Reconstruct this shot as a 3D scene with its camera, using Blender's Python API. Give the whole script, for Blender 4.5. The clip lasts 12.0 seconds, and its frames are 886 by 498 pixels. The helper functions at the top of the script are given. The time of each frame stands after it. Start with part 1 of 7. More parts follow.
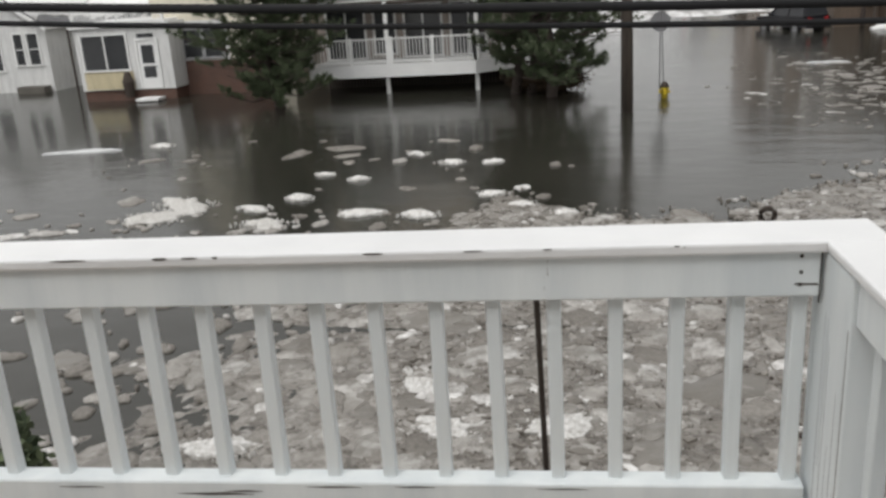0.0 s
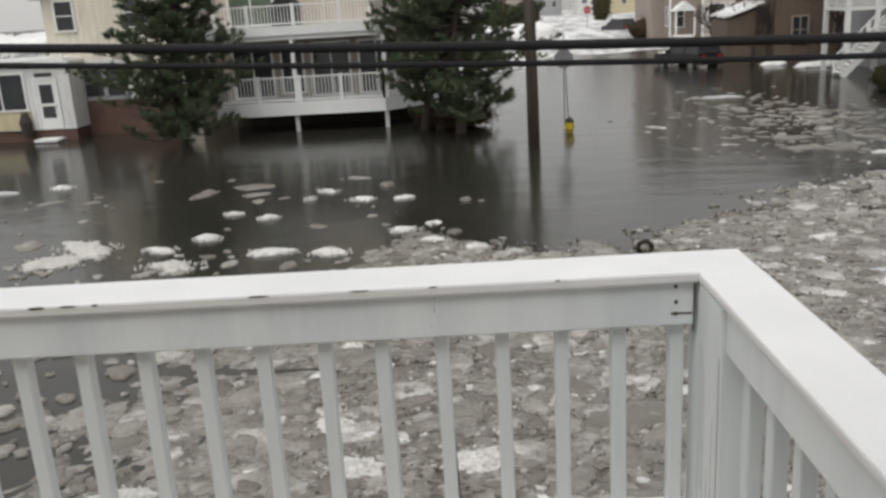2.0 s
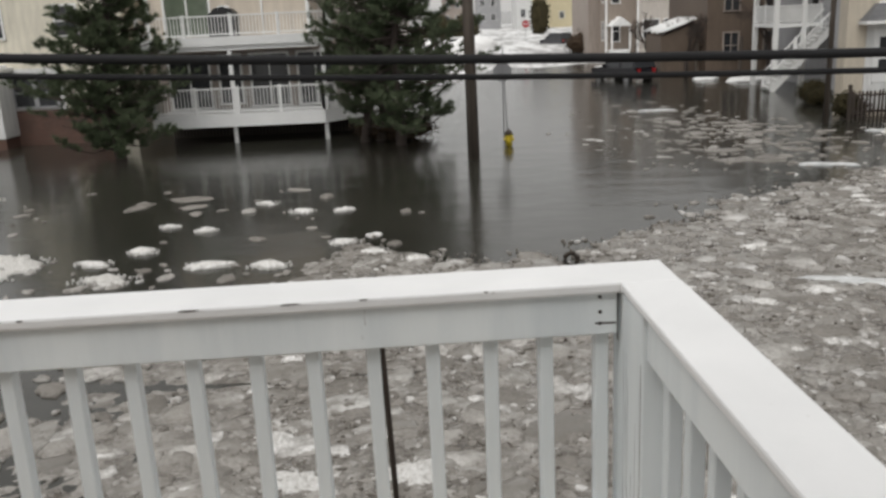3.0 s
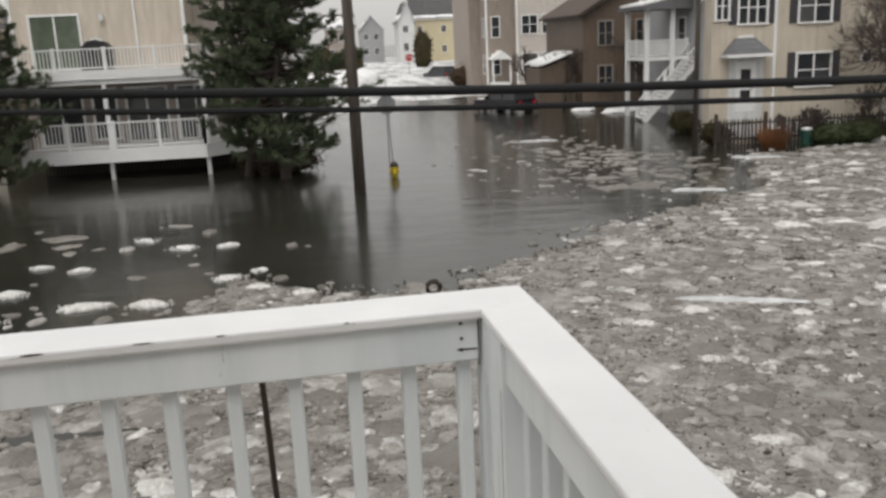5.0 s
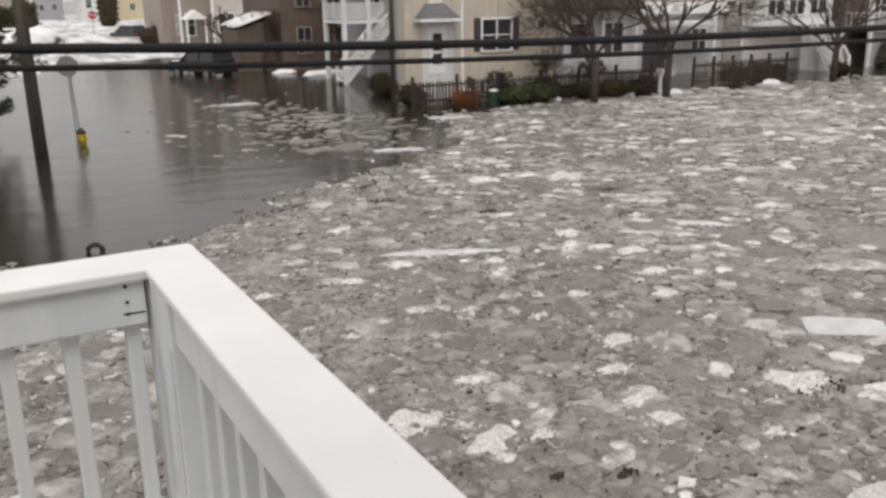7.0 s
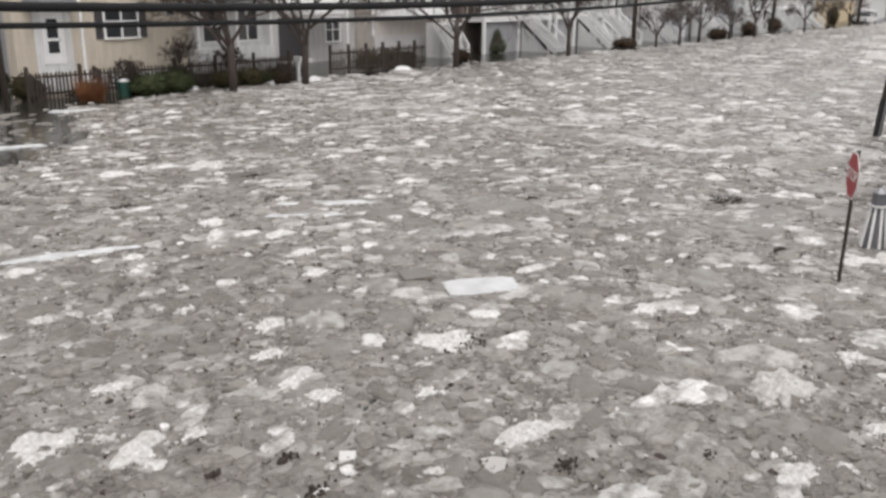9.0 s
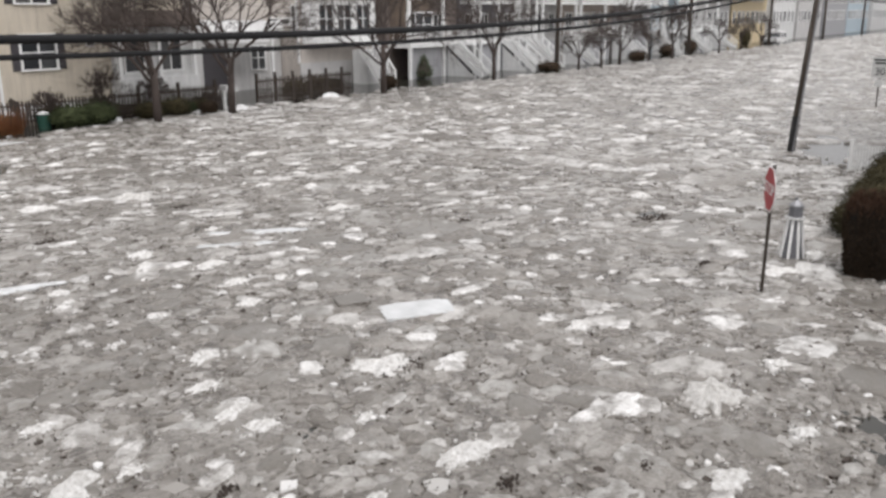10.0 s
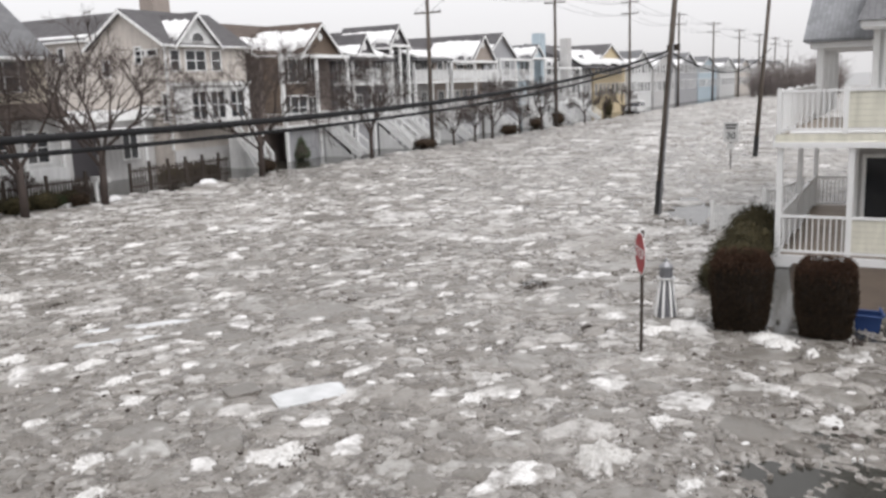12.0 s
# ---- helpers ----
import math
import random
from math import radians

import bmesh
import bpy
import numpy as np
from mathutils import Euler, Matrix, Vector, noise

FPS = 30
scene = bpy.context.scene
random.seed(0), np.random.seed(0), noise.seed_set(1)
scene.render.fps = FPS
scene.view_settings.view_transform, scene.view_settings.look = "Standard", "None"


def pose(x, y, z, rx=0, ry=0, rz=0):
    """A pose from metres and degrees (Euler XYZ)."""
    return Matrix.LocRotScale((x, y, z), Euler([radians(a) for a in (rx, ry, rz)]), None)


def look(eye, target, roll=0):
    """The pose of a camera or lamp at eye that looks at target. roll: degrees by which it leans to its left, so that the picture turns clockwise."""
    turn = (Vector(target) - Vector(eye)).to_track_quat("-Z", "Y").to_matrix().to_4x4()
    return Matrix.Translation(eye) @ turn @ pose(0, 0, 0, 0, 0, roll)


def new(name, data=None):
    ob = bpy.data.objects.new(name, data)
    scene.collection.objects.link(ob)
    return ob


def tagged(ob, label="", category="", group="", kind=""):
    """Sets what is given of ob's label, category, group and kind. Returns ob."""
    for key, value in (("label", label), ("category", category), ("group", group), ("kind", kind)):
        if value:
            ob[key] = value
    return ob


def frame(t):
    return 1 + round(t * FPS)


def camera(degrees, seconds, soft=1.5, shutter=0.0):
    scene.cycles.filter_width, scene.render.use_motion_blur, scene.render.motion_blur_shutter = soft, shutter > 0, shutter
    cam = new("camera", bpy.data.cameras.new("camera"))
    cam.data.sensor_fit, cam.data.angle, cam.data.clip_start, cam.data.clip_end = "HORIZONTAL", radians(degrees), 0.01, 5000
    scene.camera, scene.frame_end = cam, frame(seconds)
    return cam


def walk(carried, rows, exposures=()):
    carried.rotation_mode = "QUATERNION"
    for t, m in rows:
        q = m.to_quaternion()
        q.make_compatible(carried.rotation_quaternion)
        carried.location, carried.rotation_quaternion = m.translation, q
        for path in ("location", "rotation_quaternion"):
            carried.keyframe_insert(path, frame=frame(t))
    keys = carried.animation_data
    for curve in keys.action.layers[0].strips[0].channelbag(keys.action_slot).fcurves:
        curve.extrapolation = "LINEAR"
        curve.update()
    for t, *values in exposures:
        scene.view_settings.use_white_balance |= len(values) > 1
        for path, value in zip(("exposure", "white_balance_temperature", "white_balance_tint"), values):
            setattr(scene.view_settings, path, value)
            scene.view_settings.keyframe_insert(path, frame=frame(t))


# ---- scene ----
cam = camera(54.0, 12.0, soft=2.9)
PATH = [
    (0, (-0.456, -1.807, 4.99), (-0.814, 0.063, 4.377), -3.7),
    (0.5, (-0.433, -1.798, 4.989), (-0.742, 0.086, 4.393), -3.8),
    (1, (-0.424, -1.799, 4.992), (-0.692, 0.096, 4.413), -3.7),
    (1.5, (-0.406, -1.803, 4.993), (-0.623, 0.103, 4.429), -3.6),
    (2, (-0.391, -1.813, 4.998), (-0.554, 0.104, 4.452), -3.5),
    (2.5, (-0.379, -1.843, 5.009), (-0.471, 0.081, 4.47), -3.0),
    (4.5, (-0.309, -1.836, 5.001), (-0.159, 0.101, 4.525), -2.9),
    (5, (-0.295, -1.848, 5.001), (-0.068, 0.083, 4.533), -2.6),
    (5.5, (-0.279, -1.852, 4.996), (0.041, 0.064, 4.521), -2.5),
    (6, (-0.253, -1.862, 4.985), (0.225, 0.009, 4.468), -2.5),
    (6.5, (-0.221, -1.882, 4.974), (0.451, -0.085, 4.41), -2.2),
    (7, (-0.208, -1.872, 4.968), (0.636, -0.149, 4.401), -0.9),
    (7.5, (-0.191, -1.842, 4.951), (0.834, -0.215, 4.403), -0.0),
    (9.3, (0.196, -1.71, 4.668), (1.688, -0.508, 4.093), 0.5),
    (9.5, (0.167, -1.722, 4.665), (1.68, -0.54, 4.103), 0.5),
    (10, (0.096, -1.749, 4.704), (1.653, -0.611, 4.174), -0.2),
    (10.5, (0.058, -1.766, 4.731), (1.654, -0.657, 4.262), -1.1),
    (11, (0.0, -1.798, 4.779), (1.639, -0.734, 4.354), -1.8),
    (11.5, (-0.022, -1.827, 4.802), (1.666, -0.828, 4.412), -1.9),
    (12, (-0.046, -1.84, 4.814), (1.683, -0.905, 4.447), -2.1),
]
walk(cam, [(t, look(eye, target, roll)) for t, eye, target, roll in PATH],
     exposures=[(0.0, 0.27, 6380, 9), (2.5, 0.17, 6430, 9), (5.5, 0.22, 6500, 10), (7.5, 0.34, 6500, 12), (9.5, 0.52, 6350, 12), (12.0, 0.62, 6250, 12)])

# ---- world and light: a bright overcast winter day ----
world = bpy.data.worlds.new("overcast")
scene.world = world
world.use_nodes = True
wn, wl = world.node_tree.nodes, world.node_tree.links
sky = wn.new("ShaderNodeTexSky")
sky.sky_type, sky.sun_disc = "NISHITA", False
sky.sun_elevation, sky.sun_rotation = radians(62), radians(205)
sky.air_density, sky.dust_density = 1.0, 4.0
grey = wn.new("ShaderNodeHueSaturation")
grey.inputs["Saturation"].default_value = 0.10
wl.new(sky.outputs[0], grey.inputs["Color"])
flat = wn.new("ShaderNodeMixRGB")
flat.inputs[0].default_value = 0.55
flat.inputs[2].default_value = (8.3, 8.05, 7.75, 1)
wl.new(grey.outputs[0], flat.inputs[1])
wl.new(flat.outputs[0], wn["Background"].inputs["Color"])
wn["Background"].inputs["Strength"].default_value = 0.105
sun = new("sun", bpy.data.lights.new("sun", "SUN"))
sun.data.energy, sun.data.angle, sun.data.color = 1.15, radians(45), (1.0, 0.97, 0.93)
sun.matrix_world = look((0, 0, 0), (0.20, 0.42, -0.88))


# ---- materials ----
def material(name, build, rough=0.7, metal=0.0):
    """A node material; build(nodes, links, bsdf, coord) wires its colour."""
    m = bpy.data.materials.new(name)
    m.use_nodes = True
    n, l = m.node_tree.nodes, m.node_tree.links
    b = n["Principled BSDF"]
    b.inputs["Roughness"].default_value, b.inputs["Metallic"].default_value = rough, metal
    build(n, l, b, n.new("ShaderNodeTexCoord").outputs["Object"])
    return m


def noise_of(n, l, coord, scale, detail=4.0, rough=0.55, stretch=None):
    t = n.new("ShaderNodeTexNoise")
    t.inputs["Scale"].default_value, t.inputs["Detail"].default_value, t.inputs["Roughness"].default_value = scale, detail, rough
    if stretch:
        mp = n.new("ShaderNodeMapping")
        mp.inputs["Scale"].default_value = stretch
        l.new(coord, mp.inputs[0])
        coord = mp.outputs[0]
    l.new(coord, t.inputs["Vector"])
    return t.outputs["Fac"]


def ramp(n, l, fac, *stops):
    r = n.new("ShaderNodeValToRGB")
    e = r.color_ramp.elements
    while len(e) < len(stops):
        e.new(0.5)
    for k, (p, c) in enumerate(stops):
        e[k].position, e[k].color = p, (*c, 1)
    l.new(fac, r.inputs[0])
    return r.outputs[0]


def mix(n, l, fac, a, b, how="MIX"):
    x = n.new("ShaderNodeMixRGB")
    x.blend_type = how
    for k, v in enumerate((fac, a, b)):
        if isinstance(v, (int, float)):
            x.inputs[k].default_value = v
        elif isinstance(v, tuple):
            x.inputs[k].default_value = (*v, 1)
        else:
            l.new(v, x.inputs[k])
    return x.outputs[0]


def maths(n, l, op, a, b=0.0):
    x = n.new("ShaderNodeMath")
    x.operation = op
    for k, v in enumerate((a, b)):
        if isinstance(v, (int, float)):
            x.inputs[k].default_value = v
        else:
            l.new(v, x.inputs[k])
    return x.outputs[0]


def bump(n, l, b, height, strength, distance=0.02):
    x = n.new("ShaderNodeBump")
    x.inputs["Strength"].default_value, x.inputs["Distance"].default_value = strength, distance
    l.new(height, x.inputs["Height"])
    l.new(x.outputs[0], b.inputs["Normal"])


def plain(name, colour, rough=0.7, metal=0.0, vary=0.18, grain=9.0, relief=0.15):
    """A surface of one colour with soft blotches and fine grain."""
    dark, light = tuple(c * (1 - vary) for c in colour), tuple(min(1, c * (1 + vary * 0.6)) for c in colour)

    def build(n, l, b, co):
        big = ramp(n, l, noise_of(n, l, co, 0.9, 5), (0.3, dark), (0.7, light))
        small = noise_of(n, l, co, grain, 6)
        l.new(mix(n, l, 0.25, big, ramp(n, l, small, (0.3, dark), (0.7, light))), b.inputs["Base Color"])
        bump(n, l, b, small, relief, 0.01)
    return material(name, build, rough, metal)


def siding(name, colour, lap=0.115, upright=False, vary=0.14):
    """Lapped boards: a saw-tooth relief, weather streaks, faint board to board change."""
    def build(n, l, b, co):
        s = n.new("ShaderNodeSeparateXYZ")
        l.new(co, s.inputs[0])
        run = maths(n, l, "ADD", s.outputs[0], s.outputs[1]) if upright else s.outputs[2]
        k = maths(n, l, "DIVIDE", run, lap)
        saw = maths(n, l, "FRACT", k)
        board = n.new("ShaderNodeTexWhiteNoise")
        board.noise_dimensions = "1D"
        l.new(maths(n, l, "FLOOR", k), board.inputs["W"])
        streak = noise_of(n, l, co, 2.0, 5, 0.6, (2.5, 2.5, 0.35))
        dark, light = tuple(c * (1 - vary * 1.6) for c in colour), tuple(min(1, c * (1 + vary * 0.5)) for c in colour)
        col = ramp(n, l, streak, (0.25, dark), (0.65, light))
        col = mix(n, l, maths(n, l, "MULTIPLY", board.outputs[0], 0.12), col, dark)
        gap = ramp(n, l, saw, (0.0, (0.55, 0.55, 0.55)), (0.09, (1, 1, 1)))
        l.new(mix(n, l, 1.0, col, gap, "MULTIPLY"), b.inputs["Base Color"])
        bump(n, l, b, maths(n, l, "SUBTRACT", 1.0, saw), 0.6, 0.015)
    return material(name, build, 0.65)


def rail_paint(n, l, b, co):
    """White paint, thin and grey in streaks along the grain, flaked to bare wood in small spots."""
    grain = noise_of(n, l, co, 6.0, 6, 0.6, (1, 1, 0.12))
    base = ramp(n, l, grain, (0.25, (0.61, 0.655, 0.68)), (0.6, (0.78, 0.815, 0.822)))
    flake = noise_of(n, l, co, 7.0, 8, 0.7, (1.4, 1.4, 0.4))
    mask = ramp(n, l, flake, (0.68, (0, 0, 0)), (0.71, (1, 1, 1)))
    l.new(mix(n, l, mask, base, (0.20, 0.18, 0.16)), b.inputs["Base Color"])
    bump(n, l, b, maths(n, l, "SUBTRACT", grain, mask), 0.25, 0.004)


def rail_paint_flat(n, l, b, co):
    """The same paint on the caps, thick and clean, with a few scuffs."""
    soft = noise_of(n, l, co, 3.0, 5)
    base = ramp(n, l, soft, (0.3, (0.71, 0.712, 0.717)), (0.7, (0.805, 0.805, 0.807)))
    spot = noise_of(n, l, co, 26.0, 5, 0.6)
    mask = ramp(n, l, spot, (0.715, (0, 0, 0)), (0.74, (1, 1, 1)))
    l.new(mix(n, l, mask, base, (0.42, 0.40, 0.38)), b.inputs["Base Color"])
    bump(n, l, b, soft, 0.15, 0.01)


def water_look(n, l, b, co):
    """Murky flood water: dark silt, long low ripples broken by patches of fine ones."""
    silt = noise_of(n, l, co, 0.09, 4)
    l.new(ramp(n, l, silt, (0.3, (0.018, 0.018, 0.014)), (0.7, (0.036, 0.034, 0.028))), b.inputs["Base Color"])
    b.inputs["IOR"].default_value = 1.4
    low = noise_of(n, l, co, 0.55, 3, 0.5, (1.0, 1.5, 1.0))
    mid = noise_of(n, l, co, 2.2, 4, 0.55, (0.8, 1.4, 1.0))
    fine = noise_of(n, l, co, 6.5, 4, 0.6, (0.7, 1.5, 1.0))
    patch = ramp(n, l, noise_of(n, l, co, 0.13, 4), (0.40, (0.12, 0.12, 0.12)), (0.60, (1, 1, 1)))
    h = mix(n, l, 0.28, low, mix(n, l, 1.0, mix(n, l, 0.4, mid, fine), patch, "MULTIPLY"))
    bump(n, l, b, h, 0.7, 0.042)


def slush_look(n, l, b, co):
    """Brash ice frozen in silty slush: packed bits of every grey, dark wet seams, pale granules."""
    broad = noise_of(n, l, co, 0.33, 5)
    mid = noise_of(n, l, co, 1.9, 7, 0.68)
    fine = noise_of(n, l, co, 15.0, 7, 0.78)
    warp = n.new("ShaderNodeTexNoise")
    warp.inputs["Scale"].default_value, warp.inputs["Detail"].default_value = 5.0, 5.0
    l.new(co, warp.inputs["Vector"])
    shift = n.new("ShaderNodeVectorMath")
    shift.operation = "MULTIPLY_ADD"
    shift.inputs[1].default_value = (0.34, 0.34, 0.0)
    l.new(warp.outputs["Color"], shift.inputs[0])
    l.new(co, shift.inputs[2])
    tones, seams = [], []
    for size in (3.4, 9.5):
        cell = n.new("ShaderNodeTexVoronoi")
        edge = n.new("ShaderNodeTexVoronoi")
        edge.feature = "DISTANCE_TO_EDGE"
        for v in (cell, edge):
            v.inputs["Scale"].default_value = size
            l.new(shift.outputs[0], v.inputs["Vector"])
        pick = n.new("ShaderNodeSeparateColor")
        l.new(cell.outputs["Color"], pick.inputs[0])
        tones.append(pick.outputs[0])
        seams.append(edge.outputs["Distance"])
    bits = ramp(n, l, tones[1], (0.0, (0.06, 0.052, 0.043)), (0.55, (0.165, 0.149, 0.130)), (0.86, (0.31, 0.292, 0.268)), (1.0, (0.60, 0.585, 0.565)))
    rafts = ramp(n, l, tones[0], (0.0, (0.075, 0.065, 0.054)), (0.55, (0.19, 0.174, 0.154)), (0.9, (0.36, 0.345, 0.322)), (1.0, (0.46, 0.445, 0.42)))
    which = ramp(n, l, mid, (0.42, (0.95, 0.95, 0.95)), (0.58, (0.12, 0.12, 0.12)))
    col = mix(n, l, which, rafts, bits)
    mush = ramp(n, l, mid, (0.32, (0.035, 0.029, 0.023)), (0.45, (0.115, 0.101, 0.086)), (0.55, (0.27, 0.253, 0.23)), (0.645, (0.62, 0.605, 0.585)))
    col = mix(n, l, 0.40, col, mush)
    col = mix(n, l, 0.22, col, ramp(n, l, broad, (0.34, (0.085, 0.073, 0.060)), (0.66, (0.40, 0.382, 0.358))))
    wide = ramp(n, l, seams[0], (0.0, (0.42, 0.40, 0.38)), (0.07, (1, 1, 1)))
    thin = ramp(n, l, seams[1], (0.0, (0.50, 0.48, 0.46)), (0.09, (1, 1, 1)))
    col = mix(n, l, ramp(n, l, broad, (0.40, (0.9, 0.9, 0.9)), (0.62, (0.35, 0.35, 0.35))), col, mix(n, l, 1.0, col, mix(n, l, which, wide, thin), "MULTIPLY"))
    grit = ramp(n, l, fine, (0.35, (0.26, 0.25, 0.235)), (0.46, (1, 1, 1)), (0.62, (1, 1, 1)), (0.74, (1.8, 1.8, 1.8)))
    l.new(mix(n, l, 0.9, col, grit, "MULTIPLY"), b.inputs["Base Color"])
    l.new(ramp(n, l, mid, (0.36, (0.14, 0.14, 0.14)), (0.62, (0.45, 0.45, 0.45))), b.inputs["Roughness"])
    low = ramp(n, l, mix(n, l, which, seams[0], seams[1]), (0.0, (0, 0, 0)), (0.12, (1, 1, 1)))
    bump(n, l, b, mix(n, l, 0.35, mix(n, l, 0.5, fine, mid), low), 0.6, 0.022)


def own_tone(n, l):
    """A number of its own for each piece of ice, joined or single."""
    g, o = n.new("ShaderNodeNewGeometry"), n.new("ShaderNodeObjectInfo")
    return maths(n, l, "FRACT", maths(n, l, "ADD", g.outputs["Random Per Island"], o.outputs["Random"]))


def floe_look(p, q):
    """Drift ice: each floe its own grey, silty or white, with a crumbled grain and silt washed over it; p and q set how many are white."""
    def build(n, l, b, co):
        own = ramp(n, l, own_tone(n, l), (0.0, (0.12, 0.108, 0.094)), (p, (0.265, 0.247, 0.225)), (q, (0.42, 0.404, 0.382)), (1.0, (0.76, 0.75, 0.735)))
        wash = noise_of(n, l, co, 2.6, 6, 0.7)
        fine = noise_of(n, l, co, 17.0, 7, 0.78)
        col = mix(n, l, ramp(n, l, wash, (0.42, (0.75, 0.75, 0.75)), (0.60, (0.0, 0.0, 0.0))), own, (0.17, 0.155, 0.137))
        l.new(mix(n, l, 0.9, col, ramp(n, l, fine, (0.32, (0.45, 0.43, 0.40)), (0.5, (1.0, 1.0, 1.0)), (0.68, (1.4, 1.4, 1.4))), "MULTIPLY"), b.inputs["Base Color"])
        l.new(ramp(n, l, wash, (0.4, (0.25, 0.25, 0.25)), (0.65, (0.6, 0.6, 0.6))), b.inputs["Roughness"])
        bump(n, l, b, mix(n, l, 0.5, fine, wash), 0.8, 0.035)
    return build


def shard_look(n, l, b, co):
    """Fine brash: wet grey-brown bits with some white ones among them."""
    g = n.new("ShaderNodeNewGeometry")
    l.new(ramp(n, l, g.outputs["Random Per Island"], (0.0, (0.11, 0.098, 0.083)), (0.6, (0.22, 0.203, 0.182)), (0.92, (0.36, 0.345, 0.325)), (1.0, (0.66, 0.655, 0.64))), b.inputs["Base Color"])


def crumb_look(n, l, b, co):
    """Rotten snow ice: off-white crumbs, each a little greyer or cleaner, darker in the hollows."""
    g = n.new("ShaderNodeNewGeometry")
    t = noise_of(n, l, co, 15.0, 7, 0.75)
    grain = ramp(n, l, t, (0.30, (0.30, 0.28, 0.255)), (0.46, (0.64, 0.625, 0.60)), (0.62, (0.86, 0.85, 0.835)))
    l.new(mix(n, l, 0.8, grain, ramp(n, l, g.outputs["Random Per Island"], (0.0, (0.72, 0.71, 0.69)), (0.6, (1, 1, 1))), "MULTIPLY"), b.inputs["Base Color"])
    bump(n, l, b, t, 0.9, 0.05)


def awash_look(n, l, b, co):
    """Plates awash: milky grey ice, each its own tone, smooth and wet with a faint silt film."""
    own = ramp(n, l, own_tone(n, l), (0.0, (0.13, 0.12, 0.106)), (0.45, (0.21, 0.198, 0.181)), (0.85, (0.36, 0.35, 0.33)), (1.0, (0.60, 0.59, 0.575)))
    film = noise_of(n, l, co, 4.0, 6, 0.65)
    fine = noise_of(n, l, co, 30.0, 6, 0.75)
    col = mix(n, l, ramp(n, l, film, (0.40, (0.85, 0.85, 0.85)), (0.60, (0, 0, 0))), own, (0.15, 0.137, 0.12))
    l.new(mix(n, l, 0.7, col, ramp(n, l, fine, (0.33, (0.55, 0.53, 0.50)), (0.48, (1, 1, 1)), (0.72, (1.35, 1.35, 1.35))), "MULTIPLY"), b.inputs["Base Color"])
    bump(n, l, b, film, 0.35, 0.02)


def clear_ice(n, l, b, co):
    t = noise_of(n, l, co, 2.5, 6, 0.6)
    l.new(ramp(n, l, t, (0.3, (0.42, 0.425, 0.425)), (0.7, (0.60, 0.61, 0.61))), b.inputs["Base Color"])
    bump(n, l, b, t, 0.2, 0.01)


def snow_look(n, l, b, co):
    t = noise_of(n, l, co, 5.0, 7, 0.65)
    l.new(ramp(n, l, t, (0.25, (0.60, 0.59, 0.57)), (0.6, (0.82, 0.82, 0.82))), b.inputs["Base Color"])
    bump(n, l, b, t, 0.6, 0.04)


def slushy_snow(n, l, b, co):
    """Trodden and driven snow: white drifts, grey wet tracks along the street, scraps of bare ground."""
    drift = noise_of(n, l, co, 0.35, 6, 0.62, (1.6, 0.35, 1.0))
    t = noise_of(n, l, co, 4.0, 7, 0.7)
    col = ramp(n, l, drift, (0.38, (0.09, 0.085, 0.08)), (0.47, (0.33, 0.325, 0.32)), (0.56, (0.78, 0.78, 0.78)))
    l.new(mix(n, l, 0.4, col, ramp(n, l, t, (0.3, (0.22, 0.21, 0.20)), (0.6, (0.82, 0.82, 0.82)))), b.inputs["Base Color"])
    bump(n, l, b, t, 0.6, 0.06)


def brick_look(n, l, b, co):
    t = n.new("ShaderNodeTexBrick")
    t.inputs["Scale"].default_value = 1.0
    t.inputs["Brick Width"].default_value, t.inputs["Row Height"].default_value, t.inputs["Mortar Size"].default_value = 0.22, 0.075, 0.006
    for k, c in (("Color1", (0.085, 0.045, 0.032)), ("Color2", (0.13, 0.065, 0.045)), ("Mortar", (0.16, 0.13, 0.115))):
        t.inputs[k].default_value = (*c, 1)
    mp = n.new("ShaderNodeMapping")
    mp.inputs["Rotation"].default_value = (radians(90), 0, 0)
    l.new(co, mp.inputs[0])
    l.new(mp.outputs[0], t.inputs["Vector"])
    l.new(mix(n, l, 0.35, t.outputs[0], ramp(n, l, noise_of(n, l, co, 1.5, 5), (0.3, (0.06, 0.035, 0.028)), (0.7, (0.15, 0.08, 0.06)))), b.inputs["Base Color"])
    bump(n, l, b, t.outputs["Fac"], -0.3, 0.01)


def shingle_look(colour):
    def build(n, l, b, co):
        t = n.new("ShaderNodeTexBrick")
        t.inputs["Brick Width"].default_value, t.inputs["Row Height"].default_value, t.inputs["Mortar Size"].default_value = 0.3, 0.14, 0.008
        t.inputs["Scale"].default_value = 1.0
        t.inputs["Color1"].default_value = (*colour, 1)
        t.inputs["Color2"].default_value = (*[c * 0.72 for c in colour], 1)
        t.inputs["Mortar"].default_value = (*[c * 0.45 for c in colour], 1)
        l.new(co, t.inputs["Vector"])
        l.new(mix(n, l, 0.3, t.outputs[0], ramp(n, l, noise_of(n, l, co, 1.2, 5), (0.3, tuple(c * 0.6 for c in colour)), (0.7, tuple(c * 1.3 for c in colour)))), b.inputs["Base Color"])
        bump(n, l, b, noise_of(n, l, co, 18, 4), 0.4, 0.01)
    return build


def wood_pole(n, l, b, co):
    g = noise_of(n, l, co, 7.0, 6, 0.6, (1, 1, 0.06))
    l.new(ramp(n, l, g, (0.3, (0.045, 0.035, 0.028)), (0.7, (0.12, 0.098, 0.08))), b.inputs["Base Color"])
    bump(n, l, b, g, 0.5, 0.02)


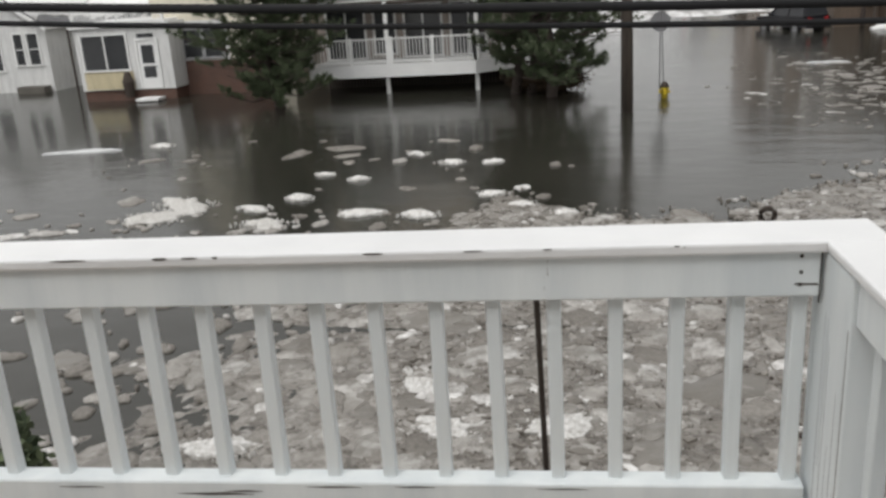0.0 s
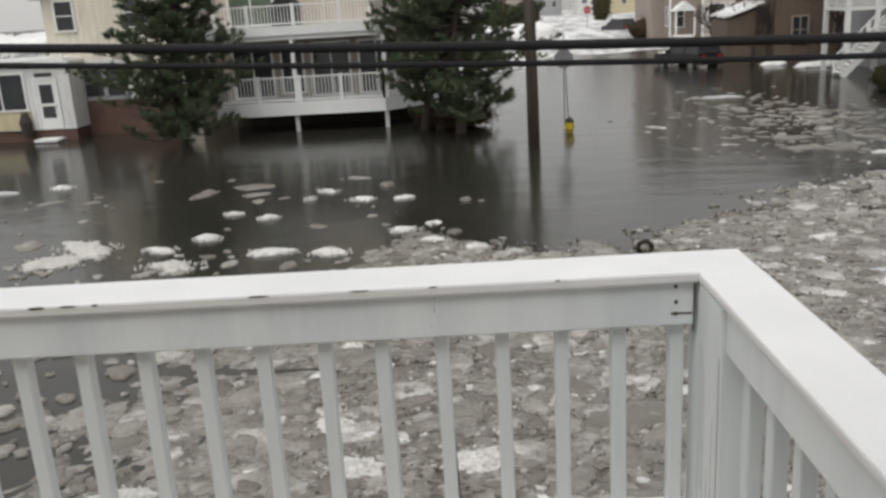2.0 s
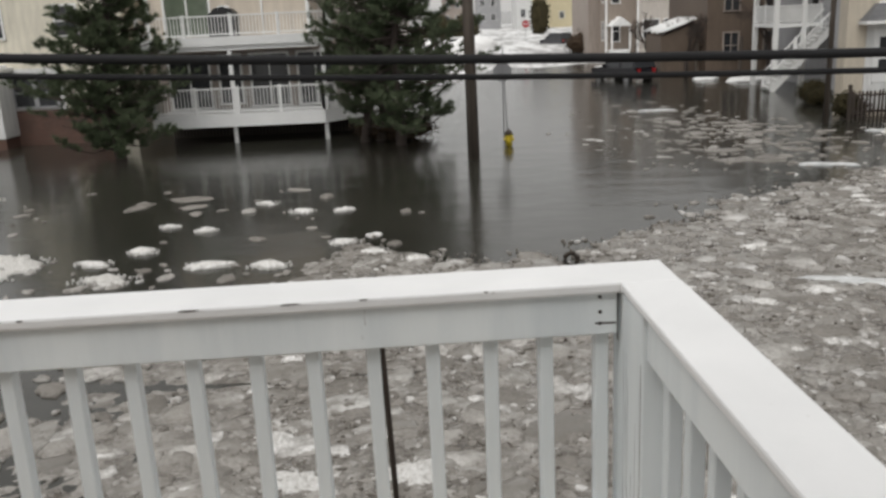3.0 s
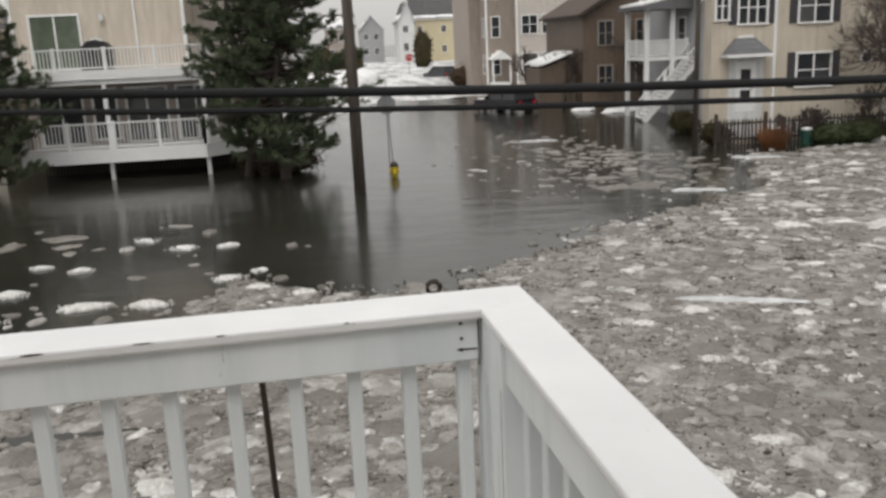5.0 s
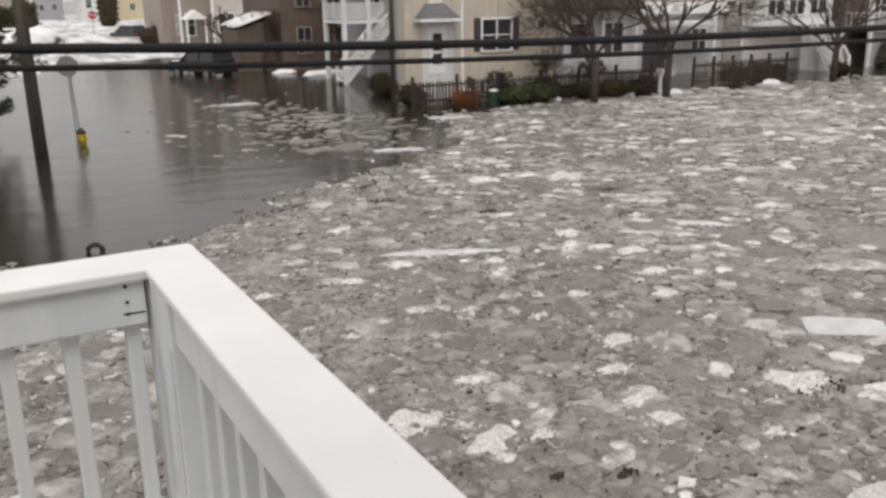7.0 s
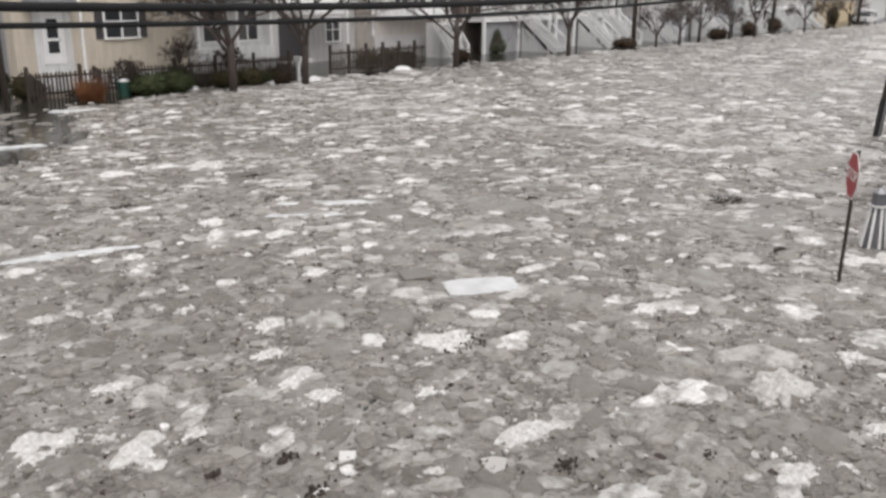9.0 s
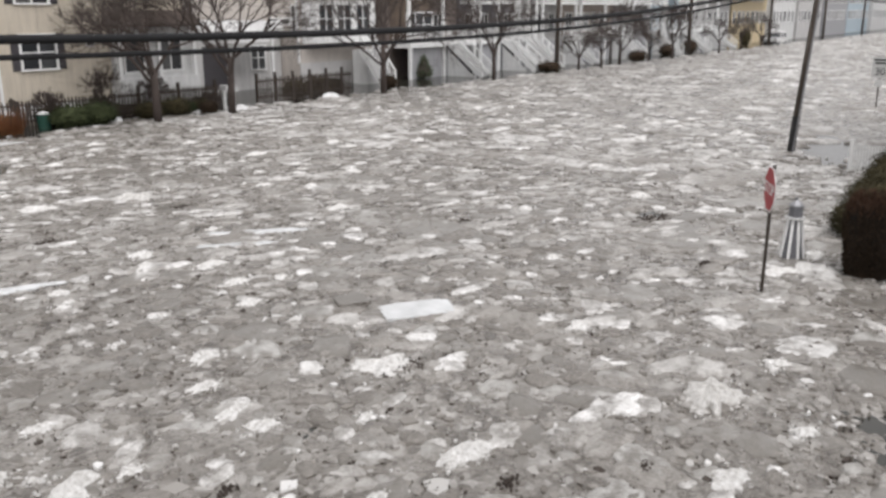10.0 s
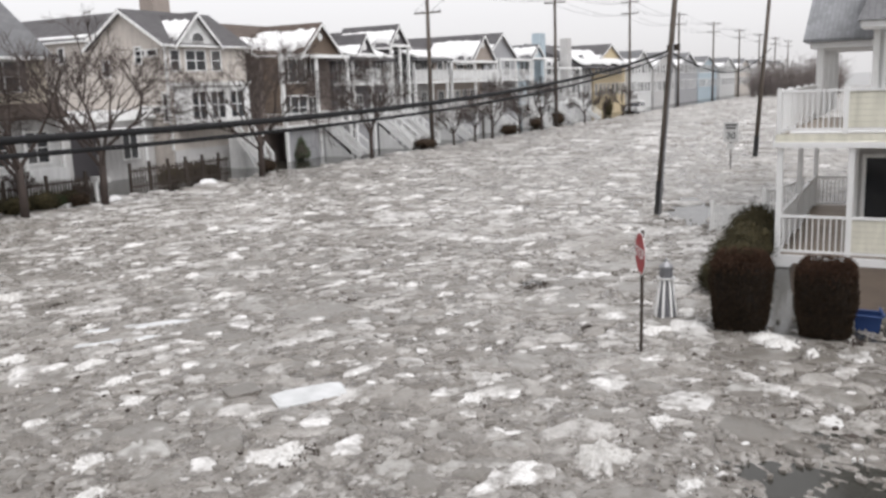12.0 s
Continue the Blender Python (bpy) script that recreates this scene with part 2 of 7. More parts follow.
def leaf_look(dark, light):
    def build(n, l, b, co):
        g = n.new("ShaderNodeNewGeometry")
        l.new(ramp(n, l, g.outputs["Random Per Island"], (0.0, dark), (1.0, light)), b.inputs["Base Color"])
        b.inputs["Specular IOR Level"].default_value = 0.12
    return build


def glass_look(n, l, b, co):
    """Window glass before an unlit room, with a pale blind here and there."""
    o = n.new("ShaderNodeObjectInfo")
    t = noise_of(n, l, co, 0.8, 3)
    c = ramp(n, l, o.outputs["Random"], (0.0, (0.020, 0.022, 0.025)), (0.75, (0.045, 0.047, 0.05)), (1.0, (0.12, 0.12, 0.118)))
    l.new(mix(n, l, 0.3, c, ramp(n, l, t, (0.3, (0.015, 0.015, 0.018)), (0.7, (0.06, 0.062, 0.065)))), b.inputs["Base Color"])
    b.inputs["IOR"].default_value = 1.45


RAIL = material("flaking white rail paint", rail_paint, 0.5)
CAP = material("white cap paint", rail_paint_flat, 0.5)
WATER = material("flood water", water_look, 0.15)
SLUSH = material("silty slush", slush_look, 0.45)
FLOE = material("drift ice", floe_look(0.40, 0.76), 0.5)
# whiter ramp: snow crust, plus the far ice's sky sheen put into the colour
WHITEFLOE = material("snow-crusted drift ice with far sheen", floe_look(0.14, 0.42), 0.6)
WETFLOE = material("wet drift ice", floe_look(0.75, 0.985), 0.4)
AWASH = material("milky ice awash", awash_look, 0.3)
SHARD = material("brash ice", shard_look, 0.4)
CRUMB = material("crumbled snow ice", crumb_look, 0.8)
SLAB = material("clear ice", clear_ice, 0.22)
SNOW = material("snow", snow_look, 0.85)
DRIVEN = material("driven snow and slush", slushy_snow, 0.75)
BRICK = material("dark red brick", brick_look, 0.85)
ROOF_DARK = material("charcoal shingles", shingle_look((0.10, 0.095, 0.098)), 0.9)
ROOF_GREY = material("grey shingles", shingle_look((0.16, 0.16, 0.165)), 0.9)
ROOF_BROWN = material("brown shingles", shingle_look((0.10, 0.075, 0.062)), 0.9)
POLE = material("creosoted pole", wood_pole, 0.85)
GLASS = material("window glass", glass_look, 0.05)
CURTAIN = plain("glass before green curtains", (0.13, 0.155, 0.115), 0.08, 0, 0.35, 3, 0.02)
WHITE = plain("white trim paint", (0.80, 0.80, 0.79), 0.5, 0, 0.1, 14)
OFFWHITE = plain("aged white paint", (0.60, 0.60, 0.59), 0.55, 0, 0.16, 10)
CREAM = siding("pale cream siding", (0.70, 0.655, 0.545))
YELLOW = siding("pale yellow siding", (0.56, 0.49, 0.325))
BEIGE = siding("beige siding", (0.58, 0.51, 0.425))
TAN = siding("tan siding", (0.53, 0.485, 0.44))
UMBER = siding("dark umber siding", (0.19, 0.155, 0.138))
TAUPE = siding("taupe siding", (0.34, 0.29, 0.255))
BROWNS = siding("weathered brown shakes", (0.13, 0.095, 0.07), 0.16)
PLANKS = siding("weathered upright boards", (0.30, 0.25, 0.21), 0.2, True)
DARKS = siding("dark slate siding", (0.16, 0.15, 0.157))
GREYS = siding("grey siding", (0.36, 0.36, 0.37))
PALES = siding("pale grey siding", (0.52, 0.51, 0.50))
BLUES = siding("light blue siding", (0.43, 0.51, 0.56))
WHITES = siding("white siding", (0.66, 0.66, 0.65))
GOLD = siding("ochre siding", (0.60, 0.49, 0.31))
# shutter paint; also the painted shade of the garage doorways
SHUT_AND_SHADE = plain("dark shutter paint and doorway shade", (0.055, 0.05, 0.055), 0.6)
CONCRETE = plain("damp concrete", (0.13, 0.12, 0.105), 0.9, 0, 0.3, 6)
DARKWOOD = plain("dark weathered wood", (0.055, 0.042, 0.034), 0.85, 0, 0.35, 8)
SHEATH = plain("black cable sheath", (0.008, 0.008, 0.009), 0.9, 0, 0.3)
BLACK = plain("black rubber", (0.012, 0.012, 0.013), 0.5, 0, 0.3)
IRON = plain("rusty dark iron", (0.05, 0.038, 0.03), 0.6, 0.5, 0.4, 30)
STEEL = plain("galvanised steel", (0.30, 0.30, 0.31), 0.5, 0.7, 0.2, 20)
CARBODY = plain("black car paint", (0.012, 0.012, 0.016), 0.22, 0, 0.2)
GREYCAR = plain("dark grey car paint", (0.05, 0.05, 0.056), 0.25, 0, 0.2)
RED = plain("faded sign red", (0.34, 0.022, 0.03), 0.5, 0, 0.15)
HYDRANT = plain("hydrant yellow", (0.62, 0.47, 0.03), 0.5, 0, 0.25, 18)
GREENBIN = plain("green plastic", (0.018, 0.07, 0.05), 0.5)
BLUEBIN = plain("blue plastic", (0.014, 0.045, 0.16), 0.55)
DECKING = plain("worn deck boards", (0.42, 0.36, 0.30), 0.8, 0, 0.25, 12)
BARK = plain("grey-brown bark", (0.068, 0.052, 0.045), 0.9, 0, 0.35, 16, 0.5)
# bark lightened so that its colour carries the distant haze
HAZEBARK = plain("twigs paled for haze", (0.17, 0.145, 0.135), 0.9, 0, 0.3, 16, 0.3)
PINE = material("pine needles", leaf_look((0.036, 0.050, 0.031), (0.13, 0.155, 0.09)), 0.8)
HEDGE = material("clipped evergreen", leaf_look((0.012, 0.013, 0.007), (0.06, 0.05, 0.026)), 0.8)
RUSSET = material("winter-brown foliage", leaf_look((0.018, 0.013, 0.009), (0.062, 0.043, 0.029)), 0.85)
# near-black core colour: the shade between the twigs is painted in
HEART = plain("bush heart with shade in its colour", (0.016, 0.013, 0.010), 0.95, 0, 0.4, 14)
TIPS = material("reddish twig tips", leaf_look((0.022, 0.013, 0.009), (0.095, 0.055, 0.036)), 0.85)
GREENLEAF = material("evergreen leaves", leaf_look((0.014, 0.022, 0.010), (0.055, 0.065, 0.03)), 0.75)
STRAW = material("dry ornamental grass", leaf_look((0.19, 0.080, 0.036), (0.40, 0.19, 0.09)), 0.9)
TAIL = plain("red lamp plastic", (0.35, 0.01, 0.012), 0.3)


# ---- mesh helpers ----
class Mesh:
    """Gathers vertices and faces in world metres."""

    def __init__(self):
        self.v, self.f = [], []

    def add(self, v, f):
        k = len(self.v)
        self.v += v
        self.f += [tuple(i + k for i in q) for q in f]
        return self

    def box(self, x0, y0, z0, x1, y1, z1):
        return self.add([(x0, y0, z0), (x1, y0, z0), (x1, y1, z0), (x0, y1, z0), (x0, y0, z1), (x1, y0, z1), (x1, y1, z1), (x0, y1, z1)],
                        [(0, 3, 2, 1), (4, 5, 6, 7), (0, 1, 5, 4), (1, 2, 6, 5), (2, 3, 7, 6), (3, 0, 4, 7)])

    def board(self, x0, y0, z0, x1, y1, z1, c=0.006):
        """A box with its long edges broken by c."""
        bm = bmesh.new()
        bmesh.ops.create_cube(bm, size=1, matrix=Matrix.LocRotScale(((x0 + x1) / 2, (y0 + y1) / 2, (z0 + z1) / 2), None, (x1 - x0, y1 - y0, z1 - z0)))
        bmesh.ops.bevel(bm, geom=bm.edges, offset=c, segments=2, affect="EDGES", profile=0.5)
        return self.take(bm)

    def take(self, bm):
        bm.verts.index_update()
        self.add([tuple(v.co) for v in bm.verts], [tuple(v.index for v in f.verts) for f in bm.faces])
        bm.free()
        return self

    def tube(self, points, radii, sides=8):
        """A tapered tube along points, closed at both ends."""
        k, n = len(self.v), len(points)
        pts = [Vector(p) for p in points]
        for i, p in enumerate(pts):
            d = (pts[min(i + 1, n - 1)] - pts[max(i - 1, 0)]).normalized()
            u = d.orthogonal().normalized() if abs(d.z) < 0.99 else Vector((1, 0, 0))
            u = (u - d * u.dot(d)).normalized()
            w = d.cross(u)
            r = radii[i] if isinstance(radii, (list, tuple)) else radii
            for s in range(sides):
                a = 2 * math.pi * s / sides
                self.v.append(tuple(p + u * (r * math.cos(a)) + w * (r * math.sin(a))))
        for i in range(n - 1):
            for s in range(sides):
                a, b = k + i * sides + s, k + i * sides + (s + 1) % sides
                self.f.append((a, b, b + sides, a + sides))
        self.f.append(tuple(k + s for s in reversed(range(sides))))
        self.f.append(tuple(k + (n - 1) * sides + s for s in range(sides)))
        return self

    def beam(self, p, q, w, h):
        """A straight square timber from p to q, w wide across, h high."""
        p, q = Vector(p), Vector(q)
        d = (q - p).normalized()
        s = d.cross(Vector((0, 0, 1)))
        s = (s if s.length > 0.01 else Vector((1, 0, 0))).normalized()
        u = s.cross(d)
        c = [tuple(e + s * a * w / 2 + u * b * h / 2) for e in (p, q) for a, b in ((-1, -1), (1, -1), (1, 1), (-1, 1))]
        return self.add(c, [(0, 1, 2, 3), (7, 6, 5, 4), (0, 4, 5, 1), (1, 5, 6, 2), (2, 6, 7, 3), (3, 7, 4, 0)])

    def prism(self, poly, axis, a, b):
        """The outline poly, pulled along axis from a to b; poly in the other two axes, in order."""
        n = len(poly)

        def place(p, t):
            return {"x": (t, p[0], p[1]), "y": (p[0], t, p[1]), "z": (p[0], p[1], t)}[axis]
        self.add([place(p, a) for p in poly] + [place(p, b) for p in poly],
                 [tuple(reversed(range(n))), tuple(range(n, 2 * n))] + [(i, (i + 1) % n, n + (i + 1) % n, n + i) for i in range(n)])
        return self


ORIGIN = {}


def root(name, at, label, category, group="", kind=""):
    ob = new(name)
    ob.empty_display_size = 0.2
    ob.location = at
    ORIGIN[ob.name] = Vector(at)
    return tagged(ob, label, category, group, kind)


def part(name, m, mat, parent=None, label="", smooth=False):
    """Links a Mesh as one object, under a thing or a part where one is given."""
    o = ORIGIN.get(parent.name, Vector()) if parent else Vector()
    data = bpy.data.meshes.new(name)
    data.from_pydata([(v[0] - o.x, v[1] - o.y, v[2] - o.z) for v in m.v], [], m.f)
    bm = bmesh.new()
    bm.from_mesh(data)
    if len(bm.faces) < 20000:
        bmesh.ops.recalc_face_normals(bm, faces=bm.faces)
    bm.to_mesh(data)
    bm.free()
    data.materials.append(mat)
    if smooth:
        data.polygons.foreach_set("use_smooth", [True] * len(data.polygons))
    ob = new(name, data)
    if parent:
        ob.parent = parent
        ORIGIN[ob.name] = o
    return tagged(ob, label)


def thing(name, m, mat, at, label, category, group="", kind="", smooth=False):
    """A thing of one mesh, with its origin at its base."""
    m.v = [(v[0] - at[0], v[1] - at[1], v[2] - at[2]) for v in m.v]
    ob = part(name, m, mat, None, "", smooth)
    ob.location = at
    return tagged(ob, label, category, group, kind)


def shared(name, data, at, parent, turn=None):
    """One more object on mesh data that alike pieces share."""
    ob = new(name, data)
    o = ORIGIN.get(parent.name, Vector())
    ob.parent = parent
    ob.matrix_basis = Matrix.Translation(Vector(at) - o) @ (turn or Matrix())
    return ob


def data_of(name, m, mat):
    d = bpy.data.meshes.new(name)
    d.from_pydata(m.v, [], m.f)
    d.update()
    d.materials.append(mat)
    return d


# ---- flood water and ice ----
def edge_y(x):
    """Where the packed ice ends towards the open water, for a given x."""
    stops = ((-40, 6), (-9, 9.0), (-4, 13.5), (-2.6, 17.4), (-1.6, 16.2), (0.4, 14.9), (3.0, 16.6), (6.3, 19.8), (12.2, 23.3), (16.5, 31.2), (20, 32.6), (60, 32.2), (260, 33.5))
    for (a, ya), (b, yb) in zip(stops, stops[1:]):
        if x <= b:
            return ya + (yb - ya) * max(0, (x - a) / (b - a))
    return 33.5


WET_STREAKS = ((16.5, 9.2, 3.2, 0.55), (19.0, 5.6, 0.9, 1.6), (13.0, 11.5, 2.2, 0.4), (23.0, 12.0, 3.0, 0.7), (27.0, 20.0, 4.0, 0.8), (9.4, 15.2, 1.5, 0.4), (19.5, 27.0, 4.0, 0.7))


def pack(x, y):
    """How firmly the ice is packed: above 0 inside the field, below 0 in open water."""
    n = noise.fractal(Vector((x * 0.45, y * 0.45, 3.1)), 1.0, 2.0, 4)
    d = min(edge_y(x) - y, 3.0) * 0.55
    left = (x + 5.2 + 0.10 * (y - 4)) * 0.22
    s = min(d, left, 1.4) + n * 0.55
    lane = abs(noise.noise(Vector((x * 0.16 + 4.0, y * 0.34 - 0.12 * x, 9.7))))
    s -= 1.5 * max(0.0, 1 - lane / 0.07) * max(0.0, min(1.0, 0.5 + 1.6 * noise.noise(Vector((x * 0.22, y * 0.22, 21.0)))))
    wet = 2.3 * max(0.0, 1 - math.hypot((x - 12.0) / 6.5, (y + 2.2) / 4.2))
    for cx, cy, a, b in WET_STREAKS:
        u, w = (x - cx) * 0.82 - (y - cy) * 0.57, (x - cx) * 0.57 + (y - cy) * 0.82
        wet += 1.4 * max(0.0, 1 - math.hypot(u / a, w / b))
    s = max(min(s, 0.16 + 0.45 * n), s - wet)
    if 16.7 < x < 26 and y < 1.5:
        s = min(s, (abs(x - 17.2) < 0.6) * 0.2 - 0.45 + 0.8 * n)
    if 27 < x < 37 and y < 8:
        s = min(s, (math.hypot((x - 31.6) / 3.6, (y - 5.0 - 0.25 * (x - 31.6)) / 1.1) - 1.0) * 0.8 + 0.3 * n)
    return s


water = thing("water", Mesh().add([(-900, -900, 0), (3500, -900, 0), (3500, 1500, 0), (-900, 1500, 0)], [(0, 1, 2, 3)]), WATER, (0, 0, 0),
              "murky grey flood water covering the streets", "water", kind="structure")


def sheet(x0, x1, y0, y1, step):
    """Slush as a lumpy skin that dips under the water where the pack opens."""
    nx, ny = int((x1 - x0) / step), int((y1 - y0) / step)
    v = []
    for j in range(ny + 1):
        for i in range(nx + 1):
            x, y = x0 + (x1 - x0) * i / nx, y0 + (y1 - y0) * j / ny
            s = pack(x, y)
            h = 0.018 * noise.noise(Vector((x * 2.2, y * 2.2, 0))) + 0.026 * noise.noise(Vector((x * 5, y * 5, 7))) + (0.02 * noise.noise(Vector((x * 11, y * 11, 2))) if step < 0.1 else 0)
            v.append((x, y, max(-0.12, min(0.035, 0.05 * s)) + (h if s > 0 else 0.6 * h)))
    f = [(j * (nx + 1) + i, j * (nx + 1) + i + 1, (j + 1) * (nx + 1) + i + 1, (j + 1) * (nx + 1) + i) for j in range(ny) for i in range(nx)]
    return v, f


m = Mesh()
for area in ((-6, 16, -4, 16, 0.085), (-6, 16, 16, 34, 0.16), (-22, -6, -6, 34, 0.16), (-6, 16, -7, -4, 0.2), (16, 62, -7, 34.5, 0.22), (62, 330, -12, 35, 1.2)):
    m.add(*sheet(*area))
thing("slush", m, SLUSH, (0, 0, 0), "grey-brown slush of broken ice packed on the flood water", "slush ice", kind="stuff", smooth=True)

rnd = random.Random(5)


def floe(m, x, y, r, thick, ratio=0.7, turn=None, z=0.0, tilt=0.0, torn=0.5):
    """A worn piece of ice: a torn outline, a low domed back that sinks into the slush at its rim."""
    n = 9 if r < 0.1 else 14 if r < 0.22 else 24
    a0 = rnd.uniform(0, 6.28) if turn is None else turn
    q = rnd.uniform(0, 50)
    lean = rnd.uniform(-tilt, tilt)
    k = len(m.v)
    for s, h in ((1.10, -0.05), (1.0, thick * 0.62), (0.86, thick * 0.95), (0.4, thick)):
        for i in range(n):
            a = 2 * math.pi * i / n
            c, d = math.cos(a), math.sin(a)
            e = r * (1 + torn * noise.noise(Vector((c * 0.9, d * 0.9, q))) + torn * 0.55 * noise.noise(Vector((c * 2.6, d * 2.6, q))) + rnd.uniform(-0.06, 0.06)) * s
            u, w = c * e, d * e * ratio
            m.v.append((x + u * math.cos(a0) - w * math.sin(a0), y + u * math.sin(a0) + w * math.cos(a0), z + h + u * lean + (rnd.uniform(-0.12, 0.12) * thick if h > 0 else 0)))
    for p in (0, n, 2 * n):
        for i in range(n):
            m.f.append((k + p + i, k + p + (i + 1) % n, k + p + n + (i + 1) % n, k + p + n + i))
    m.f.append(tuple(k + 3 * n + i for i in range(n)))
    return m


def chip(m, x, y, r, top):
    """A small shard of ice: a low uneven pyramid stump."""
    n, k = rnd.choice((4, 5, 6)), len(m.v)
    a0, q = rnd.uniform(0, 6.28), rnd.uniform(0.45, 0.95)
    for s, h in ((1.0, -0.05), (0.8, top)):
        for i in range(n):
            a, g = 2 * math.pi * i / n, r * s * rnd.uniform(0.7, 1.2)
            u, w = g * math.cos(a), g * math.sin(a) * q
            m.v.append((x + u * math.cos(a0) - w * math.sin(a0), y + u * math.sin(a0) + w * math.cos(a0), h * rnd.uniform(0.75, 1.2)))
    for i in range(n):
        m.f.append((k + i, k + (i + 1) % n, k + n + (i + 1) % n, k + n + i))
    m.f.append(tuple(k + n + i for i in range(n)))


small, far, shards = Mesh(), Mesh(), Mesh()
for _ in range(13000):
    x, y = rnd.uniform(-15, 24), rnd.uniform(-4, 33)
    s = pack(x, y)
    if s > 0.05 or (s > -0.6 and rnd.random() < 0.12) or (x < -2 and y < 16 and rnd.random() < 0.30):
        r = min(0.34, 0.045 + rnd.expovariate(14.0))
        floe(small, x, y, r, (0.042 if s > 0.3 else 0.028) + 0.05 * r + rnd.uniform(0, 0.014), rnd.uniform(0.4, 0.9))
thing("drift_ice", small, FLOE, (0, 0, 0), "thousands of small grey and white ice floes in the slush", "drift ice", kind="stuff", smooth=True)
for _ in range(36000):
    x = -3 + 33 * rnd.random() ** 1.35
    y = rnd.uniform(-2, 30) if x > 3 else rnd.uniform(0, 20)
    s = pack(x, y)
    if s > 0.0 or (s > -0.45 and rnd.random() < 0.15):
        chip(shards, x, y, 0.016 + rnd.expovariate(30.0), rnd.uniform(0.035, 0.06))
thing("ice_shards", shards, SHARD, (0, 0, 0), "fine broken shards of ice strewn over the slush", "drift ice", kind="stuff")
for _ in range(15000):
    x = 24 + 230 * rnd.random() ** 1.7
    y = rnd.uniform(-6, 33)
    if pack(x, y) > -0.1:
        r = (0.08 + rnd.expovariate(7.5)) * (1 + (x - 24) / 130)
        floe(far, x, y, min(r, 1.4), 0.045 + 0.05 * min(r, 1), rnd.uniform(0.35, 0.8))
thing("drift_ice", far, WHITEFLOE, (0, 0, 0), "distant field of pale ice floes along the flooded avenue", "drift ice", kind="stuff", smooth=True)

pale = Mesh()
for _ in range(2300):
    x, y = rnd.uniform(9, 34), rnd.uniform(1, 31)
    if pack(x, y) > 0.15:
        r = min(0.55, 0.06 + rnd.expovariate(9.0))
        big = r > 0.50 and x < 24
        m = floe(Mesh() if big else pale, x, y, r, 0.055 + 0.05 * r, rnd.uniform(0.3, 0.7), -0.62 + rnd.gauss(0, 0.35), torn=0.9)
        if big:
            thing("ice_floe", m, WHITEFLOE, (x, y, 0), "long ragged floe crusted with snow in the pack", "ice floe", "crusted floes", smooth=True)
thing("drift_ice", pale, WHITEFLOE, (0, 0, 0), "pale snow-crusted floes drifted into rows", "drift ice", kind="stuff", smooth=True)

# flat worn plates that lie awash, level with the slush
awash = Mesh()
for _ in range(1900):
    x, y = -3 + 27 * rnd.random() ** 1.15, rnd.uniform(-3, 24)
    if pack(x, y) > 0.1:
        r = 0.09 + rnd.expovariate(11.0) * (1 if x < 12 else 1.5)
        big = r > 0.30 and x < 12
        m = floe(Mesh() if big else awash, x, y, r, 0.048 + rnd.uniform(0, 0.014), rnd.uniform(0.5, 0.9), torn=rnd.uniform(0.2, 0.7))
        if big:
            thing("ice_floe", m, AWASH, (x, y, 0), "flat worn plate of milky ice awash in slush", "ice floe", "plates awash", smooth=True)
thing("drift_ice", awash, AWASH, (0, 0, 0), "flat worn plates of pale ice awash in the slush", "drift ice", kind="stuff", smooth=True)

# dark rotted bits of reed and bark in the slush
specks = Mesh()
for _ in range(7000):
    x, y = 30 * rnd.random() ** 1.3, rnd.uniform(-3, 28)
    if pack(x, y) > 0.06:
        chip(specks, x, y, 0.005 + rnd.expovariate(80.0) * (1 + x / 25), rnd.uniform(0.045, 0.06))
thing("reed_litter", specks, DARKWOOD, (0, 0, 0), "dark scraps of rotted reed and bark in the slush", "debris", kind="stuff")
def reeds(x, y, w, label):
    m = Mesh()
    for _ in range(int(24 + 60 * w)):
        chip(m, x + rnd.gauss(0, w * 0.24), y + rnd.gauss(0, w * 0.16), rnd.uniform(0.010, 0.032), rnd.uniform(0.05, 0.085))
    thing("reed_clump", m, DARKWOOD, (x, y, 0), label, "debris", kind="stuff")


for x, y, w in ((5.1, 4.6, 0.22), (4.4, 4.9, 0.16), (6.9, 2.4, 0.3), (4.9, 3.9, 0.3), (8.0, 1.4, 0.2), (8.55, 5.1, 0.8)):
    reeds(x, y, w, "small dark clump of rotted reeds on ice")
for x, y, w in ((7.6, 17.5, 0.7), (9.3, 15.3, 0.6), (13.3, 15.8, 0.5), (15.8, 3.6, 0.4), (16.6, -1.2, 0.5), (18.8, 5.9, 0.9)):
    reeds(x, y, w, "dark mat of rotted reeds on ice")

# single floes that stand out by their size
for x, y, w in ((7.1, 3.8, 0.36), (9.3, 3.4, 0.5), (9.7, 3.1, 0.42), (8.4, 1.9, 0.42), (8.1, 2.3, 0.42), (6.7, 4.5, 0.36), (4.6, 8.4, 0.5), (7.4, 9.1, 0.5),
                (-5.0, 7.8, 0.36), (-7.6, 8.1, 0.42), (-9.3, 22.7, 0.5), (-4.0, 22.7, 0.5), (-1.6, 20.3, 0.32), (-5.9, 21.2, 0.42), (6.0, 15.7, 0.35)):
    thing("ice_floe", floe(Mesh(), x, y, w / 2, 0.075, 0.75, torn=0.25), FLOE, (x, y, 0), "flat rounded floe of pale grey ice in the flood", "ice floe", "single floes", smooth=True)
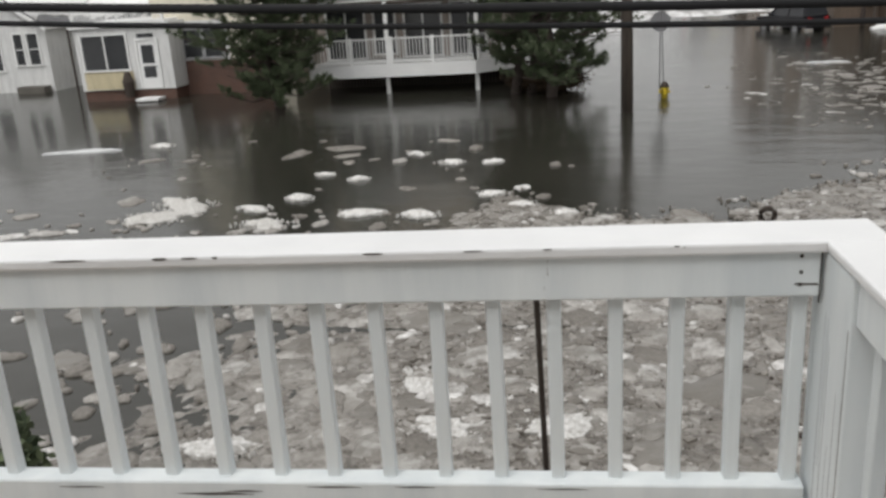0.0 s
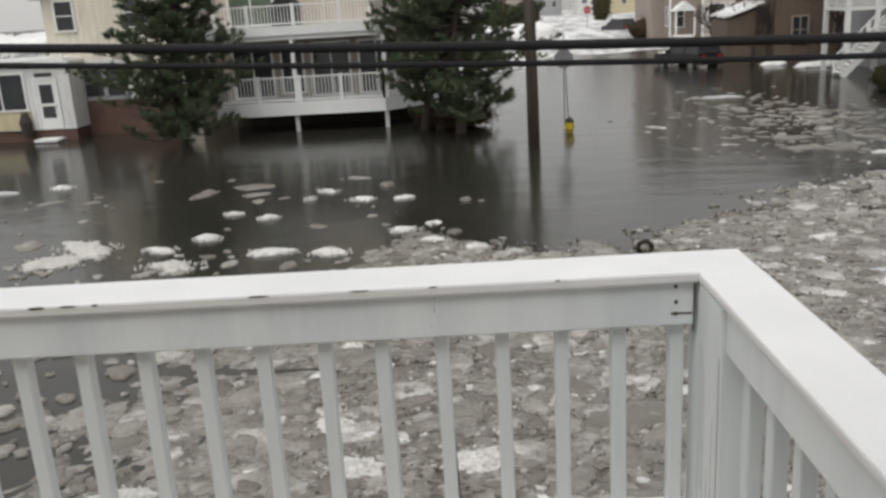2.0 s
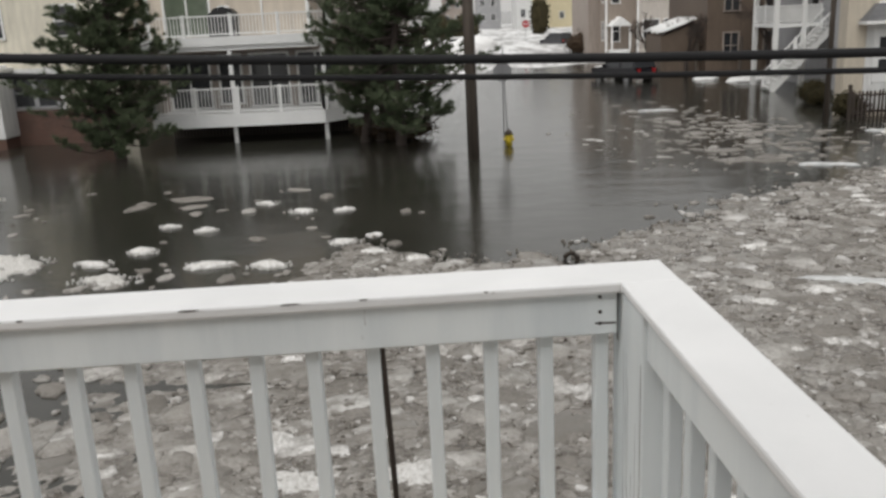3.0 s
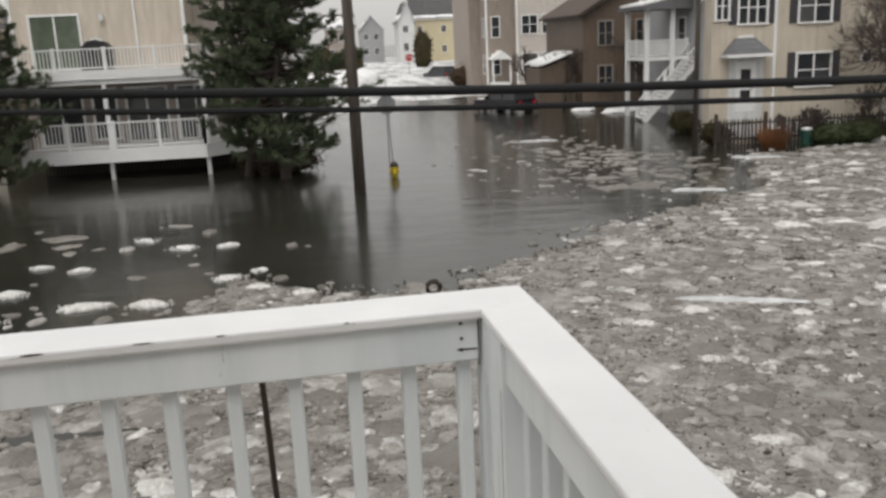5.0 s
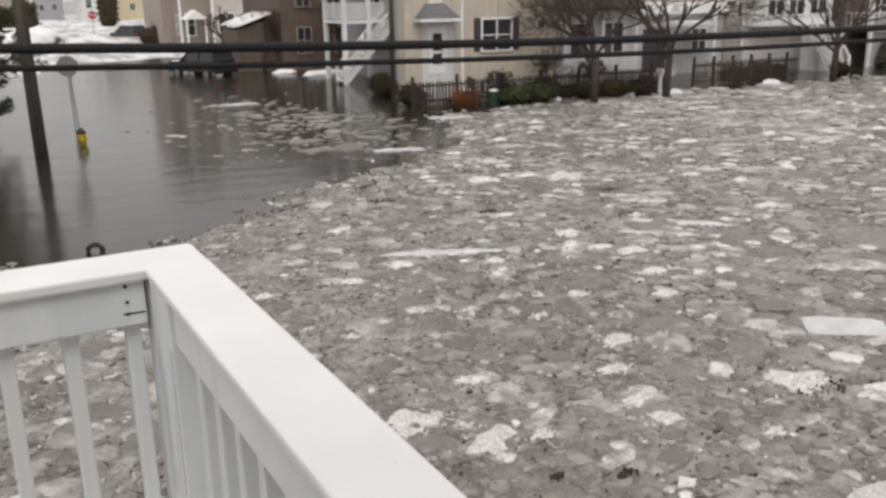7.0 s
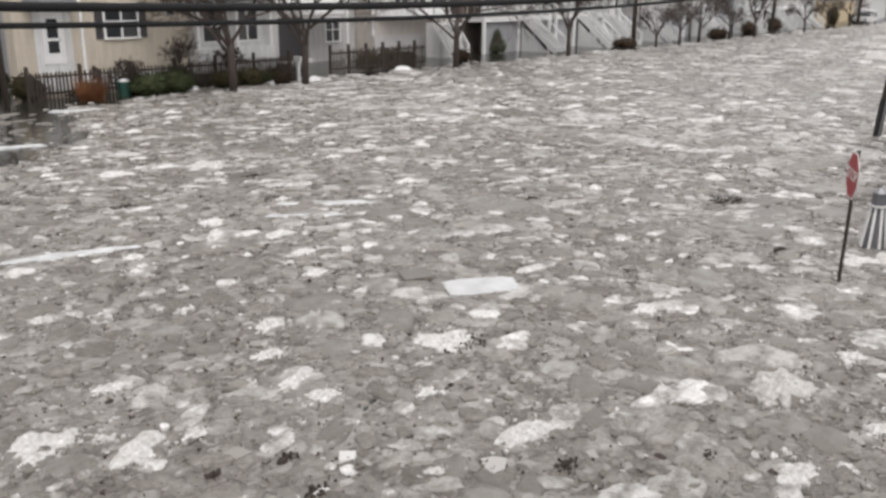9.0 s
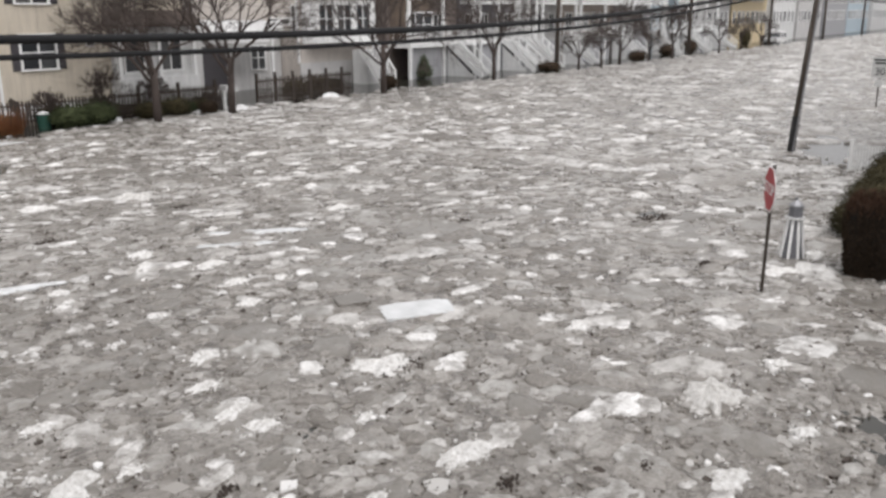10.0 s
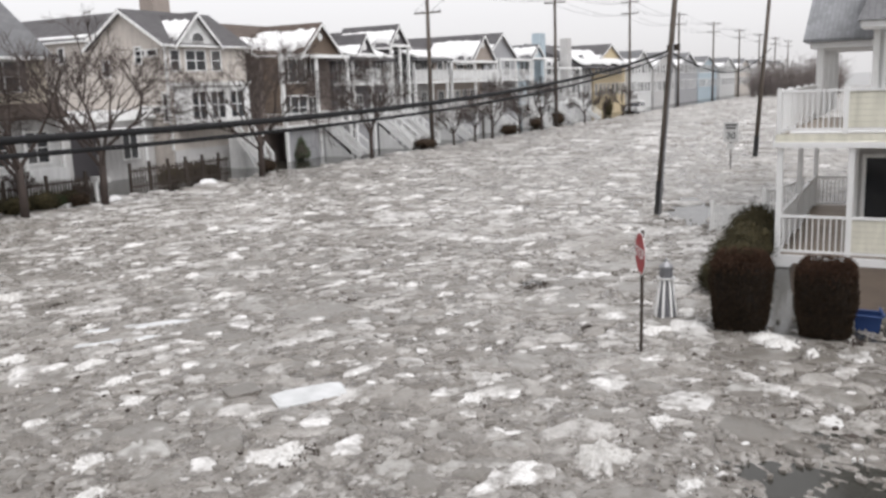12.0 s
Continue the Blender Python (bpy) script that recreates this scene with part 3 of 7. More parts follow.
for k in range(110):
    x, y = rnd.uniform(-1.5, 16), rnd.uniform(1, 20)
    if pack(x, y) > 0.3:
        r = rnd.uniform(0.14, 0.30)
        thing("ice_floe", floe(Mesh(), x, y, r, 0.062, rnd.uniform(0.5, 0.9), torn=0.5), AWASH, (x, y, 0), "flat rounded floe of grey ice set in slush", "ice floe", "floes in the pack", smooth=True)
for k in range(150):
    x, y = rnd.uniform(-15, 14), rnd.uniform(15, 34)
    if pack(x, y) < -0.1 and (x < -0.5 and y < 25 or (6 < x < 13 and 24 < y < 34)):
        thing("ice_floe", floe(Mesh(), x, y, 0.05 + rnd.expovariate(9.0), 0.03, rnd.uniform(0.4, 0.8)), WETFLOE, (x, y, 0), "small loose floe of wet ice on open water", "ice floe", "loose floes", smooth=True)
for k in range(90):
    x, y = rnd.uniform(-9, 1.5), rnd.uniform(2.5, 12)
    thing("ice_floe", floe(Mesh(), x, y, rnd.uniform(0.12, 0.34), rnd.uniform(0.03, 0.06), rnd.uniform(0.5, 0.9), torn=0.6), AWASH, (x, y, 0), "broad pale floe below the balcony", "ice floe", "floes below the balcony", smooth=True)
drifting = Mesh()
for k in range(420):
    x, y = rnd.gauss(10, 2.3), rnd.gauss(31, 5)
    if pack(x, y) < 0 and 23 < y < 46 and x > 3.5:
        floe(drifting, x, y, 0.06 + rnd.expovariate(10.0), 0.028, rnd.uniform(0.3, 0.75))
thing("drift_ice", drifting, WETFLOE, (0, 0, 0), "small wet floes drifting on the flooded side street", "drift ice", kind="stuff", smooth=True)


def plate(x, y, w, d, a, h):
    """A straight-sided broken plate of ice with worn corners."""
    m, pts = Mesh(), []
    for u, v in ((-0.5, -0.42), (-0.44, -0.5), (0.42, -0.5), (0.5, -0.4), (0.52, 0.36), (0.43, 0.5), (-0.3, 0.5), (-0.5, 0.44)):
        u, v = (u + rnd.uniform(-0.03, 0.03)) * w, (v + rnd.uniform(-0.05, 0.05)) * d
        pts.append((x + u * math.cos(a) - v * math.sin(a), y + u * math.sin(a) + v * math.cos(a)))
    n = len(pts)
    c = [(x + (p - x) * 0.93, y + (q - y) * 0.93) for p, q in pts]
    m.add([(p, q, -0.05) for p, q in pts] + [(p, q, h * 0.8) for p, q in pts] + [(p, q, h) for p, q in c],
          [(k, (k + 1) % n, n + (k + 1) % n, n + k) for k in range(n)] + [(n + k, n + (k + 1) % n, 2 * n + (k + 1) % n, 2 * n + k) for k in range(n)] + [tuple(2 * n + k for k in range(n))])
    return m


for x, y, w, d, a in ((10.55, 6.4, 1.15, 0.75, -0.62), (10.3, 7.6, 0.55, 0.5, -0.5)):
    thing("ice_slab", plate(x, y, w, d, a, 0.075), SLAB if w > 1 else AWASH, (x, y, 0), "smooth bluish slab of clear ice", "ice slab")
for x, y, w, d, a in ((12.6, 12.4, 2.1, 0.17, -0.75), (11.6, 11.9, 1.7, 0.15, -0.72), (7.0, 12.9, 2.1, 0.15, -0.35), (11.0, 24.1, 1.5, 0.25, -0.3), (16.0, 30.0, 1.6, 0.22, -0.5), (-17.1, 23.8, 2.2, 0.2, 0.2), (9.3, 39.5, 1.7, 0.3, 0.0)):
    thing("ice_sheet", floe(Mesh(), x, y, w * 0.5, 0.07, d, a), SLAB, (x, y, 0), "long thin sheet of wet glazed ice", "ice sheet", "thin sheets")


def lump(x, y, w, h=None):
    """A raft of crumbled snow ice: a clodded mound with a torn rim, a few loose bits round it."""
    h = (h or 0.10 * w + 0.05) * 0.9
    turn, q = rnd.uniform(-0.7, 0.7), rnd.uniform(0, 40)
    flat = rnd.uniform(0.5, 0.8)
    n, rings = 22 + int(44 * min(1, w)), 5 + int(12 * min(1, w))
    clod = 0.036 + 0.036 * min(1, w)
    mound = Mesh()

    def spot(a, k):
        c, d = math.cos(a), math.sin(a)
        e = w / 2 * k * (1 + 0.6 * noise.noise(Vector((c * 1.1, d * 1.1, q))) + 0.5 * k * k * noise.noise(Vector((c * 3.1, d * 3.1, q))))
        u, v = e * c, e * d * flat
        px, py = x + u * math.cos(turn) - v * math.sin(turn), y + u * math.sin(turn) + v * math.cos(turn)
        near = noise.voronoi(Vector((px / clod, py / clod, q)))[0][0]
        z = h * (1 - k ** 2.2) * (0.55 + 0.6 * noise.noise(Vector((px * 4, py * 4, q))) + 0.5 * (1 - min(1, near)))
        return px, py, 0.03 + max(0, z) - (0.10 if k > 0.97 else 0)

    mound.v.append(spot(0, 0.0))
    for g in range(1, rings + 1):
        for i in range(n):
            mound.v.append(spot(2 * math.pi * (i + 0.5 * (g % 2)) / n + rnd.uniform(-0.05, 0.05), g / rings * rnd.uniform(0.97, 1.0) if g < rings else 1.0))
    mound.f = [(0, 1 + i, 1 + (i + 1) % n) for i in range(n)]
    for g in range(rings - 1):
        b0 = 1 + g * n
        mound.f += [(b0 + i, b0 + n + i, b0 + n + (i + 1) % n, b0 + (i + 1) % n) for i in range(n)]
    heap = thing("ice_lump", mound, CRUMB, (x, y, 0), "heap of crumbly white snow ice afloat in slush", "ice lump", "ice heaps")
    ORIGIN[heap.name] = Vector((x, y, 0))
    m = Mesh()
    for k in range(int(10 + 26 * w)):
        a, e = rnd.uniform(0, 6.28), w / 2 * rnd.uniform(0.75, 1.35)
        chip(m, x + e * math.cos(a), y + e * math.sin(a) * flat, rnd.uniform(0.012, 0.045), rnd.uniform(0.04, 0.075))
    tagged(part("crumble", m, CRUMB, heap), "loose white bits of ice", kind="stuff")
    return heap


for x, y, w in ((8.5, 5.4, 0.85), (10.1, 1.4, 1.15), (7.1, 3.1, 0.8), (3.5, 6.8, 0.7), (4.2, 5.9, 0.7), (6.3, 5.4, 0.5), (6.6, 6.8, 0.5), (7.2, 7.6, 0.65), (6.8, 9.0, 0.3), (9.1, 7.7, 0.25),
                (9.9, 9.9, 0.55), (8.3, 0.6, 0.5), (5.9, 3.3, 0.3), (13.2, 17.8, 1.1), (9.5, 12.1, 0.6), (11.0, 18.5, 0.9), (3.8, 6.7, 0.45)):
    lump(x, y, w)
for x, y, w in ((16.1, 2.3, 0.9), (16.6, 1.8, 0.9), (16.4, 0.3, 0.7), (16.0, 0.0, 0.8), (15.6, -0.6, 0.6), (-5.6, 15.9, 0.9), (-7.5, 15.1, 1.2), (-8.3, 16.4, 0.7), (-10.4, 15.7, 1.3), (-10.2, 16.8, 1.5),
                (-4.4, 20.9, 0.6), (-5.6, 22.1, 0.6), (-2.1, 16.4, 0.6), (-2.9, 17.4, 0.6), (-1.2, 15.7, 0.6), (-14.6, 24.4, 0.7)):
    lump(x, y, w, 0.05 + 0.055 * w)
for x, y, w in ((-4.7, 6.2, 0.85), (-2.7, 7.8, 0.6), (-2.3, 6.8, 0.75), (-0.9, 6.9, 0.75), (-7.5, 17.3, 0.6), (-7.6, 19.7, 0.45), (-6.6, 5.9, 0.35), (-4.3, 15.7, 0.8), (-6.5, 19.1, 0.5), (-3.3, 20.8, 0.5)):
    lump(x, y, w)


for k in range(150):
    x, y = 2 + 38 * rnd.random() ** 1.3, rnd.uniform(0, 28)
    if pack(x, y) > 0.4:
        lump(x, y, rnd.uniform(0.16, 0.5) * (1 + x / 40))


# ---- the balcony rail ----
TOP, LOW = 4.410, 3.823
rail = root("balcony_railing", (0, 0, LOW - 0.10), "white-painted wooden balcony railing with flaking paint", "railing")
part("cap", Mesh().board(-4.2, -0.002, TOP - 0.026, 0.136, 0.160, TOP, 0.006), CAP, rail, "flat white cap board")
part("cap", Mesh().board(-0.001, -3.4, TOP - 0.0205, 0.136, -0.0045, TOP + 0.0015, 0.006), CAP, rail, "flat white cap board")
part("fascia", Mesh().board(-4.2, 0.012, 4.284, -0.003, 0.032, TOP - 0.024, 0.004), RAIL, rail)
part("fascia", Mesh().board(0.016, -3.4, 4.284, 0.036, -0.103, TOP - 0.023, 0.004), RAIL, rail)
part("bottom_rail", Mesh().board(-4.2, 0.006, LOW - 0.09, -0.004, 0.070, LOW, 0.006), RAIL, rail, "bottom rail with paint worn through")
part("bottom_rail", Mesh().board(0.012, -3.4, LOW - 0.09, 0.068, -0.103, LOW, 0.006), RAIL, rail)
part("post", Mesh().board(0.005, -0.158, 3.30, 0.089, 0.085, TOP - 0.027, 0.005), RAIL, rail, "corner post with checked grain")
baluster = data_of("baluster", Mesh().board(-0.0162, -0.018, 0, 0.0162, 0.018, 0.54, 0.004), RAIL)
for k in range(27):
    x = -0.161 - 0.1305 * k - 0.00055 * k * k
    shared("baluster", baluster, (x + rnd.uniform(-0.002, 0.002), 0.0515, LOW - 0.03), rail, pose(0, 0, 0, rnd.uniform(-0.3, 0.3), rnd.uniform(-0.4, 0.4), rnd.uniform(-3, 3)))
shared("baluster", baluster, (-0.034, 0.0515, LOW - 0.03), rail)
for k in range(23):
    y = -0.212 - 0.132 * k
    shared("baluster", baluster, (0.0555, y, LOW - 0.03), rail, pose(0, 0, 0, rnd.uniform(-0.4, 0.4), 0, rnd.uniform(-3, 3)))
nail = data_of("nail", Mesh().tube([(0, 0.004, 0), (0, -0.002, 0)], 0.0042, 8), IRON)
for x, z in ((-0.044, 4.375), (-0.043, 4.339), (-0.044, 4.312)):
    shared("nail", nail, (x, 0.0118, z), rail)
for y, z in ((-0.13, 4.358), (-0.13, 4.325)):
    shared("nail", nail, (0.0158, y, z), rail, pose(0, 0, 0, 0, 0, -90))


def worn(points, y, name="bare_patch"):
    """A sliver of bare grey wood where the paint has flaked off, on a face at y; points are (x, z)."""
    part(name, Mesh().prism(points, "y", y - 0.0012, y + 0.004), DARKWOOD, rail, "bare weathered wood")


for x, w, h in ((-1.66, 0.045, 0.003), (-1.44, 0.02, 0.005), (-1.37, 0.02, 0.003), (-1.31, 0.008, 0.003), (-0.95, 0.024, 0.003), (-0.73, 0.022, 0.002), (-0.57, 0.01, 0.002), (-0.30, 0.006, 0.002), (-2.3, 0.05, 0.003)):
    z = TOP - 0.003
    worn([(x - w, z - h * 0.4), (x - w * 0.3, z - h), (x + w * 0.5, z - h * 0.8), (x + w, z - h * 0.2), (x + w * 0.4, z + h * 0.25), (x - w * 0.6, z + h * 0.2)], -0.0018)
for x, w, h, d in ((-1.40, 0.10, 0.004, 0.034), (-1.33, 0.05, 0.0025, 0.026), (-1.10, 0.07, 0.002, 0.012), (-1.75, 0.06, 0.002, 0.018), (-0.9, 0.05, 0.002, 0.010), (-0.55, 0.06, 0.0015, 0.012)):
    z = LOW - d
    worn([(x - w, z), (x - w * 0.2, z - h), (x + w, z - h * 0.3), (x + w * 0.3, z + h)], 0.006)
worn([(-0.0042, 4.27), (-0.0022, 4.27), (-0.0018, TOP - 0.03), (-0.0046, TOP - 0.03)], 0.0119, "joint")
worn([(-0.055, 4.311), (-0.008, 4.3095), (-0.008, 4.3135), (-0.053, 4.3145)], 0.0122, "split")
for y, z0, z1 in ((-0.014, 3.5, 4.26), (-0.05, 3.6, 4.2), (-0.082, 3.5, 3.98), (-0.034, 3.9, 4.25), (-0.112, 3.7, 4.12), (-0.135, 3.45, 3.9), (-0.149, 3.4, 4.275), (-0.1505, 3.5, 4.272), (-0.152, 3.45, 4.274)):
    m = Mesh().prism([(y - 0.0004, z0), (y + 0.0003, z0 + 0.1), (y + 0.0007, (z0 + z1) / 2), (y, z1), (y - 0.0003, (z0 + z1) / 2 + 0.1)], "x", 0.0046, 0.0092)
    part("crack", m, DARKWOOD, rail)
rail.matrix_basis = pose(0, 0, LOW - 0.10, 0, 0, 3.4)
eye = Mesh()
ringpts = [(-0.082 + 0.016 * math.cos(a), 0.197, 4.410 + 0.016 * math.sin(a)) for a in [k * math.pi / 10 for k in range(21)]]
eye.tube(ringpts, 0.006, 8)
hook = root("eye_bolt", (-0.082, 0.16, 4.37), "rusty black iron eye bolt beside the rail", "eye bolt")
part("ring", eye, IRON, hook, smooth=True)
part("shank", Mesh().tube([(-0.082, 0.158, 4.386), (-0.082, 0.18, 4.385), (-0.082, 0.197, 4.394)], 0.007, 8), IRON, hook)

thing("metal_post", Mesh().tube([(-0.80, 3.5, -0.3), (-0.84, 3.5, 1.6), (-0.88, 3.5, 3.15)], 0.02, 8), IRON, (-0.86, 3.5, 0), "thin dark metal post standing in the slush", "post")

# the house wall and deck behind the camera
home = root("beach_house", (-2, -5, 0), "pale house with an upper deck over the flood", "house")
part("wall", Mesh().box(-7, -9, -0.3, 3, -3.6, 8.0), PALES, home)
part("deck", Mesh().box(-7, -3.59, 3.34, 0.2, 0.2, 3.46), DECKING, home)
part("fascia", Mesh().box(-7, 0.205, 3.10, 0.2, 0.24, 3.46), WHITE, home)
part("post", Mesh().box(-0.03, 0.0, -0.3, 0.12, 0.15, 3.335), WHITE, home)
part("roof", Mesh().prism([(-9.4, 7.9), (-6.3, 10.0), (-3.1, 7.9)], "x", -7.3, 3.3), ROOF_GREY, home)


# ---- overhead lines ----
def line(name, pts, r, mat=SHEATH, label="black overhead cable sagging between the poles", sides=7):
    return thing(name, Mesh().tube(pts, r, sides), mat, pts[0], label, "cable", "overhead lines", smooth=True)


def sag(x):
    return 4.43 + 0.00236 * (x - 8) ** 2


line("overhead_cable", [(x, 6.0, sag(x)) for x in np.linspace(-16, 32.0, 40)], 0.043, SHEATH, "thick black bundle of overhead cables")
line("overhead_cable", [(x, 6.0, sag(x) - 0.155) for x in np.linspace(-16, 32.0, 40)], 0.027, SHEATH, "black overhead cable below the bundle")
line("overhead_cable", [(32.0 + 26 * k / 16, 6.05, 5.8 + 0.6 * k / 16 - 1.1 * math.sin(math.pi * k / 16)) for k in range(17)], 0.03)


def utility_pole(x, y, h, r, lean=(0, 0), arms=2, label="tall brown wooden utility pole standing in flood water", metal=False):
    p = root("utility_pole", (x, y, 0), label, "utility pole", "utility poles")
    tx, ty = x + lean[0] * h, y + lean[1] * h
    part("shaft", Mesh().tube([(x - lean[0] * 0.6, y - lean[1] * 0.6, -0.6), ((x + tx) / 2, (y + ty) / 2, h / 2), (tx, ty, h)], [r, r * 0.85, r * 0.68], 12), POLE, p, smooth=True)
    for k in range(arms):
        z = h - 0.5 - 1.5 * k
        part("crossarm", Mesh().box(tx - 0.06, ty - 1.2, z, tx + 0.06, ty + 1.2, z + 0.12), POLE, p)
        for d in (-1.1, -0.5, 0.5, 1.1):
            part("insulator", Mesh().tube([(tx, ty + d, z + 0.12), (tx, ty + d, z + 0.2), (tx, ty + d, z + 0.3)], [0.03, 0.06, 0.03], 8), STEEL, p)
    return p


utility_pole(0.43, 28.1, 12.0, 0.21, (-0.004, 0), 1)
utility_pole(14.5, 32.7, 12.0, 0.115, (0, 0), 1)
utility_pole(24.5, 100.0, 11.5, 0.2, (0.002, 0), 1)
p3 = utility_pole(30.6, 6.0, 10.5, 0.118, (0.035, -0.064), 0, "leaning weathered utility pole in ice, dark at its foot")
part("transformer_bracket", Mesh().box(30.75, 5.35, 5.75, 31.0, 5.75, 5.95), IRON, p3)
part("sleeve", Mesh().tube([(30.6, 6.0, -0.3), (30.642, 5.923, 1.25)], 0.13, 12), BLACK, p3, "black wrap at the foot")
part("conduit", Mesh().tube([(30.44, 5.88, 0), (30.66, 5.5, 6.0)], 0.03, 8), STEEL, p3)
p4 = utility_pole(55.2, 6.4, 11.5, 0.14, (0.03, -0.055), 0, "leaning weathered utility pole in ice, dark at its foot")
part("sleeve", Mesh().tube([(55.2, 6.4, -0.3), (55.24, 6.33, 1.2)], 0.152, 12), BLACK, p4, "black wrap at the foot")
for k in range(9):
    utility_pole(62.9 + 28.5 * k, 32.8, (12.6, 15.2, 15.6, 15.4, 15.2, 15, 15, 15, 15)[k], 0.2, (-0.004, 0), 2)
for d, z in ((-1.1, 0), (0.5, 0), (1.1, 0), (-0.5, -1.5), (1.1, -1.5)):
    pts = []
    for k in range(8):
        for q in range(6):
            pts.append((62.9 + 28.5 * (k + q / 6), 32.8 + d, (12.4 if k == 0 and q == 0 else 15.0) + z - 0.7 * math.sin(math.pi * q / 6)))
    line("power_line", pts, 0.014, SHEATH, "thin dark power line between the poles", 5)
line("power_line", [(34.0 + 60 * k / 10, -2 + 6 * k / 10, 10.4 - 2.2 * math.sin(math.pi * k / 10) * 0.6) for k in range(11)], 0.014, SHEATH, "thin dark service wire", 5)


# ---- houses: shared pieces ----
def facing(side, c):
    """Turns (along, outwards, up) on a wall plane into world metres."""
    return {"s": lambda u, d, z: (u, c - d, z), "n": lambda u, d, z: (u, c + d, z), "w": lambda u, d, z: (c - d, u, z), "e": lambda u, d, z: (c + d, u, z)}[side]


def wbox(m, P, u0, u1, d0, d1, z0, z1):
    a, b = P(u0, d0, z0), P(u1, d1, z1)
    return m.box(*[min(p, q) for p, q in zip(a, b)], *[max(p, q) for p, q in zip(a, b)])


def window(house, side, c, u0, u1, z0, z1, bars=1, sash=True, shut=None, trim=WHITE, t=0.09, name="window", glass=GLASS):
    """A framed window on a wall: casing, sill, mullions, meeting rails, one pane a light."""
    P = facing(side, c)
    m = Mesh()
    for a, b, e, f in ((u0 - t, u1 + t, z1, z1 + t), (u0 - t, u0, z0, z1), (u1, u1 + t, z0, z1)):
        wbox(m, P, a, b, -0.02, 0.06, e, f)
    w = part(name, m, trim, house)
    part("sill", wbox(Mesh(), P, u0 - t - 0.03, u1 + t + 0.03, -0.02, 0.09, z0 - t * 0.8, z0), trim, w)
    n = bars + 1
    m = Mesh()
    for k in range(n):
        a, b = u0 + (u1 - u0) * k / n, u0 + (u1 - u0) * (k + 1) / n
        part("pane", wbox(Mesh(), P, a + 0.012, b - 0.012, -0.02, 0.012, z0 + 0.012, z1 - 0.012), glass, w)
        if k:
            wbox(m, P, a - 0.035, a + 0.035, -0.02, 0.045, z0, z1)
        if sash:
            wbox(m, P, a + 0.03, b - 0.03, -0.02, 0.035, (z0 + z1) / 2 - 0.025, (z0 + z1) / 2 + 0.025)
    if m.v:
        part("glazing_bar", m, trim, w)
    if shut:
        for a in (u0 - t - 0.36, u1 + t + 0.02):
            s = Mesh()
            wbox(s, P, a, a + 0.34, 0.0, 0.035, z0 - 0.04, z1 + t)
            for q in range(int((z1 - z0) / 0.12)):
                wbox(s, P, a + 0.05, a + 0.29, 0.035, 0.045, z0 + 0.05 + q * 0.12, z0 + 0.12 + q * 0.12)
            part("shutter", s, shut, house, "dark louvred shutter")
    return w


def door(house, side, c, u0, u1, z0, z1, mat=WHITE, glazed=True):
    P = facing(side, c)
    m = Mesh()
    for a, b, e, f in ((u0 - 0.1, u1 + 0.1, z1, z1 + 0.1), (u0 - 0.1, u0, z0, z1), (u1, u1 + 0.1, z0, z1)):
        wbox(m, P, a, b, -0.02, 0.06, e, f)
    d = part("door", m, WHITE, house)
    part("leaf", wbox(Mesh(), P, u0, u1, -0.02, 0.02, z0, z1), mat, d)
    if glazed:
        w, h = u1 - u0, z1 - z0
        part("pane", wbox(Mesh(), P, u0 + 0.18 * w, u1 - 0.18 * w, 0.0, 0.03, z0 + 0.52 * h, z1 - 0.1 * h), GLASS, d)
        part("pane", wbox(Mesh(), P, u0 + 0.18 * w, u1 - 0.18 * w, 0.0, 0.03, z0 + 0.22 * h, z0 + 0.46 * h), GLASS, d)
    part("handle", wbox(Mesh(), P, u1 - 0.1 * (u1 - u0) - 0.02, u1 - 0.1 * (u1 - u0) + 0.02, 0.02, 0.06, z0 + 0.9, z0 + 1.02), STEEL, d)
    return d


def railing(house, p, q, z0, z1, gap=0.15, posts=True, mat=WHITE, solid=None, baluster_w=0.032):
    """A balustrade from p to q (x, y), from deck z0 to rail z1 (each may slope: a pair of heights)."""
    za, zb = z0 if isinstance(z0, tuple) else (z0, z0)
    ta, tb = z1 if isinstance(z1, tuple) else (z1, z1)
    L = math.dist(p, q)
    at = lambda s: (p[0] + (q[0] - p[0]) * s, p[1] + (q[1] - p[1]) * s)
    part("top_rail", Mesh().beam((*p, ta - 0.03), (*q, tb - 0.03), 0.09, 0.06), mat, house)
    part("bottom_rail", Mesh().beam((*p, za + 0.1), (*q, zb + 0.1), 0.06, 0.06), mat, house)
    if solid:
        part("panel", Mesh().beam((*p, (za + ta) / 2 + 0.05), (*q, (zb + tb) / 2 + 0.05), 0.04, ta - za - 0.18), solid, house)
    else:
        n = max(2, round(L / gap))
        h = min(ta - za, tb - zb) - 0.12
        d = data_of("baluster", Mesh().box(-baluster_w / 2, -baluster_w / 2, 0, baluster_w / 2, baluster_w / 2, h), mat)
        for k in range(1, n):
            s = k / n
            shared("baluster", d, (*at(s), za + (zb - za) * s + 0.1), house)
    if posts:
        n = max(1, round(L / 2.0))
        for k in range(n + 1):
            x, y = at(k / n)
            zl, zh = za + (zb - za) * k / n, ta + (tb - ta) * k / n
            part("newel", Mesh().box(x - 0.055, y - 0.055, zl, x + 0.055, y + 0.055, zh + 0.05), mat, house)


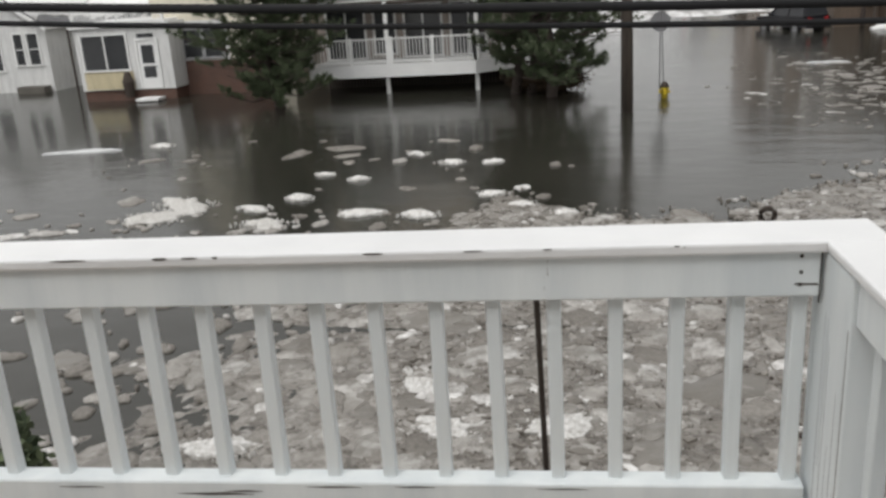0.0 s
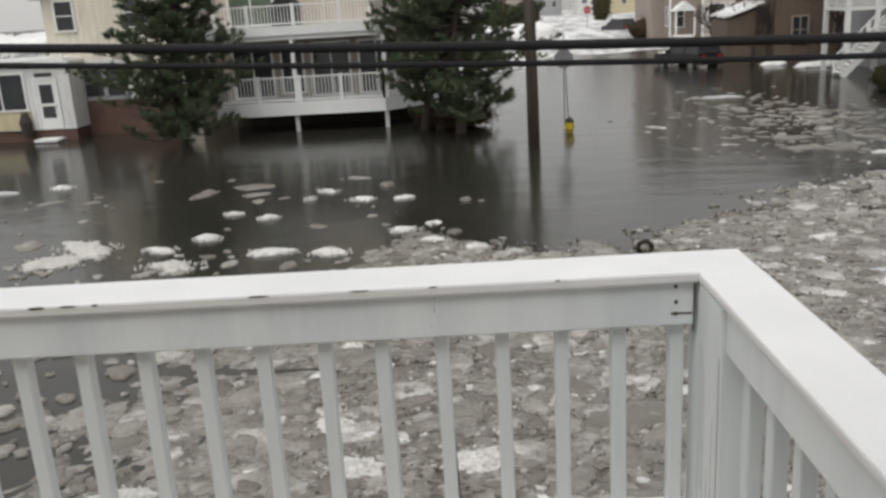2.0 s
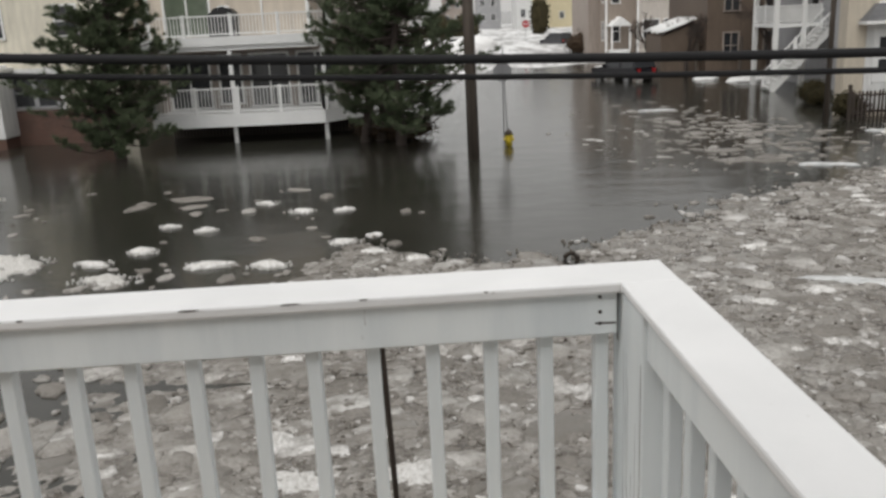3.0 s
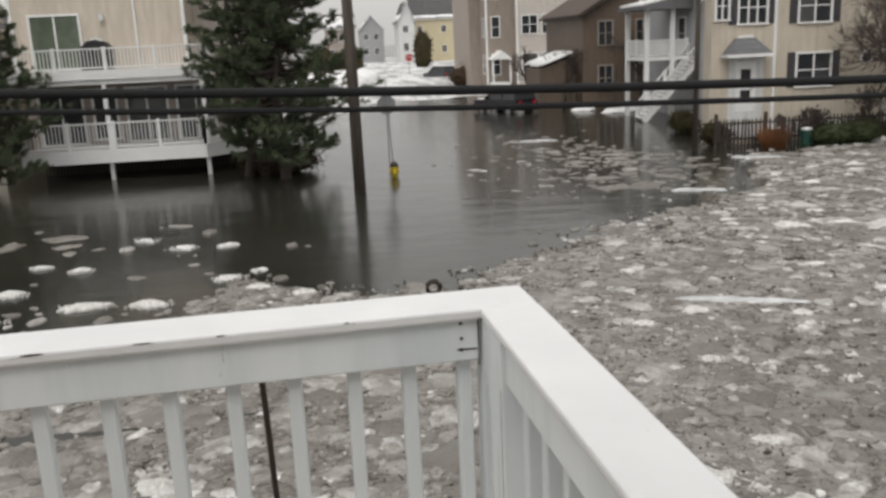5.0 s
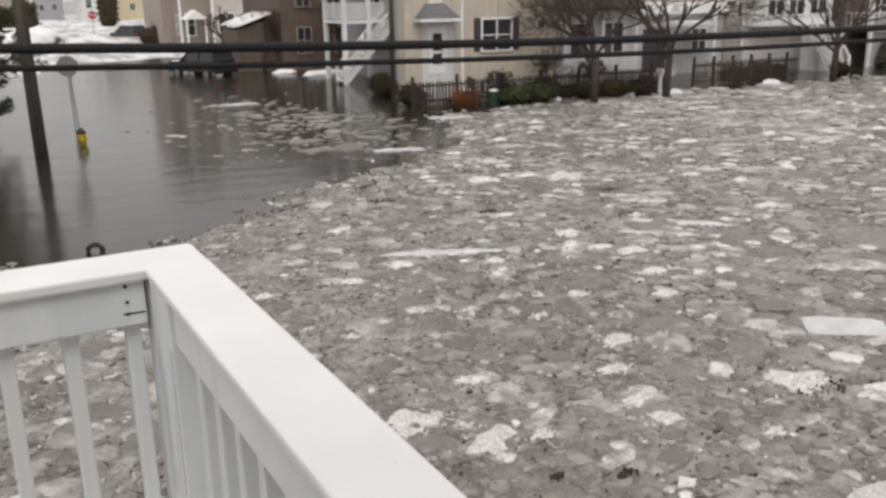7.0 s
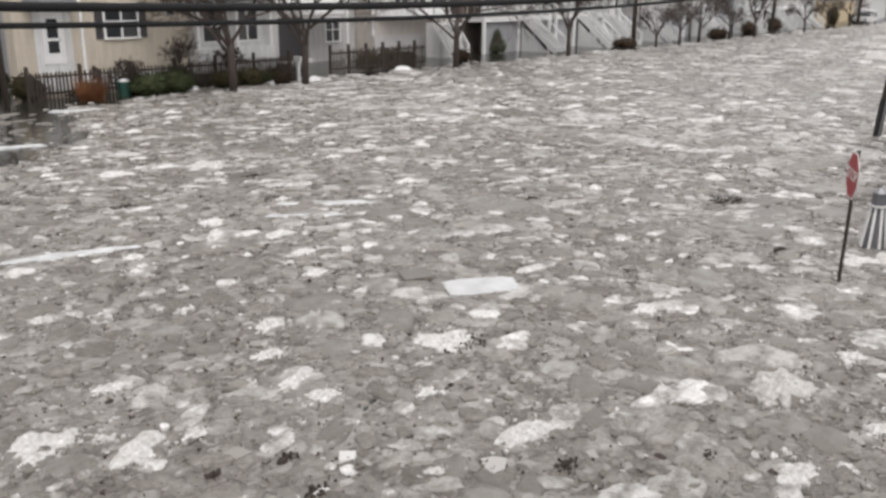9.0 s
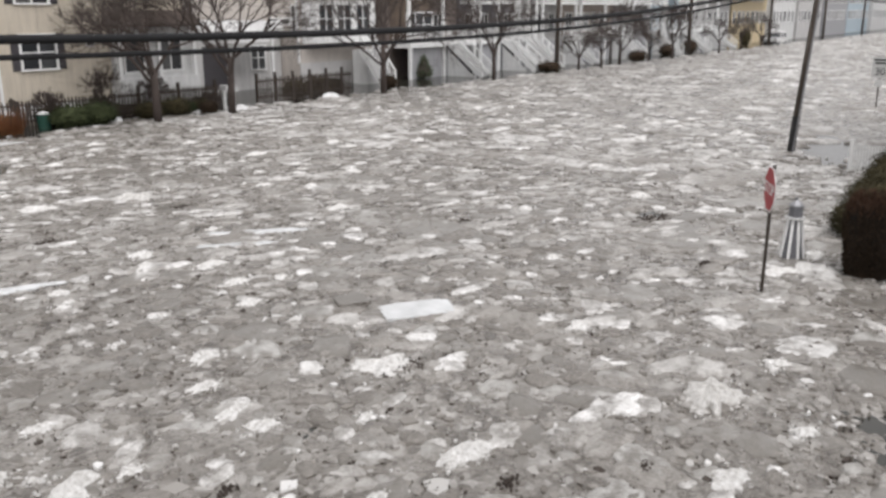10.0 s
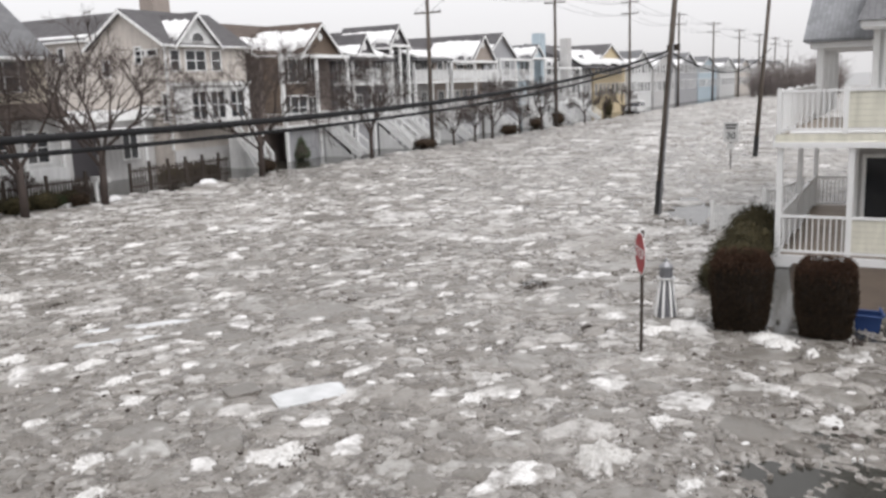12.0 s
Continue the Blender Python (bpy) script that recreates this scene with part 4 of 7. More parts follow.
def stairs(house, foot, top, width, n, mat=WHITE, rails=True):
    """A straight flight in a plane of constant y or x, from foot to top (x, y, z), width across."""
    f, t = Vector(foot), Vector(top)
    run = Vector((t.x - f.x, t.y - f.y, 0))
    side = Vector((-run.y, run.x, 0)).normalized() * width / 2
    for s in (-1, 1):
        part("stringer", Mesh().beam(f + side * s, t + side * s, 0.06, 0.28), mat, house)
    ux = run.normalized()
    hw = (abs(side.x) + abs(ux.x) * 0.15, abs(side.y) + abs(ux.y) * 0.15)
    step = data_of("tread", Mesh().box(-hw[0], -hw[1], -0.025, hw[0], hw[1], 0.02), mat)
    riser = data_of("riser", Mesh().box(-max(abs(side.x), 0.015), -max(abs(side.y), 0.015), -0.18, max(abs(side.x), 0.015), max(abs(side.y), 0.015), -0.025), mat)
    for k in range(n):
        p = f + (t - f) * ((k + 0.5) / n) + Vector((0, 0, 0.1))
        shared("tread", step, p, house)
        shared("riser", riser, p + ux * 0.13, house)
    if rails:
        for s in (-1, 1):
            a, b = f + side * s, t + side * s
            railing(house, (a.x, a.y), (b.x, b.y), (a.z + 0.1, b.z + 0.1), (a.z + 1.0, b.z + 1.0), 0.2, True, mat)


def snow_patch(house, quad, thick=0.07, ragged=0.25, seed=1):
    """Lying snow on a slope: corners a, b (low edge), c, d (high edge); the low edge is ragged."""
    a, b, c, d = [Vector(p) for p in quad]
    n, r = 14, random.Random(seed)
    nor = (b - a).cross(d - a).normalized()
    nor = nor if nor.z > 0 else -nor
    v, f = [], []
    for k in range(n + 1):
        s = k / n
        lo, hi = a.lerp(b, s), d.lerp(c, s)
        q = lo.lerp(hi, r.uniform(0, ragged))
        g = hi.lerp(lo, r.uniform(0, ragged * 0.6))
        v += [tuple(q), tuple(q + nor * thick), tuple(q.lerp(g, 0.5) + nor * thick * r.uniform(1.0, 1.6)), tuple(g + nor * thick), tuple(g)]
    for k in range(n):
        for e in range(4):
            f.append((k * 5 + e, k * 5 + e + 1, k * 5 + e + 6, k * 5 + e + 5))
    f += [(0, 1, 2, 3, 4), tuple(n * 5 + e for e in (4, 3, 2, 1, 0))]
    part("snow", Mesh().add(v, f), SNOW, house, "lying snow", True)


def gable(house, x0, x1, y0, y1, ze, zr, axis, mat=ROOF_DARK, over=0.35, snow=0.0, trim=WHITE, seed=1):
    """A pitched roof with thickness, bargeboards and, where snow > 0, snow on its slopes."""
    lo, hi = (x0, x1) if axis == "y" else (y0, y1)
    a, b = (y0 - over, y1 + over) if axis == "y" else (x0 - over, x1 + over)
    mid, k = (lo + hi) / 2, (zr - ze) / ((hi - lo) / 2)
    e = over * 0.8
    prof = [(lo - e, ze - e * k), (mid, zr), (hi + e, ze - e * k), (hi + e, ze - e * k + 0.16), (mid, zr + 0.18), (lo - e, ze - e * k + 0.16)]
    r = part("roof", Mesh().prism(prof, axis, a, b), mat, house)
    barge = [(lo - e - 0.02, ze - e * k - 0.1), (mid, zr - 0.1), (hi + e + 0.02, ze - e * k - 0.1), (hi + e + 0.02, ze - e * k + 0.12), (mid, zr + 0.13), (lo - e - 0.02, ze - e * k + 0.12)]
    for t in (a, b):
        part("bargeboard", Mesh().prism(barge, axis, t - 0.03, t + 0.03), trim, r)
    for s in (lo - e, hi + e):
        z = ze - e * k
        g = Mesh().box(s - 0.05, a, z + 0.0, s + 0.05, b, z + 0.13) if axis == "y" else Mesh().box(a, s - 0.05, z, b, s + 0.05, z + 0.13)
        part("gutter", g, trim, r)
    if snow:
        for j, s in enumerate((lo - e * 0.6, hi + e * 0.6)):
            zs = ze - e * 0.6 * k + 0.17
            zt = zs + (zr - ze) * snow
            st = s + (mid - s) * snow
            P = (lambda u, w, z: (u, w, z)) if axis == "y" else (lambda u, w, z: (w, u, z))
            snow_patch(house, (P(s, a + 0.15, zs), P(s, b - 0.15, zs), P(st, b - 0.15, zt), P(st, a + 0.15, zt)), 0.08, 0.3, seed + j)
    return r


def body(house, x0, x1, y0, y1, z0, ze, zr, axis, mat):
    """Outer walls with their gables, one solid mass."""
    lo, hi = (x0, x1) if axis == "y" else (y0, y1)
    prof = [(lo, z0), (hi, z0), (hi, ze), ((lo + hi) / 2, zr), (lo, ze)]
    return part("wall", Mesh().prism(prof, axis, y0 if axis == "y" else x0, y1 if axis == "y" else x1), mat, house)


# ---- the three-storey house with white decks ----
condo = root("apartment_house", (-9, 37, 0), "beige house with two white-railed decks above flood water", "house")
part("wall", Mesh().box(-13.2, 36.9, 3.9, -6.2, 50, 10.0), BEIGE, condo)
# darker siding than the beige above, standing in for shade under the deck
part("wall", Mesh().box(-13.1, 37.3, 0.9, -3.6, 50, 3.88), TAUPE, condo, "taupe wall, deck shade put into its colour")
part("wall", Mesh().box(-6.19, 39.4, 3.9, -2.4, 50, 10.0), TAN, condo)
part("foundation", Mesh().box(-12.9, 37.6, -0.4, -3.8, 49.5, 0.88), CONCRETE, condo)
gable(condo, -13.2, -2.4, 36.9, 50, 10.0, 13.2, "y", ROOF_GREY, 0.4, 0.5)
part("deck", Mesh().prism([(-12.8, 34.95), (-5.6, 34.95), (-3.4, 37.2), (-3.4, 39.4), (-12.8, 39.4)], "z", 1.10, 1.26), OFFWHITE, condo)
part("fascia", Mesh().prism([(-12.85, 34.88), (-5.55, 34.88), (-3.32, 37.15), (-3.40, 37.2), (-5.6, 34.949), (-12.85, 34.949)], "z", 0.72, 1.27), WHITE, condo, "white fascia board")
part("upper_deck", Mesh().box(-13.1, 34.95, 4.18, -5.2, 36.89, 4.40), OFFWHITE, condo)
part("fascia", Mesh().box(-13.15, 34.87, 4.05, -5.15, 34.945, 4.42), WHITE, condo)
part("soffit_beam", Mesh().box(-13.15, 34.96, 3.86, -5.15, 35.12, 4.17), WHITE, condo)
part("fascia", Mesh().box(-5.2, 34.95, 4.05, -5.12, 39.3, 4.42), WHITE, condo)
railing(condo, (-12.75, 34.97), (-5.6, 34.97), 1.27, 2.34, 0.145)
railing(condo, (-5.6, 34.97), (-3.45, 37.2), 1.27, 2.34, 0.145)
railing(condo, (-3.45, 37.2), (-3.45, 39.3), 1.27, 2.34, 0.145)
railing(condo, (-13.05, 35.0), (-5.3, 35.0), 4.42, 5.28, 0.14)
railing(condo, (-5.3, 35.0), (-5.3, 36.8), 4.42, 5.28, 0.14)
for x in (-12.9, -9.35, -5.5):
    part("post", Mesh().box(x - 0.08, 34.98, 1.27, x + 0.08, 35.14, 4.0), WHITE, condo)
for x in (-9.42, -5.55):
    part("leg", Mesh().box(x - 0.08, 35.0, -0.4, x + 0.08, 35.16, 0.95), OFFWHITE, condo)
for x in (-13.15, -6.25):
    part("corner_board", Mesh().box(x - 0.07, 36.85, 4.42, x + 0.07, 36.95, 9.9), WHITE, condo)
part("downspout", Mesh().box(-8.25, 36.83, 4.42, -8.17, 36.9, 9.9), WHITE, condo)
window(condo, "s", 36.9, -12.4, -10.5, 4.5, 6.62, 1, False, name="sliding_door", glass=CURTAIN)
part("wall_lamp", Mesh().box(-9.62, 36.76, 6.35, -9.46, 36.9, 6.65), OFFWHITE, condo)
for a, b in ((-12.6, -10.9), (-10.4, -9.5), (-9.0, -7.4), (-6.9, -5.4)):
    window(condo, "s", 37.3, a, b, 1.5 if b - a < 1 else 1.35, 3.55, 1 if b - a > 1 else 0, False)
window(condo, "s", 36.9, -11.9, -10.4, 7.6, 9.1, 1)
window(condo, "s", 36.9, -8.9, -7.4, 7.6, 9.1, 1)
lattice = data_of("skirt_slat", Mesh().box(-0.05, -0.015, -0.3, 0.05, 0.015, 0.88), DARKWOOD)
for k in range(60):
    shared("skirt_slat", lattice, (-12.8 + 0.15 * k, 37.5, 0), condo)

grill = root("barbecue", (-9.7, 35.9, 4.42), "barbecue under a black cover with snow on top", "barbecue")
part("cover", Mesh().prism([(-10.25, 4.42), (-9.1, 4.42), (-9.05, 5.25), (-9.25, 5.5), (-9.6, 5.62), (-9.95, 5.55), (-10.25, 5.28)], "y", 35.6, 36.25), BLACK, grill)
part("snow", Mesh().prism([(-9.85, 5.58), (-9.4, 5.56), (-9.5, 5.66), (-9.7, 5.68)], "y", 35.62, 36.2), SNOW, grill)


# ---- the pale yellow house with the brick base ----
yel = root("yellow_cottage", (-20, 38, 0), "pale yellow house with a glazed porch and brick base", "house")
body(yel, -21.2, -14.5, 37.5, 47, -0.3, 6.4, 9.2, "y", CREAM)
gable(yel, -21.2, -14.5, 37.5, 47, 6.4, 9.2, "y", ROOF_GREY, 0.4, 0.8, seed=3)
part("brick_base", Mesh().box(-20.75, 37.38, -0.3, -15.2, 37.5, 1.56), BRICK, yel, "dark brick wainscot")
part("wall_panel", Mesh().box(-20.0, 37.44, 1.565, -17.5, 37.497, 3.4), WHITES, yel)
window(yel, "s", 37.44, -19.72, -18.85, 1.72, 2.98, 0, True, trim=GREYS)
window(yel, "s", 37.44, -18.68, -17.85, 1.72, 2.98, 0, True, trim=GREYS)
window(yel, "s", 37.5, -20.6, -19.8, 4.75, 6.0, 0, True)
window(yel, "s", 37.5, -17.4, -16.5, 4.75, 6.0, 0, True)
part("porch", Mesh().box(-24.45, 36.05, 0.5, -19.75, 40, 3.35), WHITES, yel, "white boarded porch")
part("porch_base", Mesh().box(-24.4, 36.12, -0.3, -19.8, 40, 0.495), BRICK, yel)
part("porch_panel", Mesh().box(-24.2, 36.0, 0.55, -21.75, 36.045, 1.36), YELLOW, yel, "pale yellow panel")
window(yel, "s", 36.05, -24.1, -21.9, 1.45, 3.0, 1, False)
door(yel, "s", 36.05, -21.35, -20.42, 0.55, 2.72)
part("transom", Mesh().box(-21.3, 36.0, 2.84, -20.5, 36.04, 3.02), GLASS, yel)
part("porch_cornice", Mesh().box(-24.6, 35.9, 3.352, -19.6, 40, 3.5), WHITE, yel)
railing(yel, (-24.4, 36.05), (-19.9, 36.05), 3.5, 4.15, 0.13)
part("porch_snow", Mesh().box(-24.3, 36.2, 3.505, -19.9, 39.9, 3.6), SNOW, yel)
part("step", Mesh().box(-21.4, 35.2, 0.05, -20.3, 36.0, 0.16), SNOW, yel, "snowy doorstep")
part("shrub_pot", Mesh().tube([(-21.95, 35.8, 0.2), (-21.95, 35.8, 0.9), (-21.95, 35.8, 1.35)], [0.2, 0.28, 0.12], 9), DARKWOOD, yel)
thing("downpipe_post", Mesh().tube([(-24.75, 36.1, -0.3), (-24.75, 36.1, 3.4)], 0.05, 8), DARKWOOD, (-24.75, 36.1, 0), "thin dark post beside the porch", "post")

# ---- the small white cottage beyond it ----
cot = root("white_cottage", (-30, 42, 0), "small white cottage with snow on its roof", "house")
body(cot, -34.5, -29.2, 41, 50, -0.3, 3.4, 5.2, "y", WHITES)
gable(cot, -34.5, -29.2, 41, 50, 3.4, 5.2, "y", ROOF_GREY, 0.3, 0.97, seed=8)
part("wall", Mesh().box(-29.19, 43.2, -0.3, -25.2, 50, 3.3), WHITES, cot)
gable(cot, -29.19, -25.2, 43.2, 50, 3.3, 4.6, "x", ROOF_GREY, 0.25, 0.97, seed=9)
window(cot, "s", 41, -32.9, -32.0, 1.2, 3.0, 0)
window(cot, "s", 41, -31.1, -30.6, 1.45, 3.05, 0)
window(cot, "s", 41, -30.3, -29.7, 1.45, 3.05, 0)
window(cot, "s", 43.2, -28.3, -27.6, 1.5, 2.8, 0)
part("step", Mesh().box(-31.0, 40.3, -0.1, -29.4, 40.95, 0.35), CONCRETE, cot)
thing("dark_post", Mesh().tube([(-24.3, 27.5, -0.3), (-24.4, 27.5, 2.6)], 0.06, 8), DARKWOOD, (-24.3, 27.5, 0), "thin dark post standing in open water", "post")


# ---- the corner house with shutters ----
yh = root("corner_house", (21, 36, 0), "beige corner house with dark shutters behind a fence", "house")
WARM = siding("warm beige siding", (0.53, 0.472, 0.385))
body(yh, 20.5, 28.0, 34.2, 42.5, -0.3, 6.95, 10.2, "x", WARM)
gable(yh, 20.5, 28.0, 34.2, 42.5, 6.95, 10.2, "x", ROOF_GREY, 0.4, 0.0)
part("wing", Mesh().box(15.75, 34.2, -0.3, 20.49, 34.95, 7.0), WARM, yh)
part("wing_roof", Mesh().prism([(33.8, 6.95), (35.1, 6.95), (35.1, 7.6), (33.8, 7.1)], "x", 15.5, 20.08), ROOF_GREY, yh)
window(yh, "s", 34.2, 19.65, 21.15, 2.35, 3.72, 1, True, SHUT_AND_SHADE)
window(yh, "s", 34.2, 19.65, 21.05, 5.05, 6.4, 1, True, SHUT_AND_SHADE)
window(yh, "s", 34.2, 16.95, 18.15, 5.1, 6.4, 2, True, SHUT_AND_SHADE)
window(yh, "s", 34.2, 15.95, 16.45, 5.3, 6.4, 1, True)
window(yh, "s", 34.2, 25.1, 26.5, 5.3, 6.6, 1, True, SHUT_AND_SHADE)
part("downspout", Mesh().box(18.5, 34.1, 0.6, 18.62, 34.19, 6.8), WHITE, yh)
part("door_panel", Mesh().box(16.55, 34.14, 1.0, 18.1, 34.195, 3.75), WHITES, yh)
door(yh, "s", 34.14, 16.95, 17.65, 1.4, 3.4)
part("awning", Mesh().add([(16.2, 33.5, 3.85), (18.2, 33.5, 3.85), (18.2, 34.19, 3.85), (16.2, 34.19, 3.85), (16.8, 33.95, 4.5), (17.6, 33.95, 4.5), (17.6, 34.19, 4.5), (16.8, 34.19, 4.5)],
                          [(0, 1, 5, 4), (1, 2, 6, 5), (3, 0, 4, 7), (4, 5, 6, 7), (0, 3, 2, 1), (2, 3, 7, 6)]), ROOF_GREY, yh, "small hipped shingle awning")
part("awning_trim", Mesh().box(16.18, 33.47, 3.72, 18.22, 34.18, 3.845), WHITE, yh)
part("snow", Mesh().prism([(16.9, 4.51), (17.55, 4.51), (17.45, 4.62), (17.0, 4.6)], "y", 33.95, 34.18), SNOW, yh)
for z in (3.45, 6.25):
    rw = part("round_window", Mesh().prism([(22.8 + 0.28 * math.cos(a), z + 0.28 * math.sin(a)) for a in [k * math.pi / 8 for k in range(16)]], "y", 34.13, 34.195), WHITE, yh)
    part("pane", Mesh().prism([(22.8 + 0.2 * math.cos(a), z + 0.2 * math.sin(a)) for a in [k * math.pi / 8 for k in range(16)]], "y", 34.115, 34.125), GLASS, rw)
part("porch", Mesh().box(23.7, 33.55, 0.6, 28.2, 34.19, 1.7), WHITES, yh, "white-boarded porch base")
part("porch_wall", Mesh().box(23.8, 33.9, 1.705, 28.0, 34.19, 4.0), WHITES, yh)
part("porch_roof", Mesh().prism([(33.2, 4.0), (34.19, 4.0), (34.19, 4.75), (33.2, 4.12)], "x", 23.5, 28.3), ROOF_BROWN, yh)
for x in (23.85, 26.0, 28.0):
    part("porch_post", Mesh().box(x - 0.08, 33.57, 1.705, x + 0.08, 33.73, 3.995), WHITE, yh)
window(yh, "s", 33.9, 24.3, 25.3, 2.0, 3.4, 0)
window(yh, "s", 33.9, 26.2, 27.4, 2.0, 3.4, 1)
part("sill_wall", Mesh().box(15.75, 34.12, 0.3, 23.6, 34.197, 0.95), WHITES, yh)


def picket_fence(x0, x1, y, h, gap=0.16, posts=2.2, seed=2, label="dark weathered picket fence at the water's edge"):
    r = random.Random(seed)
    f = root("picket_fence", ((x0 + x1) / 2, y, 0), label, "fence", "garden fences")
    d = data_of("picket", Mesh().prism([(-0.04, -0.2), (0.04, -0.2), (0.04, h - 0.08), (0, h), (-0.04, h - 0.08)], "y", -0.012, 0.012), DARKWOOD)
    for k in range(int((x1 - x0) / gap)):
        shared("picket", d, (x0 + gap * k, y, r.uniform(-0.04, 0.02)), f, pose(0, 0, 0, 0, r.uniform(-1.5, 1.5), 0))
    for z in (0.3, h - 0.25):
        part("rail", Mesh().box(x0, y + 0.015, z, x1, y + 0.06, z + 0.08), DARKWOOD, f)
    for k in range(int((x1 - x0) / posts) + 1):
        x = x0 + posts * k
        part("post", Mesh().box(x - 0.06, y + 0.02, -0.3, x + 0.06, y + 0.14, h + 0.22), DARKWOOD, f)
    return f


picket_fence(15.7, 29.5, 33.3, 1.2)
picket_fence(31.4, 38.7, 33.0, 1.35, 0.19, 1.3, 4, "dark wooden fence round a front garden")
side_fence = root("board_fence", (18.6, 38, 0), "dark board fence along the side yard", "fence", "garden fences")
for k in range(42):
    part("board", Mesh().box(18.85 - 0.03, 33.5 + 0.2 * k, -0.2, 18.85, 33.5 + 0.2 * k + 0.18, 1.15 + 0.05 * (k % 3)), DARKWOOD, side_fence)
part("rail", Mesh().box(18.86, 33.5, 0.7, 18.92, 41.9, 0.8), DARKWOOD, side_fence)

# ---- along the side street ----
por = root("porch_house", (20, 48, 0), "grey house with a raised white porch and outside stair", "house")
body(por, 20.0, 30.0, 44.5, 54, -0.3, 6.6, 9.4, "x", GREYS)
gable(por, 20.0, 30.0, 44.5, 54, 6.6, 9.4, "x", ROOF_GREY, 0.4, 0.5, seed=12)
part("porch_floor", Mesh().box(17.4, 46.6, 3.3, 19.99, 50, 3.5), WHITE, por)
railing(por, (17.5, 46.7), (17.5, 49.9), 3.5, 4.45, 0.16, solid=OFFWHITE)
railing(por, (17.5, 46.7), (19.9, 46.7), 3.5, 4.45, 0.16, solid=OFFWHITE)
for x, y in ((17.5, 46.7), (19.0, 46.7), (17.5, 49.9)):
    part("column", Mesh().box(x - 0.12, y - 0.12, -0.3, x + 0.12, y + 0.12, 6.1), WHITE, por)
part("porch_roof", Mesh().prism([(17.0, 6.1), (20.2, 6.1), (20.2, 6.9), (17.0, 6.3)], "y", 46.2, 50.4), ROOF_GREY, por)
part("snow", Mesh().prism([(17.1, 6.34), (20.0, 6.9), (20.0, 7.0), (17.1, 6.45)], "y", 46.4, 50.2), SNOW, por)
window(por, "w", 20.0, 47.2, 48.2, 3.9, 5.6, 0)
stairs(por, (16.9, 46.0, 0.0), (20.2, 46.0, 3.4), 1.2, 17)

bro = root("brown_house", (19, 60, 0), "weathered brown shingled house with a snowy lean-to", "house")
body(bro, 16.5, 27.0, 56, 66, -0.3, 6.3, 9.4, "y", BROWNS)
gable(bro, 16.5, 27.0, 56, 66, 6.3, 9.4, "y", ROOF_BROWN, 0.5, 0.0, DARKWOOD)
for a in (17.6, 20.2, 22.6):
    window(bro, "s", 56, a, a + 0.9, 4.2, 5.7, 1, True, trim=TAUPE)
    window(bro, "s", 56, a, a + 0.9, 1.2, 2.8, 1, True, trim=TAUPE)
part("lean_to", Mesh().prism([(13.9, -0.2), (16.49, -0.2), (16.49, 3.6), (13.9, 2.7)], "y", 57.5, 62), BROWNS, bro)
snow_patch(bro, ((13.7, 57.3, 2.85), (13.7, 62.2, 2.85), (16.4, 62.2, 3.8), (16.4, 57.3, 3.8)), 0.12, 0.15, 5)

tow = root("town_house", (18, 84, 0), "tall tan town house with corner windows", "house")
part("wall", Mesh().box(14.3, 80, -0.2, 17.0, 95, 11.5), PLANKS, tow)
part("wall", Mesh().box(17.01, 79.2, -0.2, 23.0, 95, 11.5), TAN, tow)
part("wall", Mesh().box(13.3, 84, -0.2, 14.29, 95, 11.0), TAUPE, tow)
for z in (1.2, 4.6, 8.0):
    window(tow, "s", 79.2, 17.5, 18.9, z + 0.6, z + 2.2, 1)
    window(tow, "s", 79.2, 19.4, 20.0, z + 0.6, z + 2.2, 0)
    window(tow, "s", 80, 14.8, 15.5, z + 0.4, z + 2.2, 0)
    window(tow, "w", 14.3, 81, 82, z + 0.5, z + 2.1, 0)
for x in (14.3, 17.0, 23.0):
    part("corner_board", Mesh().box(x - 0.09, 79.13 if x > 15 else 79.93, -0.2, x + 0.09, 79.19 if x > 15 else 79.99, 11.5), WHITE, tow)
part("porch", Mesh().box(14.5, 78.2, -0.2, 16.1, 79.99, 0.9), WHITE, tow)
part("porch_roof", Mesh().prism([(14.3, 3.0), (16.3, 3.0), (15.3, 3.8)], "y", 78.0, 79.99), SNOW, tow)
for x in (14.5, 16.1):
    part("porch_post", Mesh().box(x - 0.07, 78.1, 0.9, x + 0.07, 78.24, 3.0), WHITE, tow)
part("roof", Mesh().box(13.1, 79.0, 11.52, 23.2, 95.2, 11.8), ROOF_DARK, tow)


def simple_house(name, x0, x1, y0, y1, ze, zr, axis, mat, roof, label, snow=0.7, floors=((1.0, 2.4), (3.9, 5.2)), step=3.0, z0=-0.2, seed=1):
    h = root(name, ((x0 + x1) / 2, y0, 0), label, "house", "houses beyond")
    body(h, x0, x1, y0, y1, z0, ze, zr, axis, mat)
    gable(h, x0, x1, y0, y1, ze, zr, axis, roof, 0.4, snow, seed=seed)
    for a, b in floors:
        x = x0 + 0.9
        while x + 1.1 < x1:
            window(h, "s", y0, x, x + 0.95, a, b, 1, False)
            x += step
    return h


